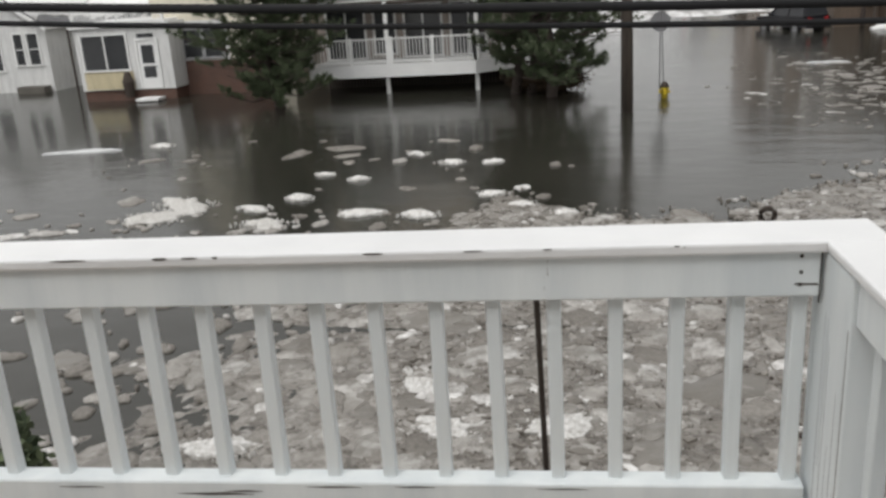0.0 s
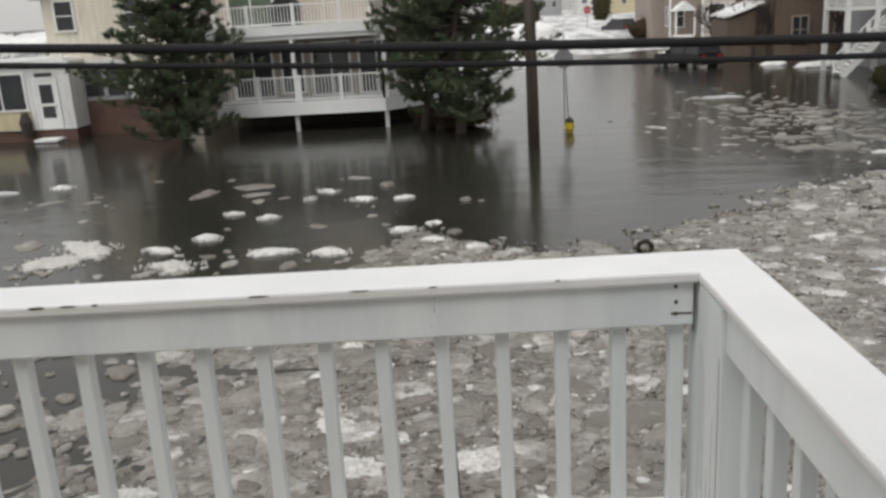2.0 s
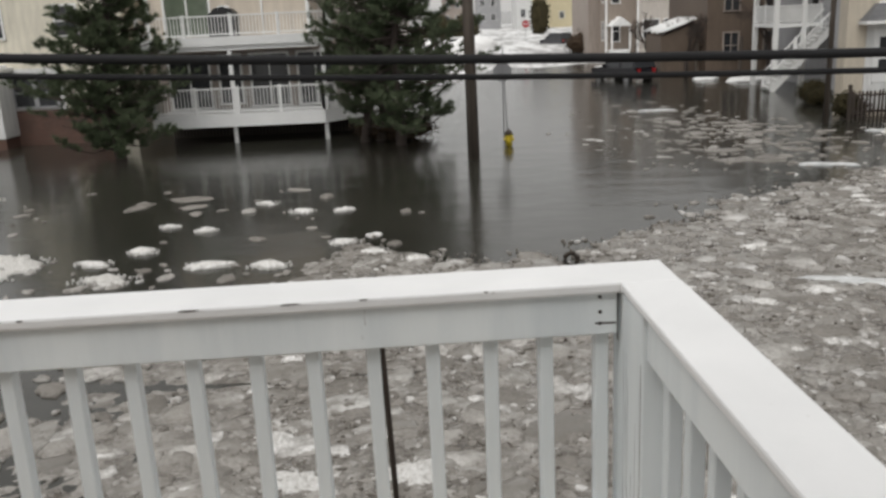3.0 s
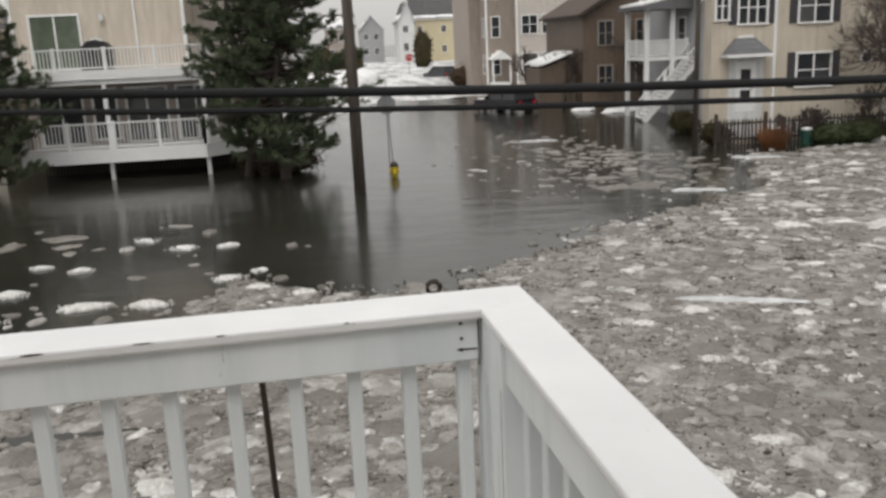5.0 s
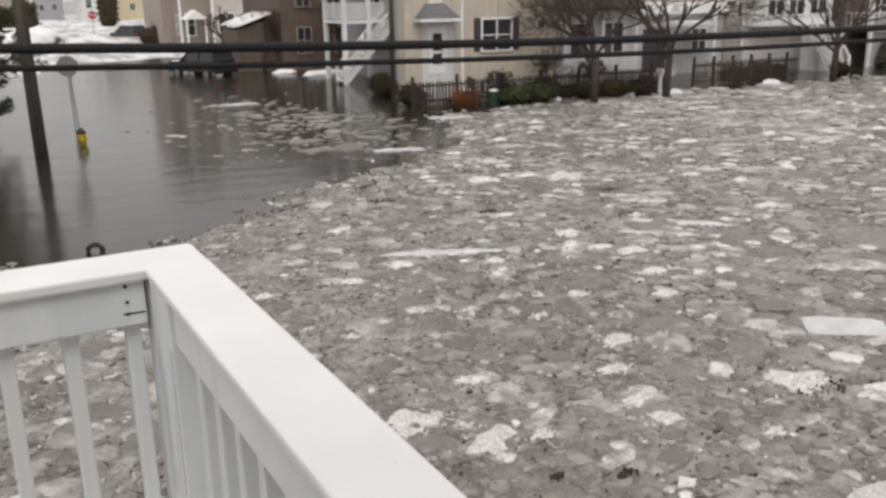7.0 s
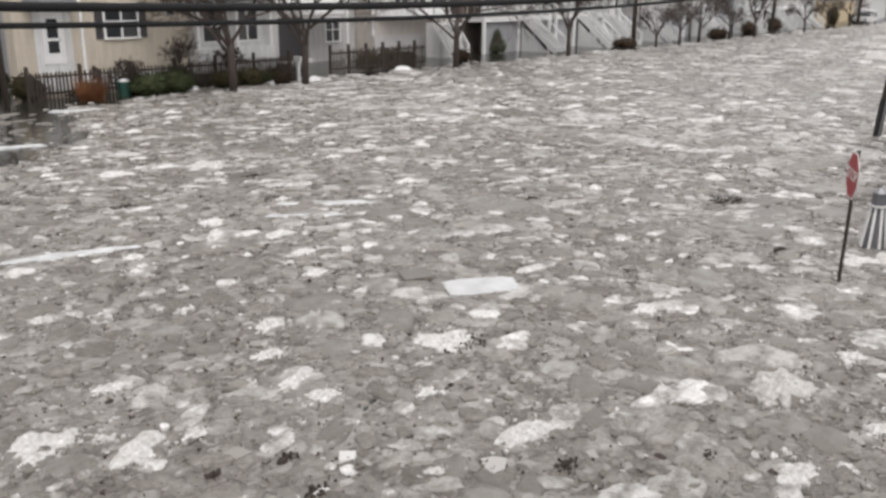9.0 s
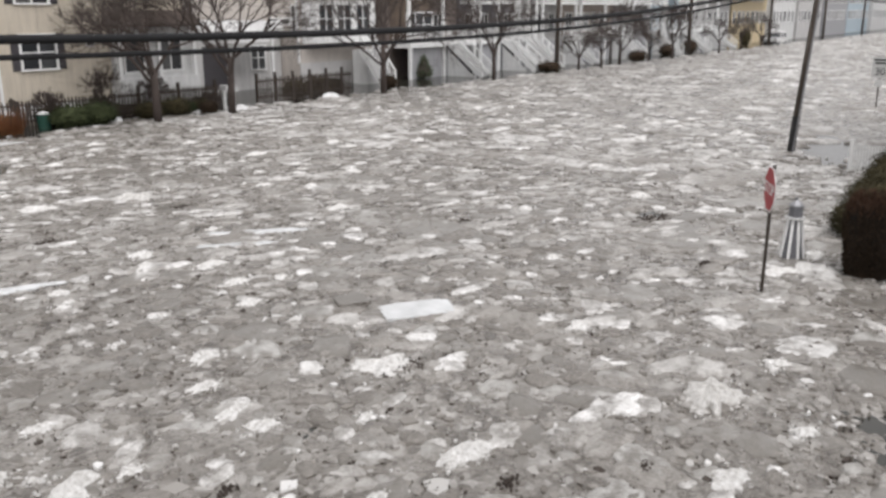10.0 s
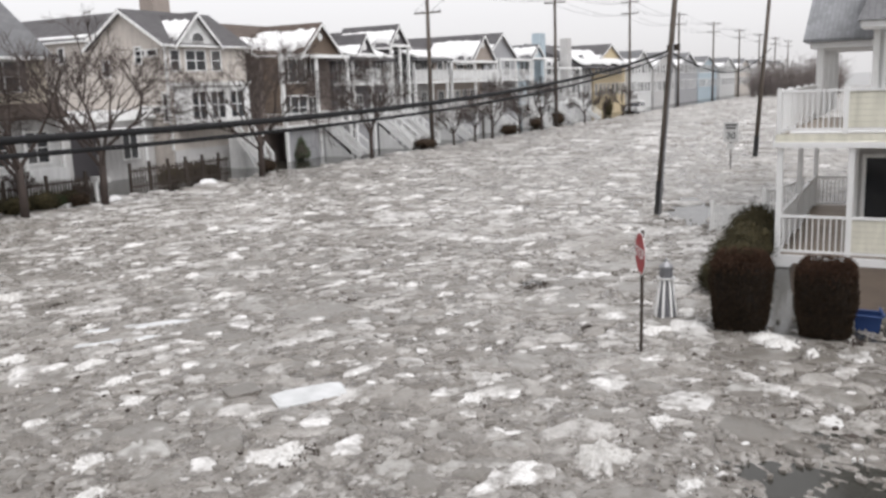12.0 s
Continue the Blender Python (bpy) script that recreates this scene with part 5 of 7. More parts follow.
simple_house("far_house", 18.0, 30.5, 190, 204, 9.5, 14.0, "x", YELLOW, ROOF_DARK, "distant pale yellow house across the snowy street", 0.15, ((2.4, 3.8), (6.6, 8.0)), 5.2, seed=21)
simple_house("far_house", 14.6, 17.9, 186, 200, 9.2, 13.0, "y", WHITES, ROOF_DARK, "distant white gabled house wing", 0.5, ((3.0, 4.6), (6.8, 8.2)), 5, seed=22)
simple_house("far_house", 7.0, 12.5, 205, 215, 8.0, 11.0, "y", GREYS, ROOF_GREY, "distant grey gabled house in snow", 0.8, ((2.4, 3.8), (5.6, 7.0)), 2.4, seed=23)
simple_house("far_house", -1.0, 6.2, 215, 228, 8.6, 12.0, "x", TAUPE, ROOF_GREY, "distant taupe house in snow", 0.9, ((2.4, 3.8), (5.6, 7.0)), 2.4, seed=24)
simple_house("far_house", -16.0, -8.0, 70, 84, 6.0, 9.0, "x", TAN, ROOF_GREY, "tan house behind the pines", 0.8, seed=25)
simple_house("far_house", -14.0, -6.0, 120, 134, 6.5, 9.6, "x", GREYS, ROOF_DARK, "grey house along the side street", 0.8, seed=26)
simple_house("far_house", 27.0, 38.0, 150, 165, 8.0, 11.5, "x", GREYS, ROOF_DARK, "grey house along the side street", 0.6, seed=27)

bank = Mesh()
v, f = [], []
nx, ny = 60, 60
for j in range(ny + 1):
    for i in range(nx + 1):
        x, y = -30 + 90 * i / nx, 60 + 200 * (j / ny) ** 1.5
        s = (y - 74) * 0.02 + (0.35 if x > 15.5 else 0) * min(1, (y - 56) / 6) + (0.3 if x < 2 else 0) + 0.16 * noise.noise(Vector((x * 0.3, y * 0.2, 2)))
        v.append((x, y, max(-0.3, min(0.55, s))))
for j in range(ny):
    for i in range(nx):
        f.append((j * (nx + 1) + i, j * (nx + 1) + i + 1, (j + 1) * (nx + 1) + i + 1, (j + 1) * (nx + 1) + i))
thing("snowy_ground", bank.add(v, f), DRIVEN, (0, 60, 0), "snow-covered ground and street past the flood's edge", "ground", kind="structure", smooth=True)
for x, y, w in ((18.5, 52.5, 3.2), (21.0, 52.8, 2.4), (16.2, 54.8, 1.6), (22.5, 34.9 - 2.4, 0.8), (28.9, 31.6, 0.9), (26.9, 31.9, 0.8), (36.0, 32.3, 1.1), (19.2, 36.0, 1.2), (18.2, 38.5, 0.9)):
    m = Mesh()
    bm = bmesh.new()
    bmesh.ops.create_icosphere(bm, subdivisions=3, radius=1)
    for q in bm.verts:
        n = 1 + 0.35 * noise.noise(q.co * 2 + Vector((x, y, 0)))
        q.co = Vector((x + q.co.x * w / 2 * n, y + q.co.y * w / 3 * n, q.co.z * 0.28 * n))
    thing("snow_bank", m.take(bm), SNOW, (x, y, 0), "low bank of lying snow at the water's edge", "snow bank", "snow banks", smooth=True)


# ---- the gabled tan house on the avenue ----
gh = root("gabled_house", (43, 40, 0), "tan house with white bay windows and a snowy dormer", "house")
body(gh, 39.9, 47.2, 38.5, 45.1, -0.3, 8.0, 10.1, "x", TAN)
gable(gh, 39.9, 47.2, 38.5, 45.1, 8.0, 10.1, "x", ROOF_DARK, 0.35, 0.0)
body(gh, 39.95, 47.1, 45.11, 56, -0.3, 8.6, 10.4, "y", TAN)
gable(gh, 39.95, 47.1, 45.5, 56, 8.6, 10.4, "y", ROOF_DARK, 0.3, 0.12, seed=31)
part("chimney", Mesh().box(44.6, 44.0, 9.0, 46.2, 45.2, 11.6), TAUPE, gh)
part("wall_base", Mesh().box(39.95, 38.42, 0.0, 47.15, 38.49, 1.5), PALES, gh)
part("bay", Mesh().prism([(40.2, 38.45), (40.8, 37.7), (46.4, 37.7), (47.0, 38.45)], "z", 2.7, 5.4), WHITE, gh, "white bay with tall windows")
part("bay_roof", Mesh().prism([(40.0, 38.45), (40.7, 37.55), (46.5, 37.55), (47.2, 38.45)], "z", 5.41, 5.65), WHITES, gh)
for a in (41.0, 42.7, 44.5):
    window(gh, "s", 37.7, a, a + 1.25, 3.35, 5.05, 1, True)
window(gh, "w", 39.9, 38.65, 38.95, 3.3, 5.0, 0, True)
for a, b in ((40.3, 41.0), (41.6, 43.3), (43.9, 44.7)):
    window(gh, "s", 38.5, a, b, 6.4, 7.6, 1 if b - a > 1 else 0, True)
part("dormer", Mesh().prism([(40.6, 7.9), (44.4, 7.9), (42.5, 9.75)], "y", 38.3, 41.5), WHITES, gh, "white dormer gable")
gable(gh, 40.6, 44.4, 38.3, 41.3, 7.95, 9.8, "y", ROOF_DARK, 0.25, 0.85, seed=33)
fan = part("fan_window", Mesh().prism([(42.5 + 0.62 * math.cos(a), 8.15 + 0.62 * math.sin(a)) for a in [k * math.pi / 8 for k in range(9)]], "y", 38.2, 38.29), WHITE, gh)
part("pane", Mesh().prism([(42.5 + 0.5 * math.cos(a), 8.2 + 0.5 * math.sin(a)) for a in [k * math.pi / 8 for k in range(9)]], "y", 38.17, 38.195), GLASS, fan)
for y, z in ((40.5, 6.9), (43.4, 6.2), (47.5, 7.2), (50.0, 7.2)):
    window(gh, "w", 39.9, y, y + 0.5, z, z + 0.95, 0, False)
for y in (39.2, 40.2):
    window(gh, "w", 39.9, y, y + 0.75, 7.35, 7.65, 0, False)
    window(gh, "w", 39.9, y, y + 0.75, 3.9, 4.2, 0, False)
part("corner_board", Mesh().box(39.84, 38.44, 1.5, 39.96, 38.56, 7.95), WHITE, gh)
part("stair_landing", Mesh().box(44.0, 36.4, -0.3, 46.2, 37.68, 2.2), WHITES, gh, "white boarded stair landing")
stairs(gh, (44.0, 34.6, 0.0), (44.0, 36.4, 2.2), 1.3, 11)
ann = root("garage", (35, 42, 0), "low grey garage with a snow-covered flat roof", "garage")
part("wall", Mesh().box(31.2, 40.0, -0.3, 39.8, 48, 3.5), PALES, ann)
part("roof", Mesh().box(31.0, 39.7, 3.51, 39.85, 48.2, 3.75), WHITE, ann)
part("snow", Mesh().box(31.1, 39.8, 3.755, 39.8, 48.1, 4.1), SNOW, ann)
# no hole in the wall: a dark plate imitates the unlit doorway
part("opening", Mesh().box(33.6, 39.95, 0.2, 35.3, 39.995, 2.7), SHUT_AND_SHADE, ann, "dark plate for the shade in the garage doorway")
part("snow_canopy", Mesh().box(34.6, 38.2, 2.9, 37.6, 39.6, 3.1), SNOW, ann)
window(ann, "s", 40.0, 37.3, 38.4, 1.2, 2.6, 1)
thing("white_post", Mesh().box(36.82, 37.6, -0.3, 36.98, 37.76, 3.9), WHITE, (36.9, 37.7, 0), "white square post in a front garden", "post")


# ---- the row of raised beach houses ----
def row_house(name, x0, x1, mat, roof, label, ze=7.6, zr=9.6, snow=0.9, decks=(5.15, 2.15), stair=0.7, front=38.5, seed=1, upper=None, solid=None,
              axis="y", gables=((0.32, 0.98, 0.0),), porch_roof=False, deck_mat=WHITE, bay=False):
    """A raised beach house: gabled mass, front gables, decks on columns, a stair down to the water."""
    r = random.Random(seed)
    h = root(name, ((x0 + x1) / 2, front, 0), label, "house", "houses along the avenue")
    w = x1 - x0
    body(h, x0, x1, front, front + 12, -0.3, ze, zr, axis, mat)
    gable(h, x0, x1, front, front + 12, ze, zr, axis, roof, 0.35, 0.6 * snow, seed=seed)
    for a, b, dz in gables:
        g0, g1 = x0 + a * w, x0 + b * w
        top = ze + (g1 - g0) * 0.40 + dz
        part("cross_gable", Mesh().prism([(g0, ze - 0.1), (g1, ze - 0.1), ((g0 + g1) / 2, top - 0.05)], "y", front - 1.6, front + 0.5), upper or mat, h)
        gable(h, g0, g1, front - 1.6, front + 3.5, ze - 0.1, top, "y", roof, 0.3, snow, seed=seed + 5)
        part("vent", Mesh().prism([((g0 + g1) / 2 + 0.28 * math.cos(q), top - 0.85 + 0.28 * math.sin(q)) for q in [math.pi / 6 * e for e in range(12)]], "y", front - 1.66, front - 1.605), WHITE, h)
    if porch_roof:
        part("porch_roof", Mesh().prism([(front - 2.4, ze - 0.5), (front, ze - 0.5), (front, ze + 0.5), (front - 2.4, ze - 0.3)], "x", x0 - 0.1, x1 + 0.1), roof, h)
        snow_patch(h, ((x0, front - 2.35, ze - 0.26), (x1, front - 2.35, ze - 0.26), (x1, front - 0.1, ze + 0.5), (x0, front - 0.1, ze + 0.5)), 0.14, 0.15, seed)
    for z in decks:
        part("deck", Mesh().box(x0 + 0.1, front - 2.0, z, x1 - 0.1, front - 0.01, z + 0.22), deck_mat, h)
        railing(h, (x0 + 0.15, front - 1.95), (x1 - (1.5 if z < 3 else 0.15), front - 1.95), z + 0.22, z + 1.2, 0.17, True, deck_mat, solid if z > 3 else None)
        railing(h, (x0 + 0.15, front - 1.95), (x0 + 0.15, front - 0.1), z + 0.22, z + 1.2, 0.3, False, deck_mat)
    for x in (x0 + 0.2, (x0 + x1) / 2, x1 - 0.2) if decks else ():
        part("column", Mesh().box(x - 0.1, front - 1.98, -0.3, x + 0.1, front - 1.78, min(decks) - 0.005), deck_mat, h)
        part("column", Mesh().box(x - 0.1, front - 1.9, min(decks) + 0.22, x + 0.1, front - 1.7, 5.145 if len(decks) > 1 else ze - 0.2), deck_mat, h)
        if len(decks) > 1:
            part("column", Mesh().box(x - 0.1, front - 1.9, 5.38, x + 0.1, front - 1.7, ze - 0.2), deck_mat, h)
    if decks:
        part("porch_beam", Mesh().box(x0, front - 1.95, ze - 0.19, x1, front - 1.65, ze + 0.05), deck_mat, h)
        part("lattice", Mesh().box(x0 + 0.3, front - 1.75, -0.3, x0 + 0.62 * w, front - 1.7, 2.1), GREYS, h)
        # dark plate on the solid wall, painted as the shade under the house
        part("garage_opening", Mesh().box(x0 + 0.66 * w, front - 0.06, -0.2, x1 - 0.4, front - 0.01, 1.95), SHUT_AND_SHADE, h)
        sx = x0 + stair * w
        stairs(h, (sx, front - 5.0, 0.0), (sx, front - 2.0, 2.3), 1.25, 12)
        part("stair_side", Mesh().prism([(front - 4.6, -0.2), (front - 2.0, -0.2), (front - 2.0, 1.9)], "x", sx - 0.7, sx - 0.66), WHITES, h)
    if bay:
        part("bay", Mesh().prism([(x0 + 0.3, front - 0.02), (x0 + 0.9, front - 0.9), (x0 + 0.5 * w, front - 0.9), (x0 + 0.5 * w + 0.6, front - 0.02)], "z", 2.4, ze - 0.2), upper or mat, h)
        for z in (2.9, 5.5):
            window(h, "s", front - 0.9, x0 + 1.1, x0 + 0.5 * w - 0.2, z, z + 1.6, 2)
    for z in (2.6, 5.6):
        x = x0 + (0.55 * w + 0.8 if bay else 0.7)
        while x + 1.5 < x1:
            b = r.choice((0.9, 1.1, 1.4))
            window(h, "s", front, x, x + b, z + 0.2, z + 1.75, 1, r.random() < 0.5)
            x += b + r.uniform(0.5, 1.1)
    return h


row_house("beach_house", 48.6, 57.0, UMBER, ROOF_BROWN, "brown raised beach house with snow on its gables", 7.4, 9.9, 0.97, (2.15,), 0.62, seed=41, upper=BROWNS, axis="x", gables=((0.30, 0.92, 0.1),), bay=True)
row_house("beach_house", 57.4, 63.0, DARKS, ROOF_DARK, "dark slate raised beach house with white trim", 7.5, 9.9, 0.6, seed=42, axis="x", gables=((0.18, 0.62, 0.5),), porch_roof=True)
row_house("beach_house", 63.2, 66.4, DARKS, ROOF_DARK, "narrow dark house with a tall snowy gable", 8.4, 9.6, 0.9, (2.15,), 0.5, seed=61, gables=((0.02, 0.98, 0.3),), solid=DARKS)
row_house("beach_house", 66.9, 73.3, PALES, ROOF_GREY, "pale grey raised beach house with snowy porch roof", 7.6, 8.6, 0.97, (5.15,), seed=43, axis="x", gables=(), porch_roof=True, solid=WHITES, bay=False)
row_house("beach_house", 74.0, 84.6, TAUPE, ROOF_DARK, "taupe raised beach house with white upper deck", 7.2, 8.8, 0.97, seed=44, gables=((0.45, 0.98, 0.2),), axis="x", solid=WHITES)
row_house("beach_house", 85.2, 93.8, GREYS, ROOF_DARK, "grey raised beach house with snow-covered gable", 7.5, 10.2, 0.97, (5.15,), seed=45, gables=())
bl = row_house("beach_house", 94.2, 102.0, BLUES, ROOF_GREY, "light blue beach house with a boarded chimney", 7.7, 9.2, 0.9, (2.15,), seed=46, upper=BLUES, axis="x", gables=((0.0, 0.5, -0.2),))
part("chimney", Mesh().box(98.6, 37.4, 5.0, 100.2, 38.49, 10.6), BLUES, bl, "tall light blue boxed chimney")
wh = row_house("beach_house", 102.6, 111.0, WHITES, ROOF_GREY, "white beach house with a tall chimney", 6.6, 9.0, 0.95, (2.15,), seed=47, axis="x", gables=())
part("chimney", Mesh().box(108.0, 37.5, 5.0, 109.6, 38.49, 10.3), PALES, wh)
row_house("beach_house", 111.6, 120.6, PALES, ROOF_GREY, "low pale beach house with a snowy roof", 5.6, 8.2, 0.97, seed=48, decks=(), gables=())
go = row_house("beach_house", 121.4, 137.0, GOLD, ROOF_DARK, "ochre yellow house with a wide snowy roof", 7.0, 10.0, 0.8, seed=49, decks=(), gables=())
snow_patch(go, ((112.0, 36.8, 6.9), (134.0, 36.8, 6.9), (134.0, 41, 9.3), (113.0, 41, 9.3)), 0.15, 0.2, 7)
part("roof", Mesh().prism([(36.6, 6.6), (45, 10.1), (50, 7), (36.6, 6.5)], "x", 112, 135.5), ROOF_DARK, go)
row_house("beach_house", 140.0, 153.0, WHITES, ROOF_GREY, "white beach house far down the avenue", 6.6, 9.4, 0.9, seed=50, decks=(), gables=())
row_house("beach_house", 154.5, 170.0, PALES, ROOF_GREY, "pale house far down the avenue", 6.8, 9.4, 0.9, seed=51, decks=(), gables=())
row_house("beach_house", 172.0, 190.0, GREYS, ROOF_GREY, "grey house far down the avenue", 6.8, 9.6, 0.9, seed=52, decks=(), gables=())
for k, (m_, n_) in enumerate(((BLUES, "light blue"), (WHITES, "white"), (TAN, "tan"), (PALES, "pale grey"), (GREYS, "grey"), (WHITES, "white"))):
    row_house("beach_house", 193 + 24 * k, 213 + 24 * k, m_, ROOF_GREY, n_ + " house at the far end of the avenue", 6.6, 9.2, 0.9, seed=53 + k, decks=(), gables=(), front=39.0)


# ---- the neighbouring house with wrap-round decks ----
ROOF_PALE = material("weathered pale shingles", shingle_look((0.23, 0.235, 0.245)), 0.9)
PANELS = siding("pale cream boards", (0.66, 0.64, 0.54), 0.14)
nb = root("decked_house", (27, -4, 0), "white house with wrap-round railed decks on two floors", "house")
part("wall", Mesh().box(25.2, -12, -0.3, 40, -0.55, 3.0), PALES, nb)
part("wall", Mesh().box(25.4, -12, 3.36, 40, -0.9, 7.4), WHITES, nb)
part("foundation", Mesh().box(23.4, -12, -0.3, 33.2, 0.8, 0.07), CONCRETE, nb)
part("skirt", Mesh().box(23.12, -11.9, -0.3, 23.2, 0.95, 0.06), DARKWOOD, nb, "damp brown block skirt")
part("deck", Mesh().box(23.05, -12, 0.10, 33.0, 1.05, 0.24), DECKING, nb)
part("fascia", Mesh().box(22.95, -12, 0.02, 23.045, 1.15, 0.33), WHITE, nb)
part("fascia", Mesh().box(23.046, 1.06, 0.02, 33.1, 1.15, 0.33), WHITE, nb)
part("upper_deck", Mesh().box(23.05, -12, 3.12, 33.0, 1.05, 3.28), DECKING, nb)
part("fascia", Mesh().box(22.9, -12, 3.02, 23.04, 1.18, 3.16), WHITE, nb)
part("fascia", Mesh().box(22.96, -12, 3.161, 23.04, 1.12, 3.36), PANELS, nb, "cream fascia board")
part("fascia", Mesh().box(23.041, 1.06, 3.02, 33.1, 1.18, 3.34), WHITE, nb)
part("snow", Mesh().box(23.25, -3.0, 3.285, 25.3, 0.85, 3.37), SNOW, nb, "snow lying on the upper deck")
for y in (1.0, -0.62, -3.2, -6):
    part("post", Mesh().box(22.98, y - 0.07, 0.33, 23.12, y + 0.07, 3.02), WHITE, nb)
for x in (27.6, 32.6):
    part("post", Mesh().box(x - 0.07, 0.93, 0.24, x + 0.07, 1.07, 3.02), WHITE, nb)
railing(nb, (23.02, 1.0), (23.02, -0.62), 0.33, 1.34, 0.13)
railing(nb, (23.017, -0.617), (23.017, -8.0), 0.33, 1.34, 0.13, True, WHITE, PANELS)
railing(nb, (23.1, 1.02), (32.6, 1.02), 0.24, 1.3, 0.13, True, WHITE, None)
railing(nb, (32.6, 1.0), (32.6, -0.5), 0.24, 1.3, 0.13)
railing(nb, (23.0, 1.05), (23.0, -0.45), 3.36, 4.42, 0.13)
railing(nb, (22.997, -0.447), (22.997, -8.0), 3.36, 4.42, 0.13, True, WHITE, PANELS)
railing(nb, (23.1, 1.05), (32.6, 1.05), 3.34, 4.42, 0.13)
for k in range(4):
    x = 31.9 + 2.2 * k
    part("column", Mesh().box(x - 0.1, 0.85, 3.34, x + 0.1, 1.05, 5.595), WHITE, nb)
part("porch_beam", Mesh().box(31.6, -7.0, 5.60, 40, 1.25, 5.80), WHITE, nb)
part("porch_roof", Mesh().prism([(31.4, 5.805), (31.4, 5.90), (37.4, 9.4), (40.4, 9.4), (40.4, 5.805)], "y", -9.0, 1.45), ROOF_PALE, nb)
part("corner_board", Mesh().box(25.33, -1.02, 3.36, 25.395, -0.86, 7.4), WHITE, nb)
part("corner_board", Mesh().box(25.12, -0.68, 0.24, 25.195, -0.5, 3.0), WHITE, nb)
window(nb, "w", 25.4, -2.3, -1.2, 3.5, 5.7, 1, False, name="sliding_door")
window(nb, "w", 25.2, -1.9, -0.85, 0.3, 2.6, 0, False, name="glazed_door")
window(nb, "n", -0.55, 28.0, 29.4, 1.2, 2.6, 1)
part("eave", Mesh().box(24.9, -12.4, 7.4, 40.4, -0.4, 7.56), WHITE, nb)
part("roof", Mesh().add([(24.8, -12.5, 7.561), (40.5, -12.5, 7.561), (40.5, -0.3, 7.561), (24.8, -0.3, 7.561), (30, -6.4, 11.2), (36, -6.4, 11.2)],
                        [(0, 1, 5, 4), (1, 2, 5), (2, 3, 4, 5), (3, 0, 4), (0, 3, 2, 1)]), ROOF_GREY, nb)
part("awning_trim", Mesh().box(23.9, -8, 5.86, 25.39, -0.62, 6.02), WHITE, nb)
part("awning_roof", Mesh().add([(23.8, -8, 6.025), (25.39, -8, 6.025), (25.39, -0.55, 6.025), (23.8, -0.55, 6.025), (25.39, -8, 7.3), (25.39, -0.95, 7.3)], [(0, 3, 5, 4), (3, 2, 5), (0, 4, 1), (1, 4, 5, 2), (0, 1, 2, 3)]), ROOF_GREY, nb)

wf = root("white_fence", (28.8, 2.9, 0), "low white picket fence with a swept top", "fence")
for k in range(1, 19):
    s = k / 19
    x, y = 28.0 + 1.6 * s, 3.56 - 1.29 * s
    h = 0.62 + 0.26 * (1 - s) ** 2 + 0.12 * s * s
    part("picket", Mesh().box(x - 0.03, y - 0.03, -0.25, x + 0.03, y + 0.03, h), WHITE, wf)
for z in (0.2, 0.52):
    part("rail", Mesh().beam((28.0, 3.585, z), (29.6, 2.295, z), 0.04, 0.08), WHITE, wf)
for x, y, z in ((27.97, 3.58, 0.96), (29.62, 2.25, 1.2)):
    part("post", Mesh().box(x - 0.06, y - 0.06, -0.3, x + 0.06, y + 0.06, z), WHITE, wf)
fl = root("white_gate_rail", (30.3, 1.8, 0), "white stair rail beside the deck", "railing")
railing(fl, (29.7, 2.19), (31.0, 1.25), (0.05, 0.28), (1.12, 1.34), 0.14, True, WHITE)


# ---- plants ----
def shrub(name, x, y, w, d, h, mat, n, label, leaf=0.05, z=0.0, seed=1, group="garden shrubs", box_like=False, cone=False):
    r = random.Random(seed)
    b = root(name, (x, y, z), label, "shrub", group)
    bm = bmesh.new()
    bmesh.ops.create_icosphere(bm, subdivisions=3, radius=1)
    for q in bm.verts:
        c = q.co.copy()
        if box_like:
            c = Vector((c.x * (1 - 0.25 * max(0, -c.z)), c.y * (1 - 0.25 * max(0, -c.z)), max(-1, min(0.92, c.z * 1.25))))
            s = 1.12 if abs(c.z) < 0.8 else 0.95
            c.x, c.y = c.x * s, c.y * s
        if cone:
            c.x, c.y = c.x * (0.62 - 0.55 * c.z), c.y * (0.62 - 0.55 * c.z)
        k = 0.86 * (1 + 0.3 * noise.noise(q.co * 3 + Vector((x, y, 0))))
        q.co = Vector((x + c.x * w / 2 * k, y + c.y * d / 2 * k, z + h * 0.47 + c.z * h / 2 * k))
    core = Mesh().take(bm)
    part("bush_body", core, mat if mat in (RUSSET, HEDGE, GREENLEAF) else DARKWOOD, b)
    m = Mesh()
    for v in [core.v[r.randrange(len(core.v))] for _ in range(n)]:
        out = Vector((v[0] - x, v[1] - y, (v[2] - z - h * 0.45) * 0.7)).normalized()
        p = Vector(v) + out * r.uniform(-0.02, 0.09) * max(0.6, w) + Vector((r.gauss(0, 0.035), r.gauss(0, 0.035), r.gauss(0, 0.035))) * max(1, w)
        u = (out + Vector((r.gauss(0, 0.7), r.gauss(0, 0.7), r.gauss(0, 0.7)))).normalized() * leaf
        s = u.orthogonal().normalized() * leaf * 0.35
        m.add([tuple(p - u), tuple(p + s), tuple(p + u), tuple(p - s)], [(0, 1, 2, 3)])
    part("foliage", m, mat, b)
    return b


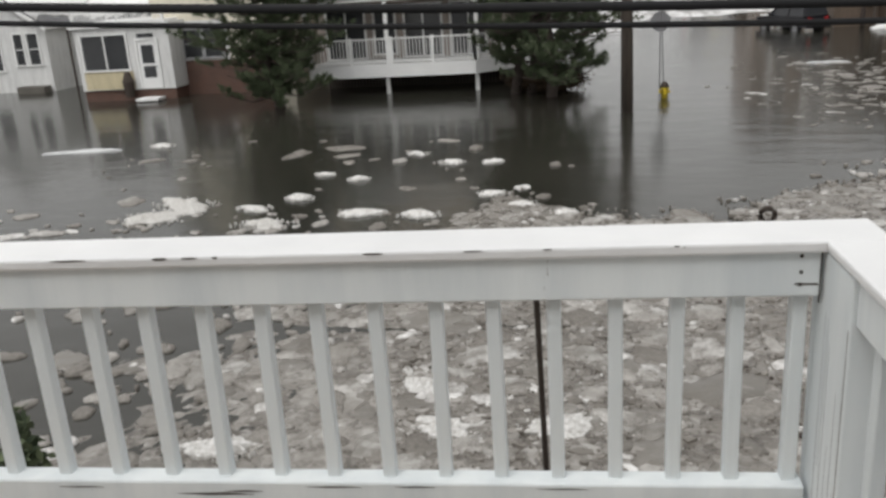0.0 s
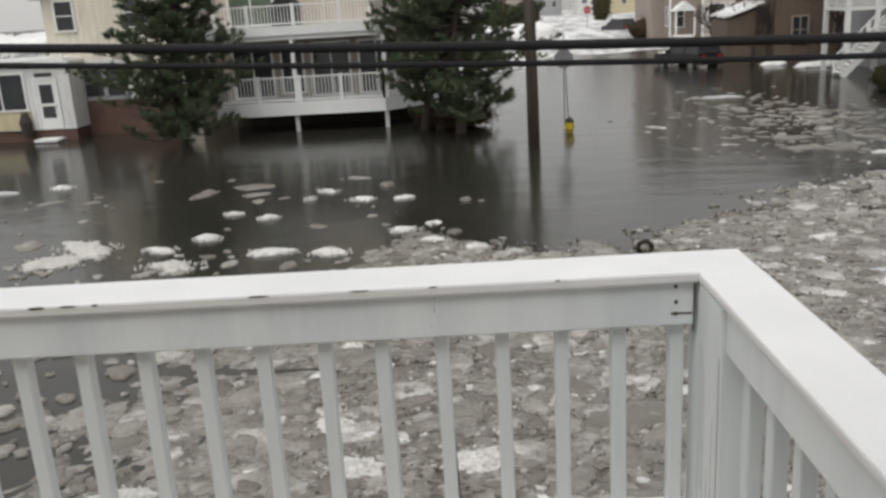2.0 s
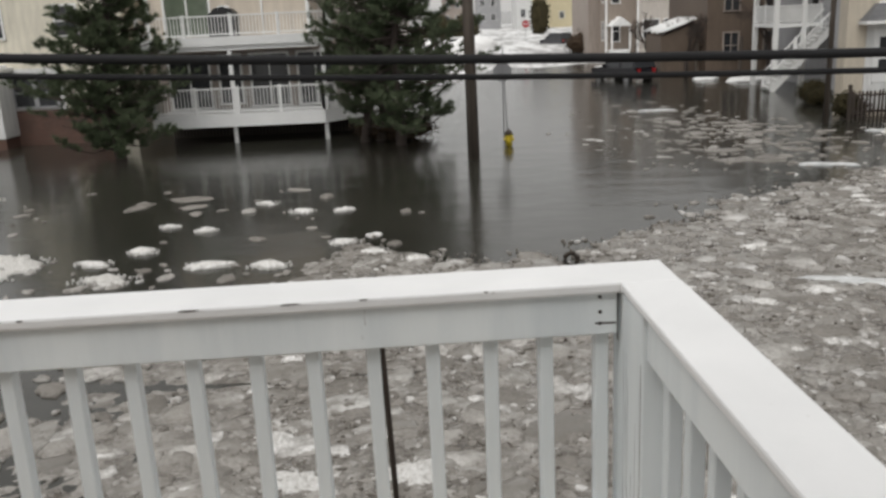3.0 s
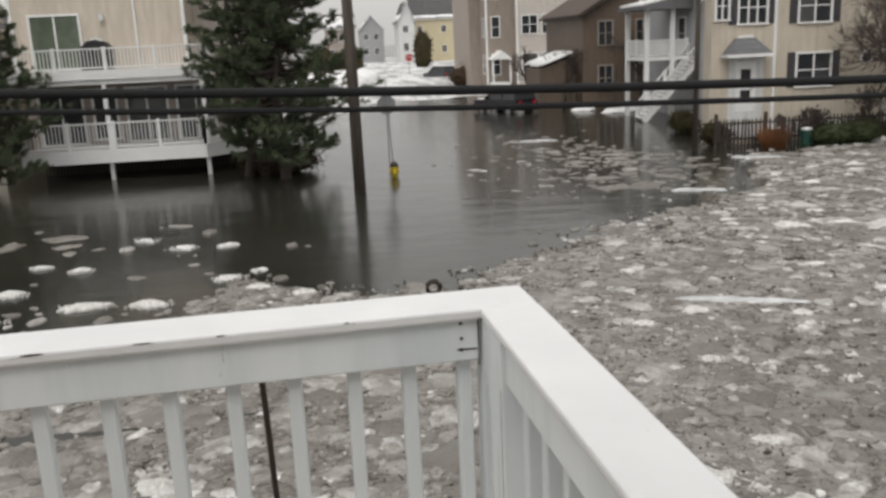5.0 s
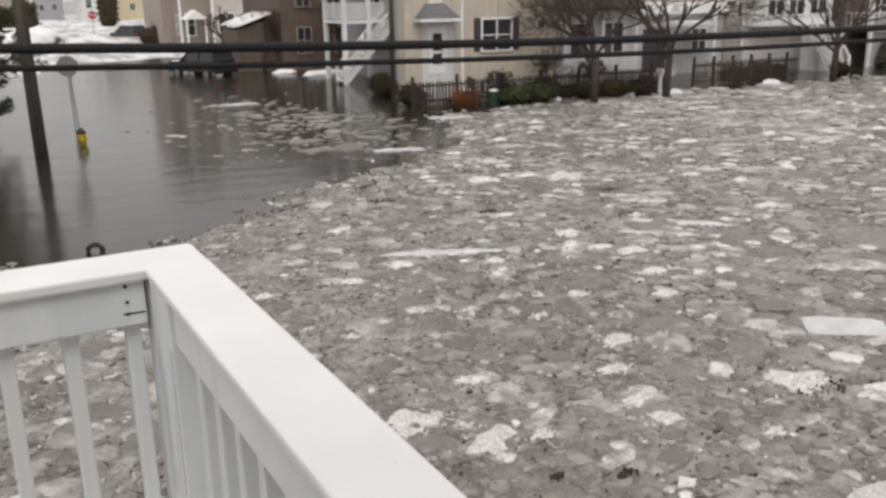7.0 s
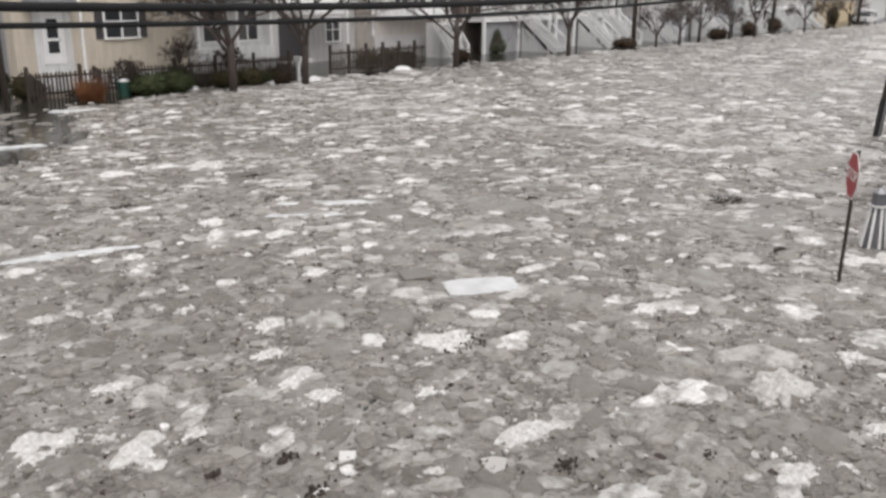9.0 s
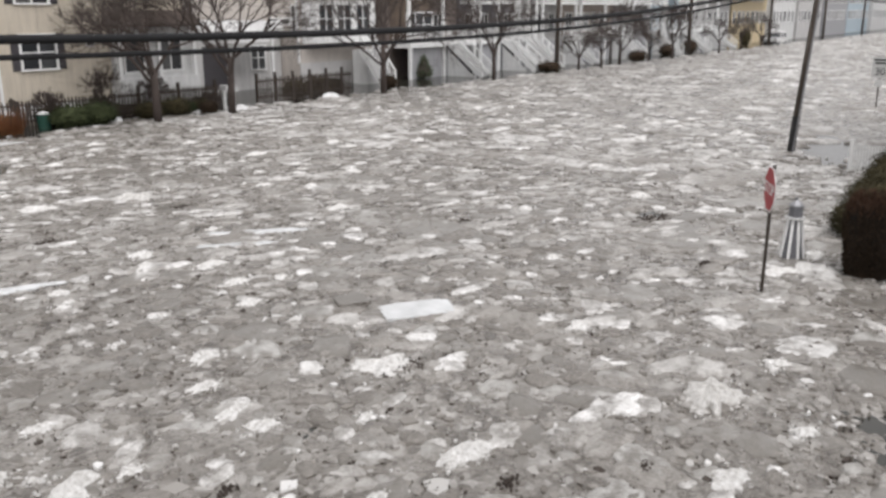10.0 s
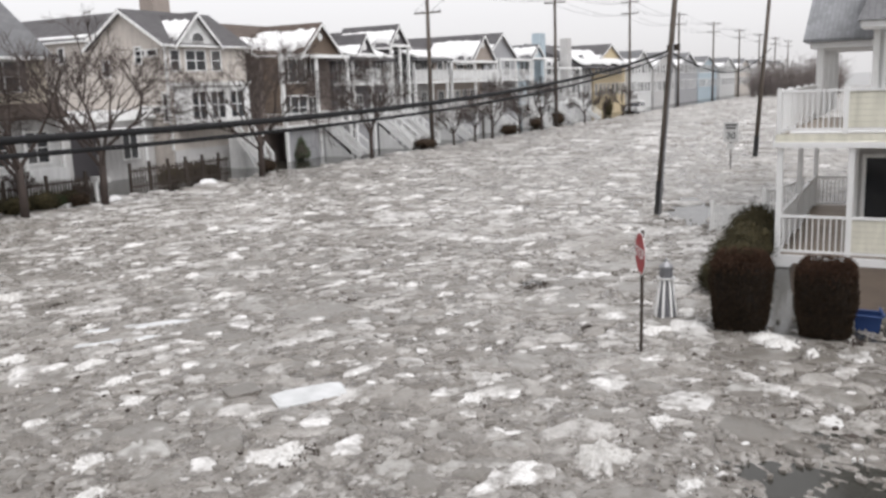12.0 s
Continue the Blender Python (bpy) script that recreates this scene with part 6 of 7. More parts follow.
def twig_bush(x, y, w, h, seed, label):
    """A clipped bush of upright twigs: square shoulders, narrower at the foot, a ragged top, a core darkened for the
    shade inside.
    """
    r = random.Random(seed)
    b = root("clipped_bush", (x, y, 0), label, "shrub", "clipped bushes")

    def rim(a, z):
        c, s_ = abs(math.cos(a)), abs(math.sin(a))
        square = 1 / (c ** 3.2 + s_ ** 3.2) ** (1 / 3.2)
        k = z / h
        belly = 0.80 + 0.20 * min(1, k / 0.45) - 0.30 * max(0, (k - 0.80) / 0.20) ** 2
        return w / 2 * square * belly * (0.96 + 0.10 * noise.noise(Vector((math.cos(a) * 2, math.sin(a) * 2, z * 2.2 + seed))))

    core, n, rows = Mesh(), 28, 12
    for i in range(rows + 1):
        z = -0.15 + (h * 0.9 + 0.15) * i / rows
        for q in range(n):
            a = 2 * math.pi * q / n
            e = rim(a, max(0, z)) * 0.86
            core.v.append((x + e * math.cos(a), y + e * math.sin(a), z + 0.05 * noise.noise(Vector((q * 0.7, i, seed)))))
    core.f = [(i * n + q, i * n + (q + 1) % n, (i + 1) * n + (q + 1) % n, (i + 1) * n + q) for i in range(rows) for q in range(n)] + [tuple(rows * n + q for q in range(n))]
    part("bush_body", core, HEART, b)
    leaves, tips = Mesh(), Mesh()

    def blade(m, p, u, wide):
        q = u.cross(Vector((r.gauss(0, 1), r.gauss(0, 1), r.gauss(0, 1)))).normalized() * wide
        m.add([tuple(p - q), tuple(p + q), tuple(p + u)], [(0, 1, 2)])

    for _ in range(17000):
        a, z = r.uniform(0, 6.2832), h * r.random()
        e = rim(a, z) * r.uniform(0.82, 1.03)
        p = Vector((x + e * math.cos(a), y + e * math.sin(a), z))
        blade(leaves if z < h * 0.80 + r.gauss(0, 0.09) else tips, p, Vector((math.cos(a) * 0.5 + r.gauss(0, 0.4), math.sin(a) * 0.5 + r.gauss(0, 0.4), 0.9)).normalized() * r.uniform(0.04, 0.11), 0.008)
    for _ in range(4200):
        a, q = r.uniform(0, 6.2832), r.random() ** 0.5
        e = rim(a, h * 0.93) * q
        p = Vector((x + e * math.cos(a), y + e * math.sin(a), h * (0.90 - 0.05 * q ** 3)))
        blade(tips, p, Vector((r.gauss(0, 0.25), r.gauss(0, 0.25), 1)).normalized() * r.uniform(0.04, 0.12 + 0.10 * max(0, noise.noise(p * 2.3))), 0.007)
    part("foliage", leaves, RUSSET, b)
    part("top_growth", tips, TIPS, b, "paler reddish twig tips")
    return b


def pine(x, y, h, w, label, seed, lean=(0, 0), limbs=70, low=0.9):
    """A wind-shaped pine: bent trunk, long limbs, brushes of needles at their ends."""
    r = random.Random(seed)
    t = root("pine_tree", (x, y, 0), label, "tree", "pines before the decked house")
    def at(z):
        return Vector((x + lean[0] * z + 0.25 * math.sin(z * 0.8 + seed), y + lean[1] * z + 0.15 * math.cos(z * 0.7 + seed), z))
    zs = np.linspace(-0.3, h, 12)
    part("trunk", Mesh().tube([at(z) for z in zs], [0.20 * (1 - 0.85 * max(0, z) / h) + 0.02 for z in zs], 9), BARK, t, smooth=True)
    wood, green = Mesh(), Mesh()
    for k in range(limbs):
        z = low + (h - low) * (min(1, (k + r.random()) / limbs)) ** 0.9
        reach = w / 2 * (0.35 + 0.65 * max(0.1, 1 - abs(z / h - 0.36) / 0.7)) * r.uniform(0.35, 1.15)
        a = r.uniform(0, 6.28)
        p0 = at(z)
        d = Vector((math.cos(a), math.sin(a), r.uniform(-0.06, 0.22)))
        tip = p0 + d * reach
        mid = p0.lerp(tip, 0.5) + Vector((0, 0, -0.12 * reach))
        wood.tube([p0, mid, tip], [0.045, 0.03, 0.012], 5)
        for _ in range(2 + int(reach * 2.2)):
            f = r.uniform(0.25, 1.0)
            g0 = p0.lerp(mid, f * 2) if f < 0.5 else mid.lerp(tip, f * 2 - 1)
            g1 = g0 + (d * r.uniform(0.2, 0.7) + Vector((r.gauss(0, 0.5), r.gauss(0, 0.5), r.uniform(0.1, 0.6)))).normalized() * r.uniform(0.25, 0.75) * (0.5 + 0.25 * reach)
            wood.tube([g0, g1], [0.016, 0.007], 3)
            for _ in range(14):
                c = g0.lerp(g1, r.uniform(0.25, 1.05)) + Vector((r.gauss(0, 0.05), r.gauss(0, 0.05), r.gauss(0, 0.04)))
                axis = (g1 - g0).normalized() + Vector((r.gauss(0, 0.35), r.gauss(0, 0.35), r.uniform(0.1, 0.6)))
                for _ in range(15):
                    u = (axis.normalized() + Vector((r.gauss(0, 0.55), r.gauss(0, 0.55), r.gauss(0, 0.55)))).normalized() * r.uniform(0.10, 0.22)
                    q = u.orthogonal().normalized() * 0.011
                    green.add([tuple(c - q), tuple(c + q), tuple(c + u)], [(0, 1, 2)])
    part("limb_wood", wood, BARK, t)
    part("foliage", green, PINE, t, "dark green needles")
    return t


def bare_tree(x, y, h, spread, seed, trunk=0.14, fork=0.32, label="bare winter street tree standing in ice", depth=6, z0=-0.2, group="bare street trees"):
    r = random.Random(seed)
    t = root("bare_tree", (x, y, 0), label, "tree", group)
    lean = Vector((r.uniform(-0.03, 0.03), r.uniform(-0.03, 0.03), 1)).normalized()
    top = Vector((x, y, z0)) + lean * (h * fork)
    part("trunk", Mesh().tube([(x, y, z0), Vector((x, y, z0)).lerp(top, 0.5), top], [trunk * 1.15, trunk, trunk * 0.85], 9), BARK, t, smooth=True)
    m = Mesh()

    def grow(p, d, L, rad, k):
        bend = (d + Vector((r.gauss(0, 0.12), r.gauss(0, 0.12), 0.02))).normalized()
        q = p + bend * L * 0.55
        e = q + (bend + Vector((r.gauss(0, 0.16), r.gauss(0, 0.16), 0.08))).normalized() * L * 0.45
        m.tube([p, q, e] if k else [p, e], [rad, rad * 0.8, rad * 0.6] if k else [rad, rad * 0.6], 5 if k > 3 else 3)
        if k == 0:
            return
        for i in range(3 if k > 1 else 7):
            o = Matrix.Rotation(r.uniform(0, 6.28), 3, bend) @ bend.orthogonal().normalized()
            grow(p.lerp(q, 1.0) if i == 0 else q.lerp(e, r.uniform(0.0, 1.0)), (bend + o * spread * r.uniform(0.5, 1.3)).normalized(), L * r.uniform(0.58, 0.8), max(0.007, rad * 0.6), k - 1)

    for i in range(6):
        a = 6.28 * i / 6 + r.uniform(-0.4, 0.4)
        s = spread * r.uniform(0.6, 1.4) if i else 0.08
        grow(top - lean * r.uniform(0, 0.10) * h, (lean + Vector((math.cos(a), math.sin(a), 0)) * s).normalized(), h * 0.24, trunk * 0.5, depth - 1)
    part("crown", m, BARK, t)
    return t


pine(-13.4, 32.4, 7.2, 5.8, "dark bushy pine growing beside the yellow house", 3, (-0.02, 0), 190, 0.35)
pine(-2.55, 32.4, 8.0, 7.0, "tall dark pine leaning by the utility pole", 8, (0.11, 0), 180, 0.7)
pine(-3.7, 33.6, 8.6, 4.7, "thin dark pine with a forked trunk before the deck", 12, (-0.02, 0), 58, 1.6)
pine(-3.3, 33.7, 7.6, 3.0, "thin dark pine with a forked trunk before the deck", 13, (0.03, 0), 45, 2.0)

for (x, y), h, s, k in zip(((23.7, 31.0), (27.7, 30.8), (39.5, 31.3), (51.0, 31.1), (72.0, 31.6), (84.0, 31.6)), (10.5, 11.5, 12.0, 9.5, 8.5, 8.5), (0.62, 0.58, 0.66, 0.5, 0.65, 0.6), (61, 62, 63, 64, 65, 66)):
    bare_tree(x, y, h, s * 1.35, k, 0.17 if x < 45 else 0.13, 0.24)
for x, y, h, k in ((64.0, 31.4, 5.0, 71), (68.0, 31.4, 5.2, 72), (78.0, 31.5, 5.2, 73), (98.0, 31.8, 5.5, 74), (106.0, 32.0, 5.5, 75), (114.0, 32.0, 5.5, 76)):
    bare_tree(x, y, h, 0.7, k, 0.1, 0.3, "slim bare winter tree along the avenue", 5)
for x, y, h, k in ((22.3, 33.0, 3.0, 81), (19.8, 32.9, 2.2, 82), (15.6, 57.5, 5.2, 83), (20.4, 55.6, 7.0, 84), (17.8, 57.6, 4.5, 85), (14.2, 63.0, 5.0, 86), (25.0, 33.0, 2.6, 87)):
    bare_tree(x, y, h, 0.6, k, 0.07 if h < 4 else 0.14, 0.34, "bare leafless small tree in a garden", 5, group="bare garden trees")

r_garden = random.Random(14)
for x, y, w, h, k, label in ((16.97, 0.88, 1.13, 1.50, 91, "dense dark brown clipped bush standing in ice"), (16.97, -0.62, 1.08, 1.44, 92, "dense brown bush with a ragged top by the deck")):
    twig_bush(x, y, w, h, k, label)
for x, y, w, h, k in ((19.9, 1.72, 1.05, 0.80, 93), (21.4, 1.72, 1.2, 1.04, 94), (23.1, 1.70, 1.3, 1.22, 95), (25.0, 1.8, 1.25, 1.3, 96)):
    shrub("evergreen_hedge", x, y, w * 1.2, w, h, HEDGE, 5200, "rounded dark evergreen bush beside the decked house", 0.036, 0, k, "evergreen bushes")
shrub("evergreen_shrub", -5.95, 4.0, 1.25, 1.2, 1.75, PINE, 3600, "dark evergreen shrub below the balcony with snow", 0.09, 0, 94)
grass = root("ornamental_grass", (17.8, 32.4, 0), "clump of dry orange ornamental grass in the flood", "grass")
blades, rg = Mesh(), random.Random(95)
for _ in range(750):
    a, e = rg.uniform(0, 6.28), 0.48 * rg.random() ** 0.5
    p = Vector((17.8 + e * math.cos(a), 32.4 + 0.7 * e * math.sin(a), -0.05))
    d = Vector((math.cos(a) * 0.2 + rg.gauss(0, 0.16), math.sin(a) * 0.2 + rg.gauss(0, 0.16), 1)).normalized() * rg.uniform(0.4, 1.35)
    q = d.orthogonal().normalized() * 0.007
    m_ = p + d * 0.6
    e_ = p + d + Vector((math.cos(a), math.sin(a), -0.3)) * 0.12
    blades.add([tuple(p - q), tuple(p + q), tuple(m_ + q), tuple(m_ - q), tuple(e_)], [(0, 1, 2, 3), (3, 2, 4)])
part("blades", blades, STRAW, grass)
for x, y, w, h, mat_, k in ((20.4, 32.4, 1.7, 0.95, GREENLEAF, 1), (21.7, 32.3, 1.6, 1.0, GREENLEAF, 2), (24.2, 32.2, 1.5, 0.8, HEDGE, 3), (25.6, 32.2, 1.4, 0.85, HEDGE, 4), (27.0, 31.6, 0.9, 0.6, RUSSET, 5), (17.0, 40.2, 1.4, 1.1, HEDGE, 6), (16.6, 38.5, 1.2, 0.9, HEDGE, 7)):
    shrub("garden_shrub", x, y, w, w * 0.7, h, mat_, 1100, "low garden shrub at the flooded fence", 0.07, 0, 100 + k)
for x, y, w, h, mat_, k in ((35.0, 33.8, 1.8, 1.0, HEDGE, 1), (36.8, 33.8, 1.8, 1.1, HEDGE, 2), (37.9, 33.7, 1.2, 0.9, HEDGE, 3), (42.5, 33.4, 1.2, 0.8, RUSSET, 4), (62.0, 33.0, 2.2, 0.7, RUSSET, 5), (78.0, 32.6, 2.2, 1.0, RUSSET, 6), (96.5, 34.6, 2.2, 1.5, RUSSET, 7), (90.0, 34.6, 2.0, 1.1, RUSSET, 8), (117.0, 35.0, 2.0, 2.4, HEDGE, 9), (127.0, 34.9, 3.0, 1.3, RUSSET, 10)):
    shrub("garden_shrub", x, y, w, w * 0.7, h, mat_, 900, "winter shrub in a front garden", 0.08 + 0.01 * w, 0, 120 + k)
for k in range(14):
    x, y = 16.2 + 0.95 * k + r_garden.uniform(-0.3, 0.3), 33.4 + r_garden.uniform(-0.5, 1.2)
    w = r_garden.uniform(0.7, 1.5)
    if 16.9 < x < 18.7:
        y += 0.9
    shrub("garden_shrub", x, y, w, w * 0.8, r_garden.uniform(0.5, 1.2), (HEDGE, RUSSET, HEDGE, GREENLEAF)[k % 4], 700, "dark winter-worn shrub behind the flooded fence", 0.09, 0, 160 + k)
    if k % 3 == 0:
        bare_tree(x + 0.5, y - 0.4, r_garden.uniform(1.2, 2.2), 0.7, 180 + k, 0.03, 0.2, "leafless garden bush at the fence", 4, group="leafless bushes")
shrub("clipped_cone", 50.2, 36.5, 1.5, 1.5, 1.7, PINE, 1500, "small dark conical evergreen beside a stair", 0.07, 0, 131, cone=True)
shrub("garden_shrub", 13.4, 88.0, 3.6, 2.6, 2.4, RUSSET, 900, "dark winter shrub in snow", 0.12, 0, 132)
shrub("evergreen_shrub", 15.6, 150.0, 3.4, 3.0, 7.0, HEDGE, 1200, "tall dark evergreen in a snowy yard", 0.2, 0, 133)
for k in range(6):
    shrub("garden_shrub", -3.5 + 1.1 * k + (k % 2), 118 + 9 * (k % 3), 4.0, 3.0, 3.0 + (k % 3), HEDGE, 700, "dark evergreen bush in a snowy yard", 0.18, 0, 140 + k)
# dark foliage that also stands in for the shade beneath the pines
shrub("shade_bush", -2.6, 34.2, 3.4, 1.6, 1.1, RUSSET, 1200, "low dark bush filling in the shade under the pines", 0.08, -0.1, 151)

thicket = Mesh()
r = random.Random(77)
for _ in range(420):
    x, y = r.uniform(206, 232), r.uniform(13, 31)
    h = r.uniform(4.5, 9) * (0.75 + 0.25 * math.sin(x * 0.7 + y * 0.4))
    p = Vector((x, y, 0))
    e = p + Vector((r.gauss(0, 0.8), r.gauss(0, 0.8), h))
    thicket.tube([p, p.lerp(e, 0.5), e], [0.09, 0.06, 0.02], 3)
    for _ in range(16):
        q = p.lerp(e, r.uniform(0.25, 1))
        g = q + Vector((r.gauss(0, 1.3), r.gauss(0, 1.3), r.uniform(0.2, 1.8)))
        thicket.tube([q, g], [0.035, 0.012], 3)
thing("thicket", thicket, HAZEBARK, (215, 22, 0), "brown leafless thicket at the end of the avenue", "trees", kind="stuff")


# ---- street furniture and small things ----
hy = root("fire_hydrant", (1.85, 31.0, 0), "yellow fire hydrant half under flood water", "fire hydrant")
part("barrel", Mesh().tube([(1.85, 31.0, z) for z in (-0.3, 0.3, 0.34, 0.38)], [0.13, 0.13, 0.17, 0.17], 14), HYDRANT, hy, smooth=True)
part("bonnet", Mesh().tube([(1.85, 31.0, z) for z in (0.38, 0.46, 0.55, 0.60)], [0.165, 0.15, 0.09, 0.03], 14), IRON, hy, "dark domed bonnet", True)
for dx, dy, q in ((0.2, 0, 0.055), (-0.2, 0, 0.055), (0, -0.22, 0.075)):
    part("outlet", Mesh().tube([(1.85, 31.0, 0.22), (1.85 + dx, 31.0 + dy, 0.22)], q, 10), HYDRANT, hy)
part("marker_rod", Mesh().tube([(1.82, 31.05, 0.3), (1.70, 31.05, 3.6)], 0.022, 6), STEEL, hy)


def octagon(cx, cy, cz, rad, nx, ny, depth):
    """A flat eight-sided plate facing along (nx, ny)."""
    sx, sy = -ny, nx
    v = []
    for d in (-depth, depth):
        for k in range(8):
            a = math.pi / 8 + k * math.pi / 4
            v.append((cx + sx * rad * math.cos(a) + nx * d, cy + sy * rad * math.cos(a) + ny * d, cz + rad * math.sin(a)))
    return Mesh().add(v, [tuple(reversed(range(8))), tuple(range(8, 16))] + [(i, (i + 1) % 8, 8 + (i + 1) % 8, 8 + i) for i in range(8)])


def writing(text, size, at, face, mat, parent, name="lettering"):
    """Flat letters, standing upright and facing along face (x, y)."""
    cu = bpy.data.curves.new(name, "FONT")
    cu.body, cu.size, cu.align_x, cu.align_y, cu.extrude = text, size, "CENTER", "CENTER", 0.002
    tmp = new(name, cu)
    data = bpy.data.meshes.new_from_object(tmp.evaluated_get(bpy.context.evaluated_depsgraph_get()))
    bpy.data.objects.remove(tmp)
    data.materials.append(mat)
    ob = new(name, data)
    ob.parent = parent
    yaw = math.degrees(math.atan2(face[0], -face[1]))
    ob.matrix_basis = Matrix.Translation(Vector(at) - ORIGIN[parent.name]) @ pose(0, 0, 0, 90, 0, yaw)
    return ob


st = root("stop_sign", (14.68, 2.19, 0), "red octagonal stop sign on a slightly leaning post in ice", "road sign")
part("post", Mesh().tube([(14.65, 2.185, -0.4), (14.68, 2.19, 0), (14.89, 2.232, 2.2)], 0.03, 8), IRON, st)
nrm = Matrix.Rotation(radians(-76), 3, "Z") @ Vector((-0.97, -0.25, 0))
part("plate", octagon(14.86 + 0.035 * nrm.x, 2.226 + 0.035 * nrm.y, 1.80, 0.40, nrm.x, nrm.y, 0.004), WHITE, st, "white rim of the sign")
part("face", octagon(14.86 + 0.043 * nrm.x, 2.226 + 0.043 * nrm.y, 1.80, 0.375, nrm.x, nrm.y, 0.003), RED, st, "red sign face")
writing("STOP", 0.27, (14.86 + 0.05 * nrm.x, 2.226 + 0.05 * nrm.y, 1.80), nrm, WHITE, st)

sb = root("stop_sign", (1.84, 33.6, 0), "back of an octagonal road sign on a thin post", "road sign")
part("post", Mesh().tube([(1.84, 33.6, -0.4), (1.84, 33.6, 2.6)], 0.025, 8), STEEL, sb)
part("plate", octagon(1.84, 33.56, 2.55, 0.40, 0, -1, 0.006), STEEL, sb, "bare grey back of the plate")
fs = root("stop_sign", (10.1, 115, 0.3), "small red stop sign at a distant snowy crossing", "road sign")
part("post", Mesh().tube([(10.1, 115, 0.2), (10.1, 115, 2.9)], 0.04, 8), STEEL, fs)
part("face", octagon(10.1, 114.95, 2.9, 0.5, 0, -1, 0.006), RED, fs)
writing("STOP", 0.33, (10.1, 114.93, 2.9), (0, -1), WHITE, fs)

sp = root("speed_sign", (47.2, 6.42, 0), "white speed limit sign on a post in ice", "road sign")
part("post", Mesh().tube([(47.2, 6.42, -0.4), (47.2, 6.42, 2.4)], 0.035, 8), IRON, sp)
part("plate", Mesh().box(47.14, 6.04, 1.45, 47.16, 6.80, 2.45), OFFWHITE, sp)
writing("30", 0.5, (47.13, 6.42, 1.75), (-1, 0), BLACK, sp, "numerals")
part("bar", Mesh().box(47.125, 6.12, 2.28, 47.139, 6.72, 2.36), BLACK, sp)
part("bar", Mesh().box(47.125, 6.17, 2.12, 47.139, 6.67, 2.20), BLACK, sp)
part("tag", Mesh().box(47.14, 6.24, 1.05, 47.16, 6.60, 1.38), OFFWHITE, sp)

lh = root("garden_lighthouse", (17.3, 2.4, 0), "grey and white ornamental garden lighthouse in ice", "garden ornament")
STONE = plain("weathered grey board", (0.13, 0.13, 0.14), 0.7)
part("tower", Mesh().tube([(17.3, 2.4, -0.2), (17.3, 2.4, 0.80)], [0.25, 0.12], 8), STONE, lh)
for k in range(8):
    a = math.pi / 4 * k
    part("corner_strip", Mesh().beam((17.3 + 0.26 * math.cos(a), 2.4 + 0.26 * math.sin(a), -0.2), (17.3 + 0.13 * math.cos(a), 2.4 + 0.13 * math.sin(a), 0.81), 0.045, 0.03), WHITE, lh)
part("gallery", Mesh().tube([(17.3, 2.4, 0.80), (17.3, 2.4, 0.84)], 0.19, 8), OFFWHITE, lh)
part("lantern", Mesh().tube([(17.3, 2.4, 0.84), (17.3, 2.4, 1.05)], [0.14, 0.13], 8), STONE, lh)
part("cap", Mesh().tube([(17.3, 2.4, 1.05), (17.3, 2.4, 1.08), (17.3, 2.4, 1.15), (17.3, 2.4, 1.17), (17.3, 2.4, 1.22)], [0.15, 0.14, 0.05, 0.03, 0.035], 8), STEEL, lh)

for x, y, k in ((18.9, 34.9, 0), (19.6, 33.0, 1), (17.7, 36.5, 2), (18.6, 33.9, 3)):
    b = root("litter_bin", (x, y, 0), "green plastic bin with snow on its lid", "bin", "green bins")
    part("drum", Mesh().tube([(x, y, -0.2), (x, y, 0.55)], [0.24, 0.29], 12), GREENBIN, b)
    part("lid", Mesh().tube([(x, y, 0.555), (x, y, 0.60)], 0.31, 12), GREENBIN, b)
    part("snow", Mesh().tube([(x, y, 0.602), (x, y, 0.68), (x, y, 0.72)], [0.28, 0.2, 0.05], 10), SNOW, b, smooth=True)
bed = thing("garden_bed", Mesh().add([(18.4, -9, -0.1), (18.9, 0.2, -0.1), (22.94, 0.75, -0.1), (22.94, -9, -0.1), (18.9, -9, 0.05), (19.3, 0.0, 0.05), (22.93, 0.6, 0.14), (22.93, -9, 0.14)],
                                    [(0, 1, 5, 4), (1, 2, 6, 5), (4, 5, 6, 7), (2, 3, 7, 6)]), plain("wet brown soil", (0.07, 0.05, 0.035), 0.8, 0, 0.4, 7, 0.6), (20, -4, 0), "wet brown garden soil before the decked house", "ground", kind="structure")
bb = root("recycling_box", (17.7, -1.35, 0), "blue plastic recycling box with folded lid flap", "box")
part("box", Mesh().add([(17.55, -1.5, -0.1), (17.9, -1.5, -0.1), (17.9, -1.14, -0.1), (17.55, -1.14, -0.1), (17.5, -1.56, 0.30), (17.95, -1.56, 0.30), (17.95, -1.08, 0.30), (17.5, -1.08, 0.30)],
                       [(0, 3, 2, 1), (0, 1, 5, 4), (1, 2, 6, 5), (2, 3, 7, 6), (3, 0, 4, 7)]), BLUEBIN, bb)
part("rim", Mesh().tube([(17.5, -1.56, 0.30), (17.95, -1.56, 0.30), (17.95, -1.08, 0.30), (17.5, -1.08, 0.30), (17.5, -1.56, 0.30)], 0.025, 6), BLUEBIN, bb)
part("flap", Mesh().beam((17.6, -1.6, 0.31), (17.6, -1.5, 0.46), 0.2, 0.02), BLUEBIN, bb)
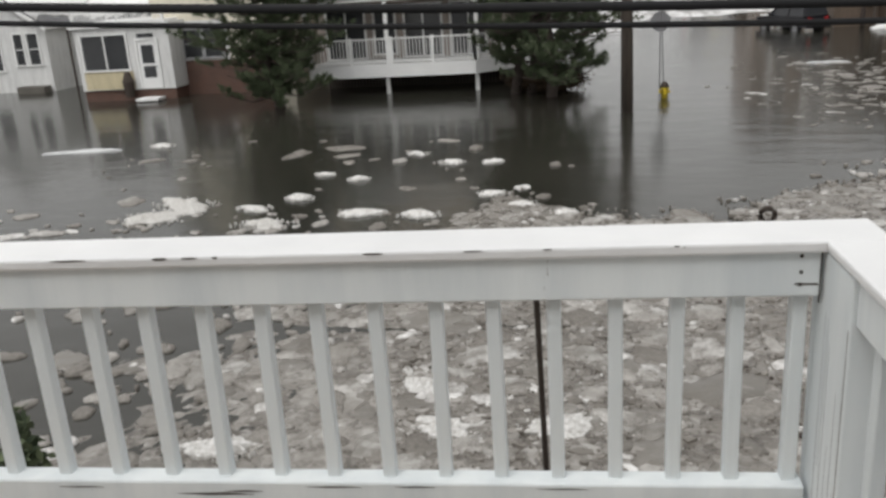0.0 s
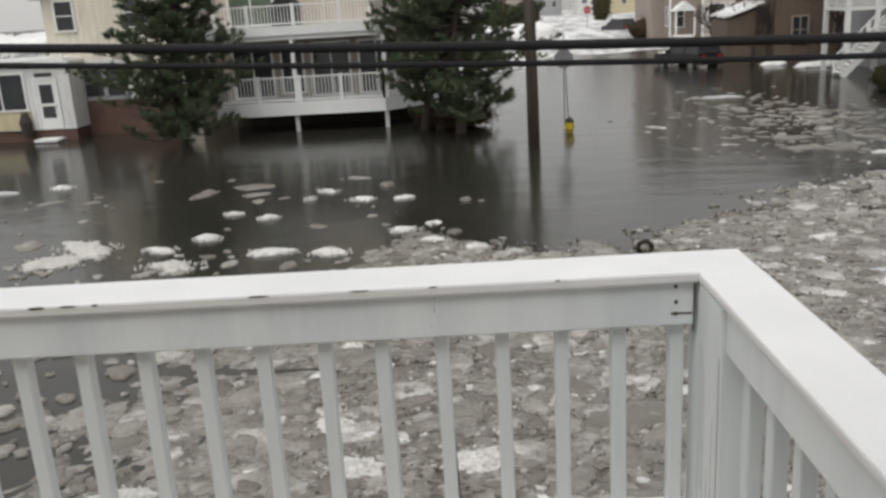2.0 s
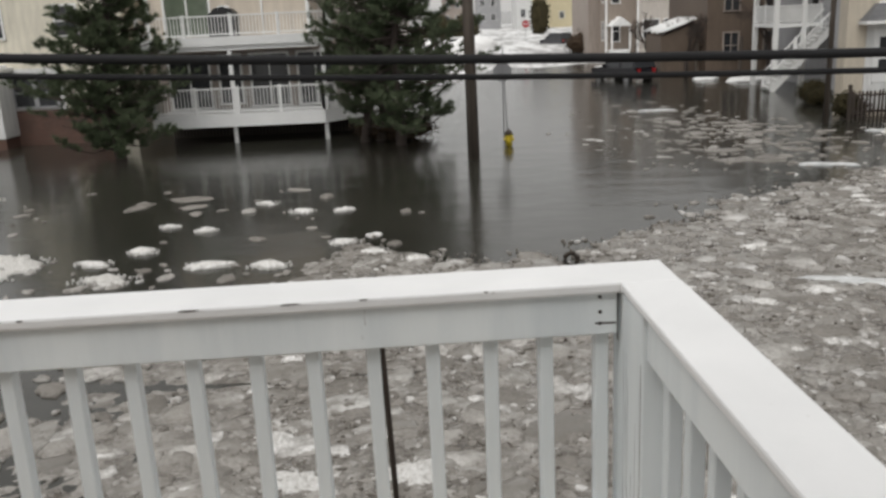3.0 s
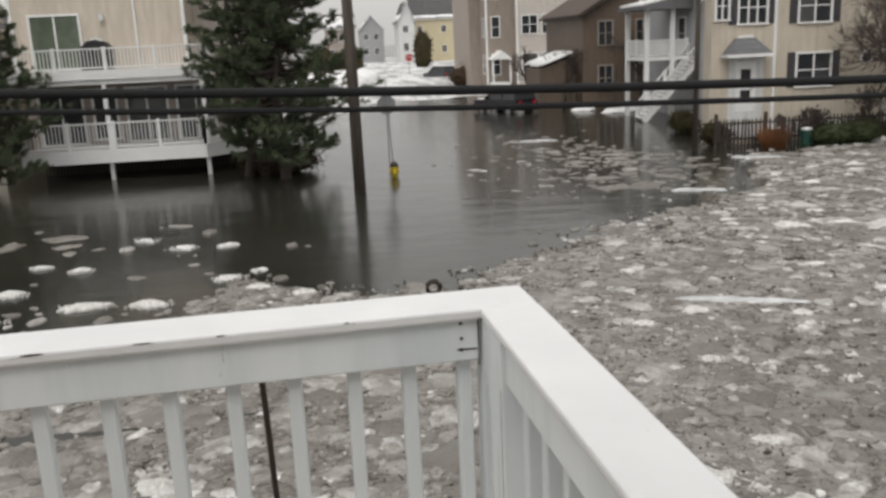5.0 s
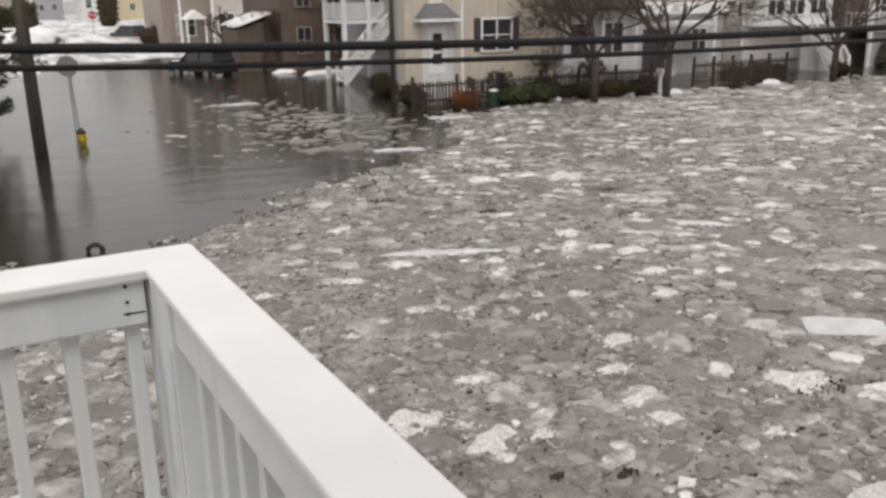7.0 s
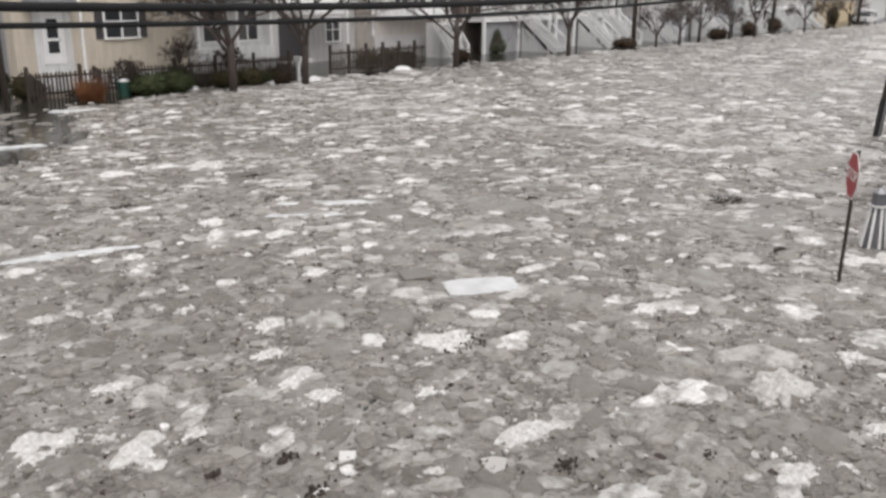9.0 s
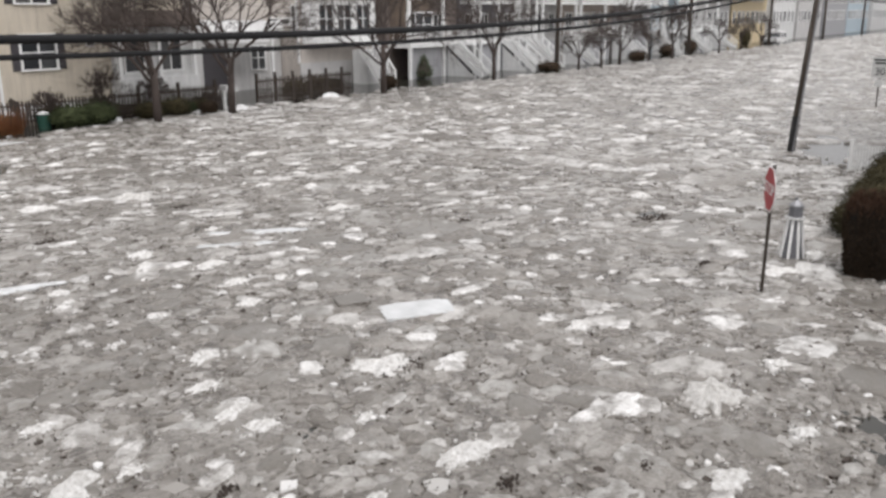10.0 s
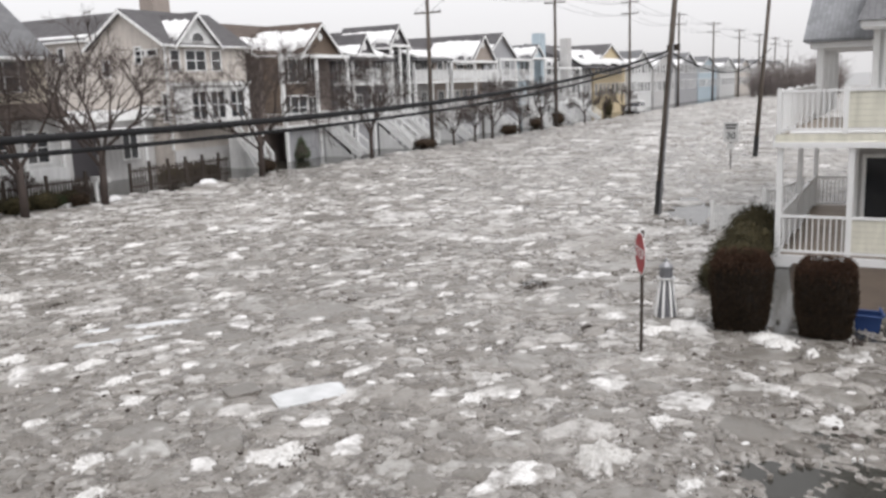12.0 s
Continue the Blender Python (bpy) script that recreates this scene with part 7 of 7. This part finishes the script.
for x, y, z in ((28.4, 32.1, 1.0), (28.9, 32.0, 0.9)):
    w = root("mailbox_post", (x, y, 0), "white post with a mailbox in a flooded garden", "mailbox", "mailbox posts")
    part("post", Mesh().box(x - 0.06, y - 0.06, -0.3, x + 0.06, y + 0.06, z), WHITE, w)
    part("box", Mesh().box(x - 0.1, y - 0.25, z + 0.002, x + 0.1, y + 0.2, z + 0.22), OFFWHITE, w)
for x, y, h, q in ((16.0, 56.6, 2.2, 0.1), (18.2, 54.5, 2.6, 0.12), (20.9, 55.2, 3.0, 0.16)):
    thing("mooring_post", Mesh().tube([(x, y, -0.4), (x + 0.03, y, h)], q, 8), POLE, (x, y, 0), "dark round wooden post in the flood", "post", "dark posts")


def car(name, x, y, yaw, paint, label, z=-0.35, snow=True):
    """A boxy sport utility car: shell, glass band, wheels, lamps, snow on the roof."""
    c = root(name, (0, 0, 0), label, "car", "parked cars")
    side = [(-2.3, 0.45), (-2.25, 1.0), (-1.2, 1.1), (-0.6, 1.12), (-0.55, 1.12), (2.05, 1.12), (2.3, 1.0), (2.35, 0.45)]
    part("body", Mesh().prism(side, "y", -0.92, 0.92), paint, c)
    part("cabin", Mesh().add([(-1.15, -0.88, 1.12), (2.2, -0.88, 1.12), (2.2, 0.88, 1.12), (-1.15, 0.88, 1.12), (-0.35, -0.72, 1.72), (2.0, -0.72, 1.72), (2.0, 0.72, 1.72), (-0.35, 0.72, 1.72)],
                             [(0, 1, 5, 4), (1, 2, 6, 5), (2, 3, 7, 6), (3, 0, 4, 7), (4, 5, 6, 7), (0, 3, 2, 1)]), GLASS, c, "dark window band")
    part("roof", Mesh().board(-0.45, -0.76, 1.70, 2.08, 0.76, 1.80, 0.03), paint, c)
    for a, b in ((-1.1, -0.35), (0.7, 0.72), (2.1, 2.0)):
        for s in (-1, 1):
            part("pillar", Mesh().beam((a, 0.885 * s, 1.1), (b, 0.735 * s, 1.74), 0.1, 0.05), paint, c)
    for wx in (-1.45, 1.45):
        for s in (-1, 1):
            w = part("wheel", Mesh().tube([(wx, 0.72 * s, 0.36), (wx, 0.95 * s, 0.36)], 0.36, 16), BLACK, c)
            part("rim", Mesh().tube([(wx, 0.94 * s, 0.36), (wx, 0.96 * s, 0.36)], 0.22, 12), STEEL, w)
    for s in (-1, 1):
        part("tail_lamp", Mesh().box(2.28, 0.62 * s - 0.12, 0.8, 2.37, 0.62 * s + 0.12, 1.05), TAIL, c)
        part("head_lamp", Mesh().box(-2.36, 0.62 * s - 0.16, 0.78, -2.2, 0.62 * s + 0.16, 0.95), STEEL, c)
        part("mirror", Mesh().box(-0.95, 0.9 * s - 0.02, 1.1, -0.75, 1.05 * s + 0.02 * s, 1.28), paint, c)
    part("bumper", Mesh().board(2.3, -0.9, 0.4, 2.45, 0.9, 0.62, 0.04), BLACK, c)
    part("bumper", Mesh().board(-2.42, -0.9, 0.4, -2.25, 0.9, 0.62, 0.04), BLACK, c)
    if snow:
        part("snow", Mesh().board(-0.4, -0.74, 1.805, 2.05, 0.74, 1.95, 0.05), SNOW, c, "snow on the roof")
        part("hood_snow", Mesh().board(-2.1, -0.8, 1.06, -1.2, 0.8, 1.14, 0.03), SNOW, c)
    c.matrix_basis = pose(x, y, z, 0, 0, yaw)
    return c


car("parked_car", 11.4, 57.4, -62, CARBODY, "black sport utility car in flood water, snowy roof", -0.22)
car("parked_car", 13.2, 108.0, -62, GREYCAR, "dark grey car parked at the snowy kerb", 0.0)
car("parked_car", 19.6, 66.5, 100, CARBODY, "dark car parked by the brown house", -0.1)
car("parked_car", 1.0, 96.0, 95, GREYCAR, "car buried in snow along the side street", 0.2)
car("parked_car", 126.5, 33.8, 0, OFFWHITE, "white car parked far down the avenue", -0.2)
for x, y in ((1.2, 92), (-1.5, 101), (3.4, 104)):
    bm = bmesh.new()
    bmesh.ops.create_icosphere(bm, subdivisions=3, radius=1)
    for q in bm.verts:
        n = 1 + 0.3 * noise.noise(q.co * 2 + Vector((x, y, 0)))
        q.co = Vector((x + q.co.x * 2.6 * n, y + q.co.y * 3.5 * n, 0.4 + q.co.z * 1.6 * n))
    thing("snow_bank", Mesh().take(bm), SNOW, (x, y, 0), "tall heap of ploughed snow beside the street", "snow bank", "snow banks", smooth=True)
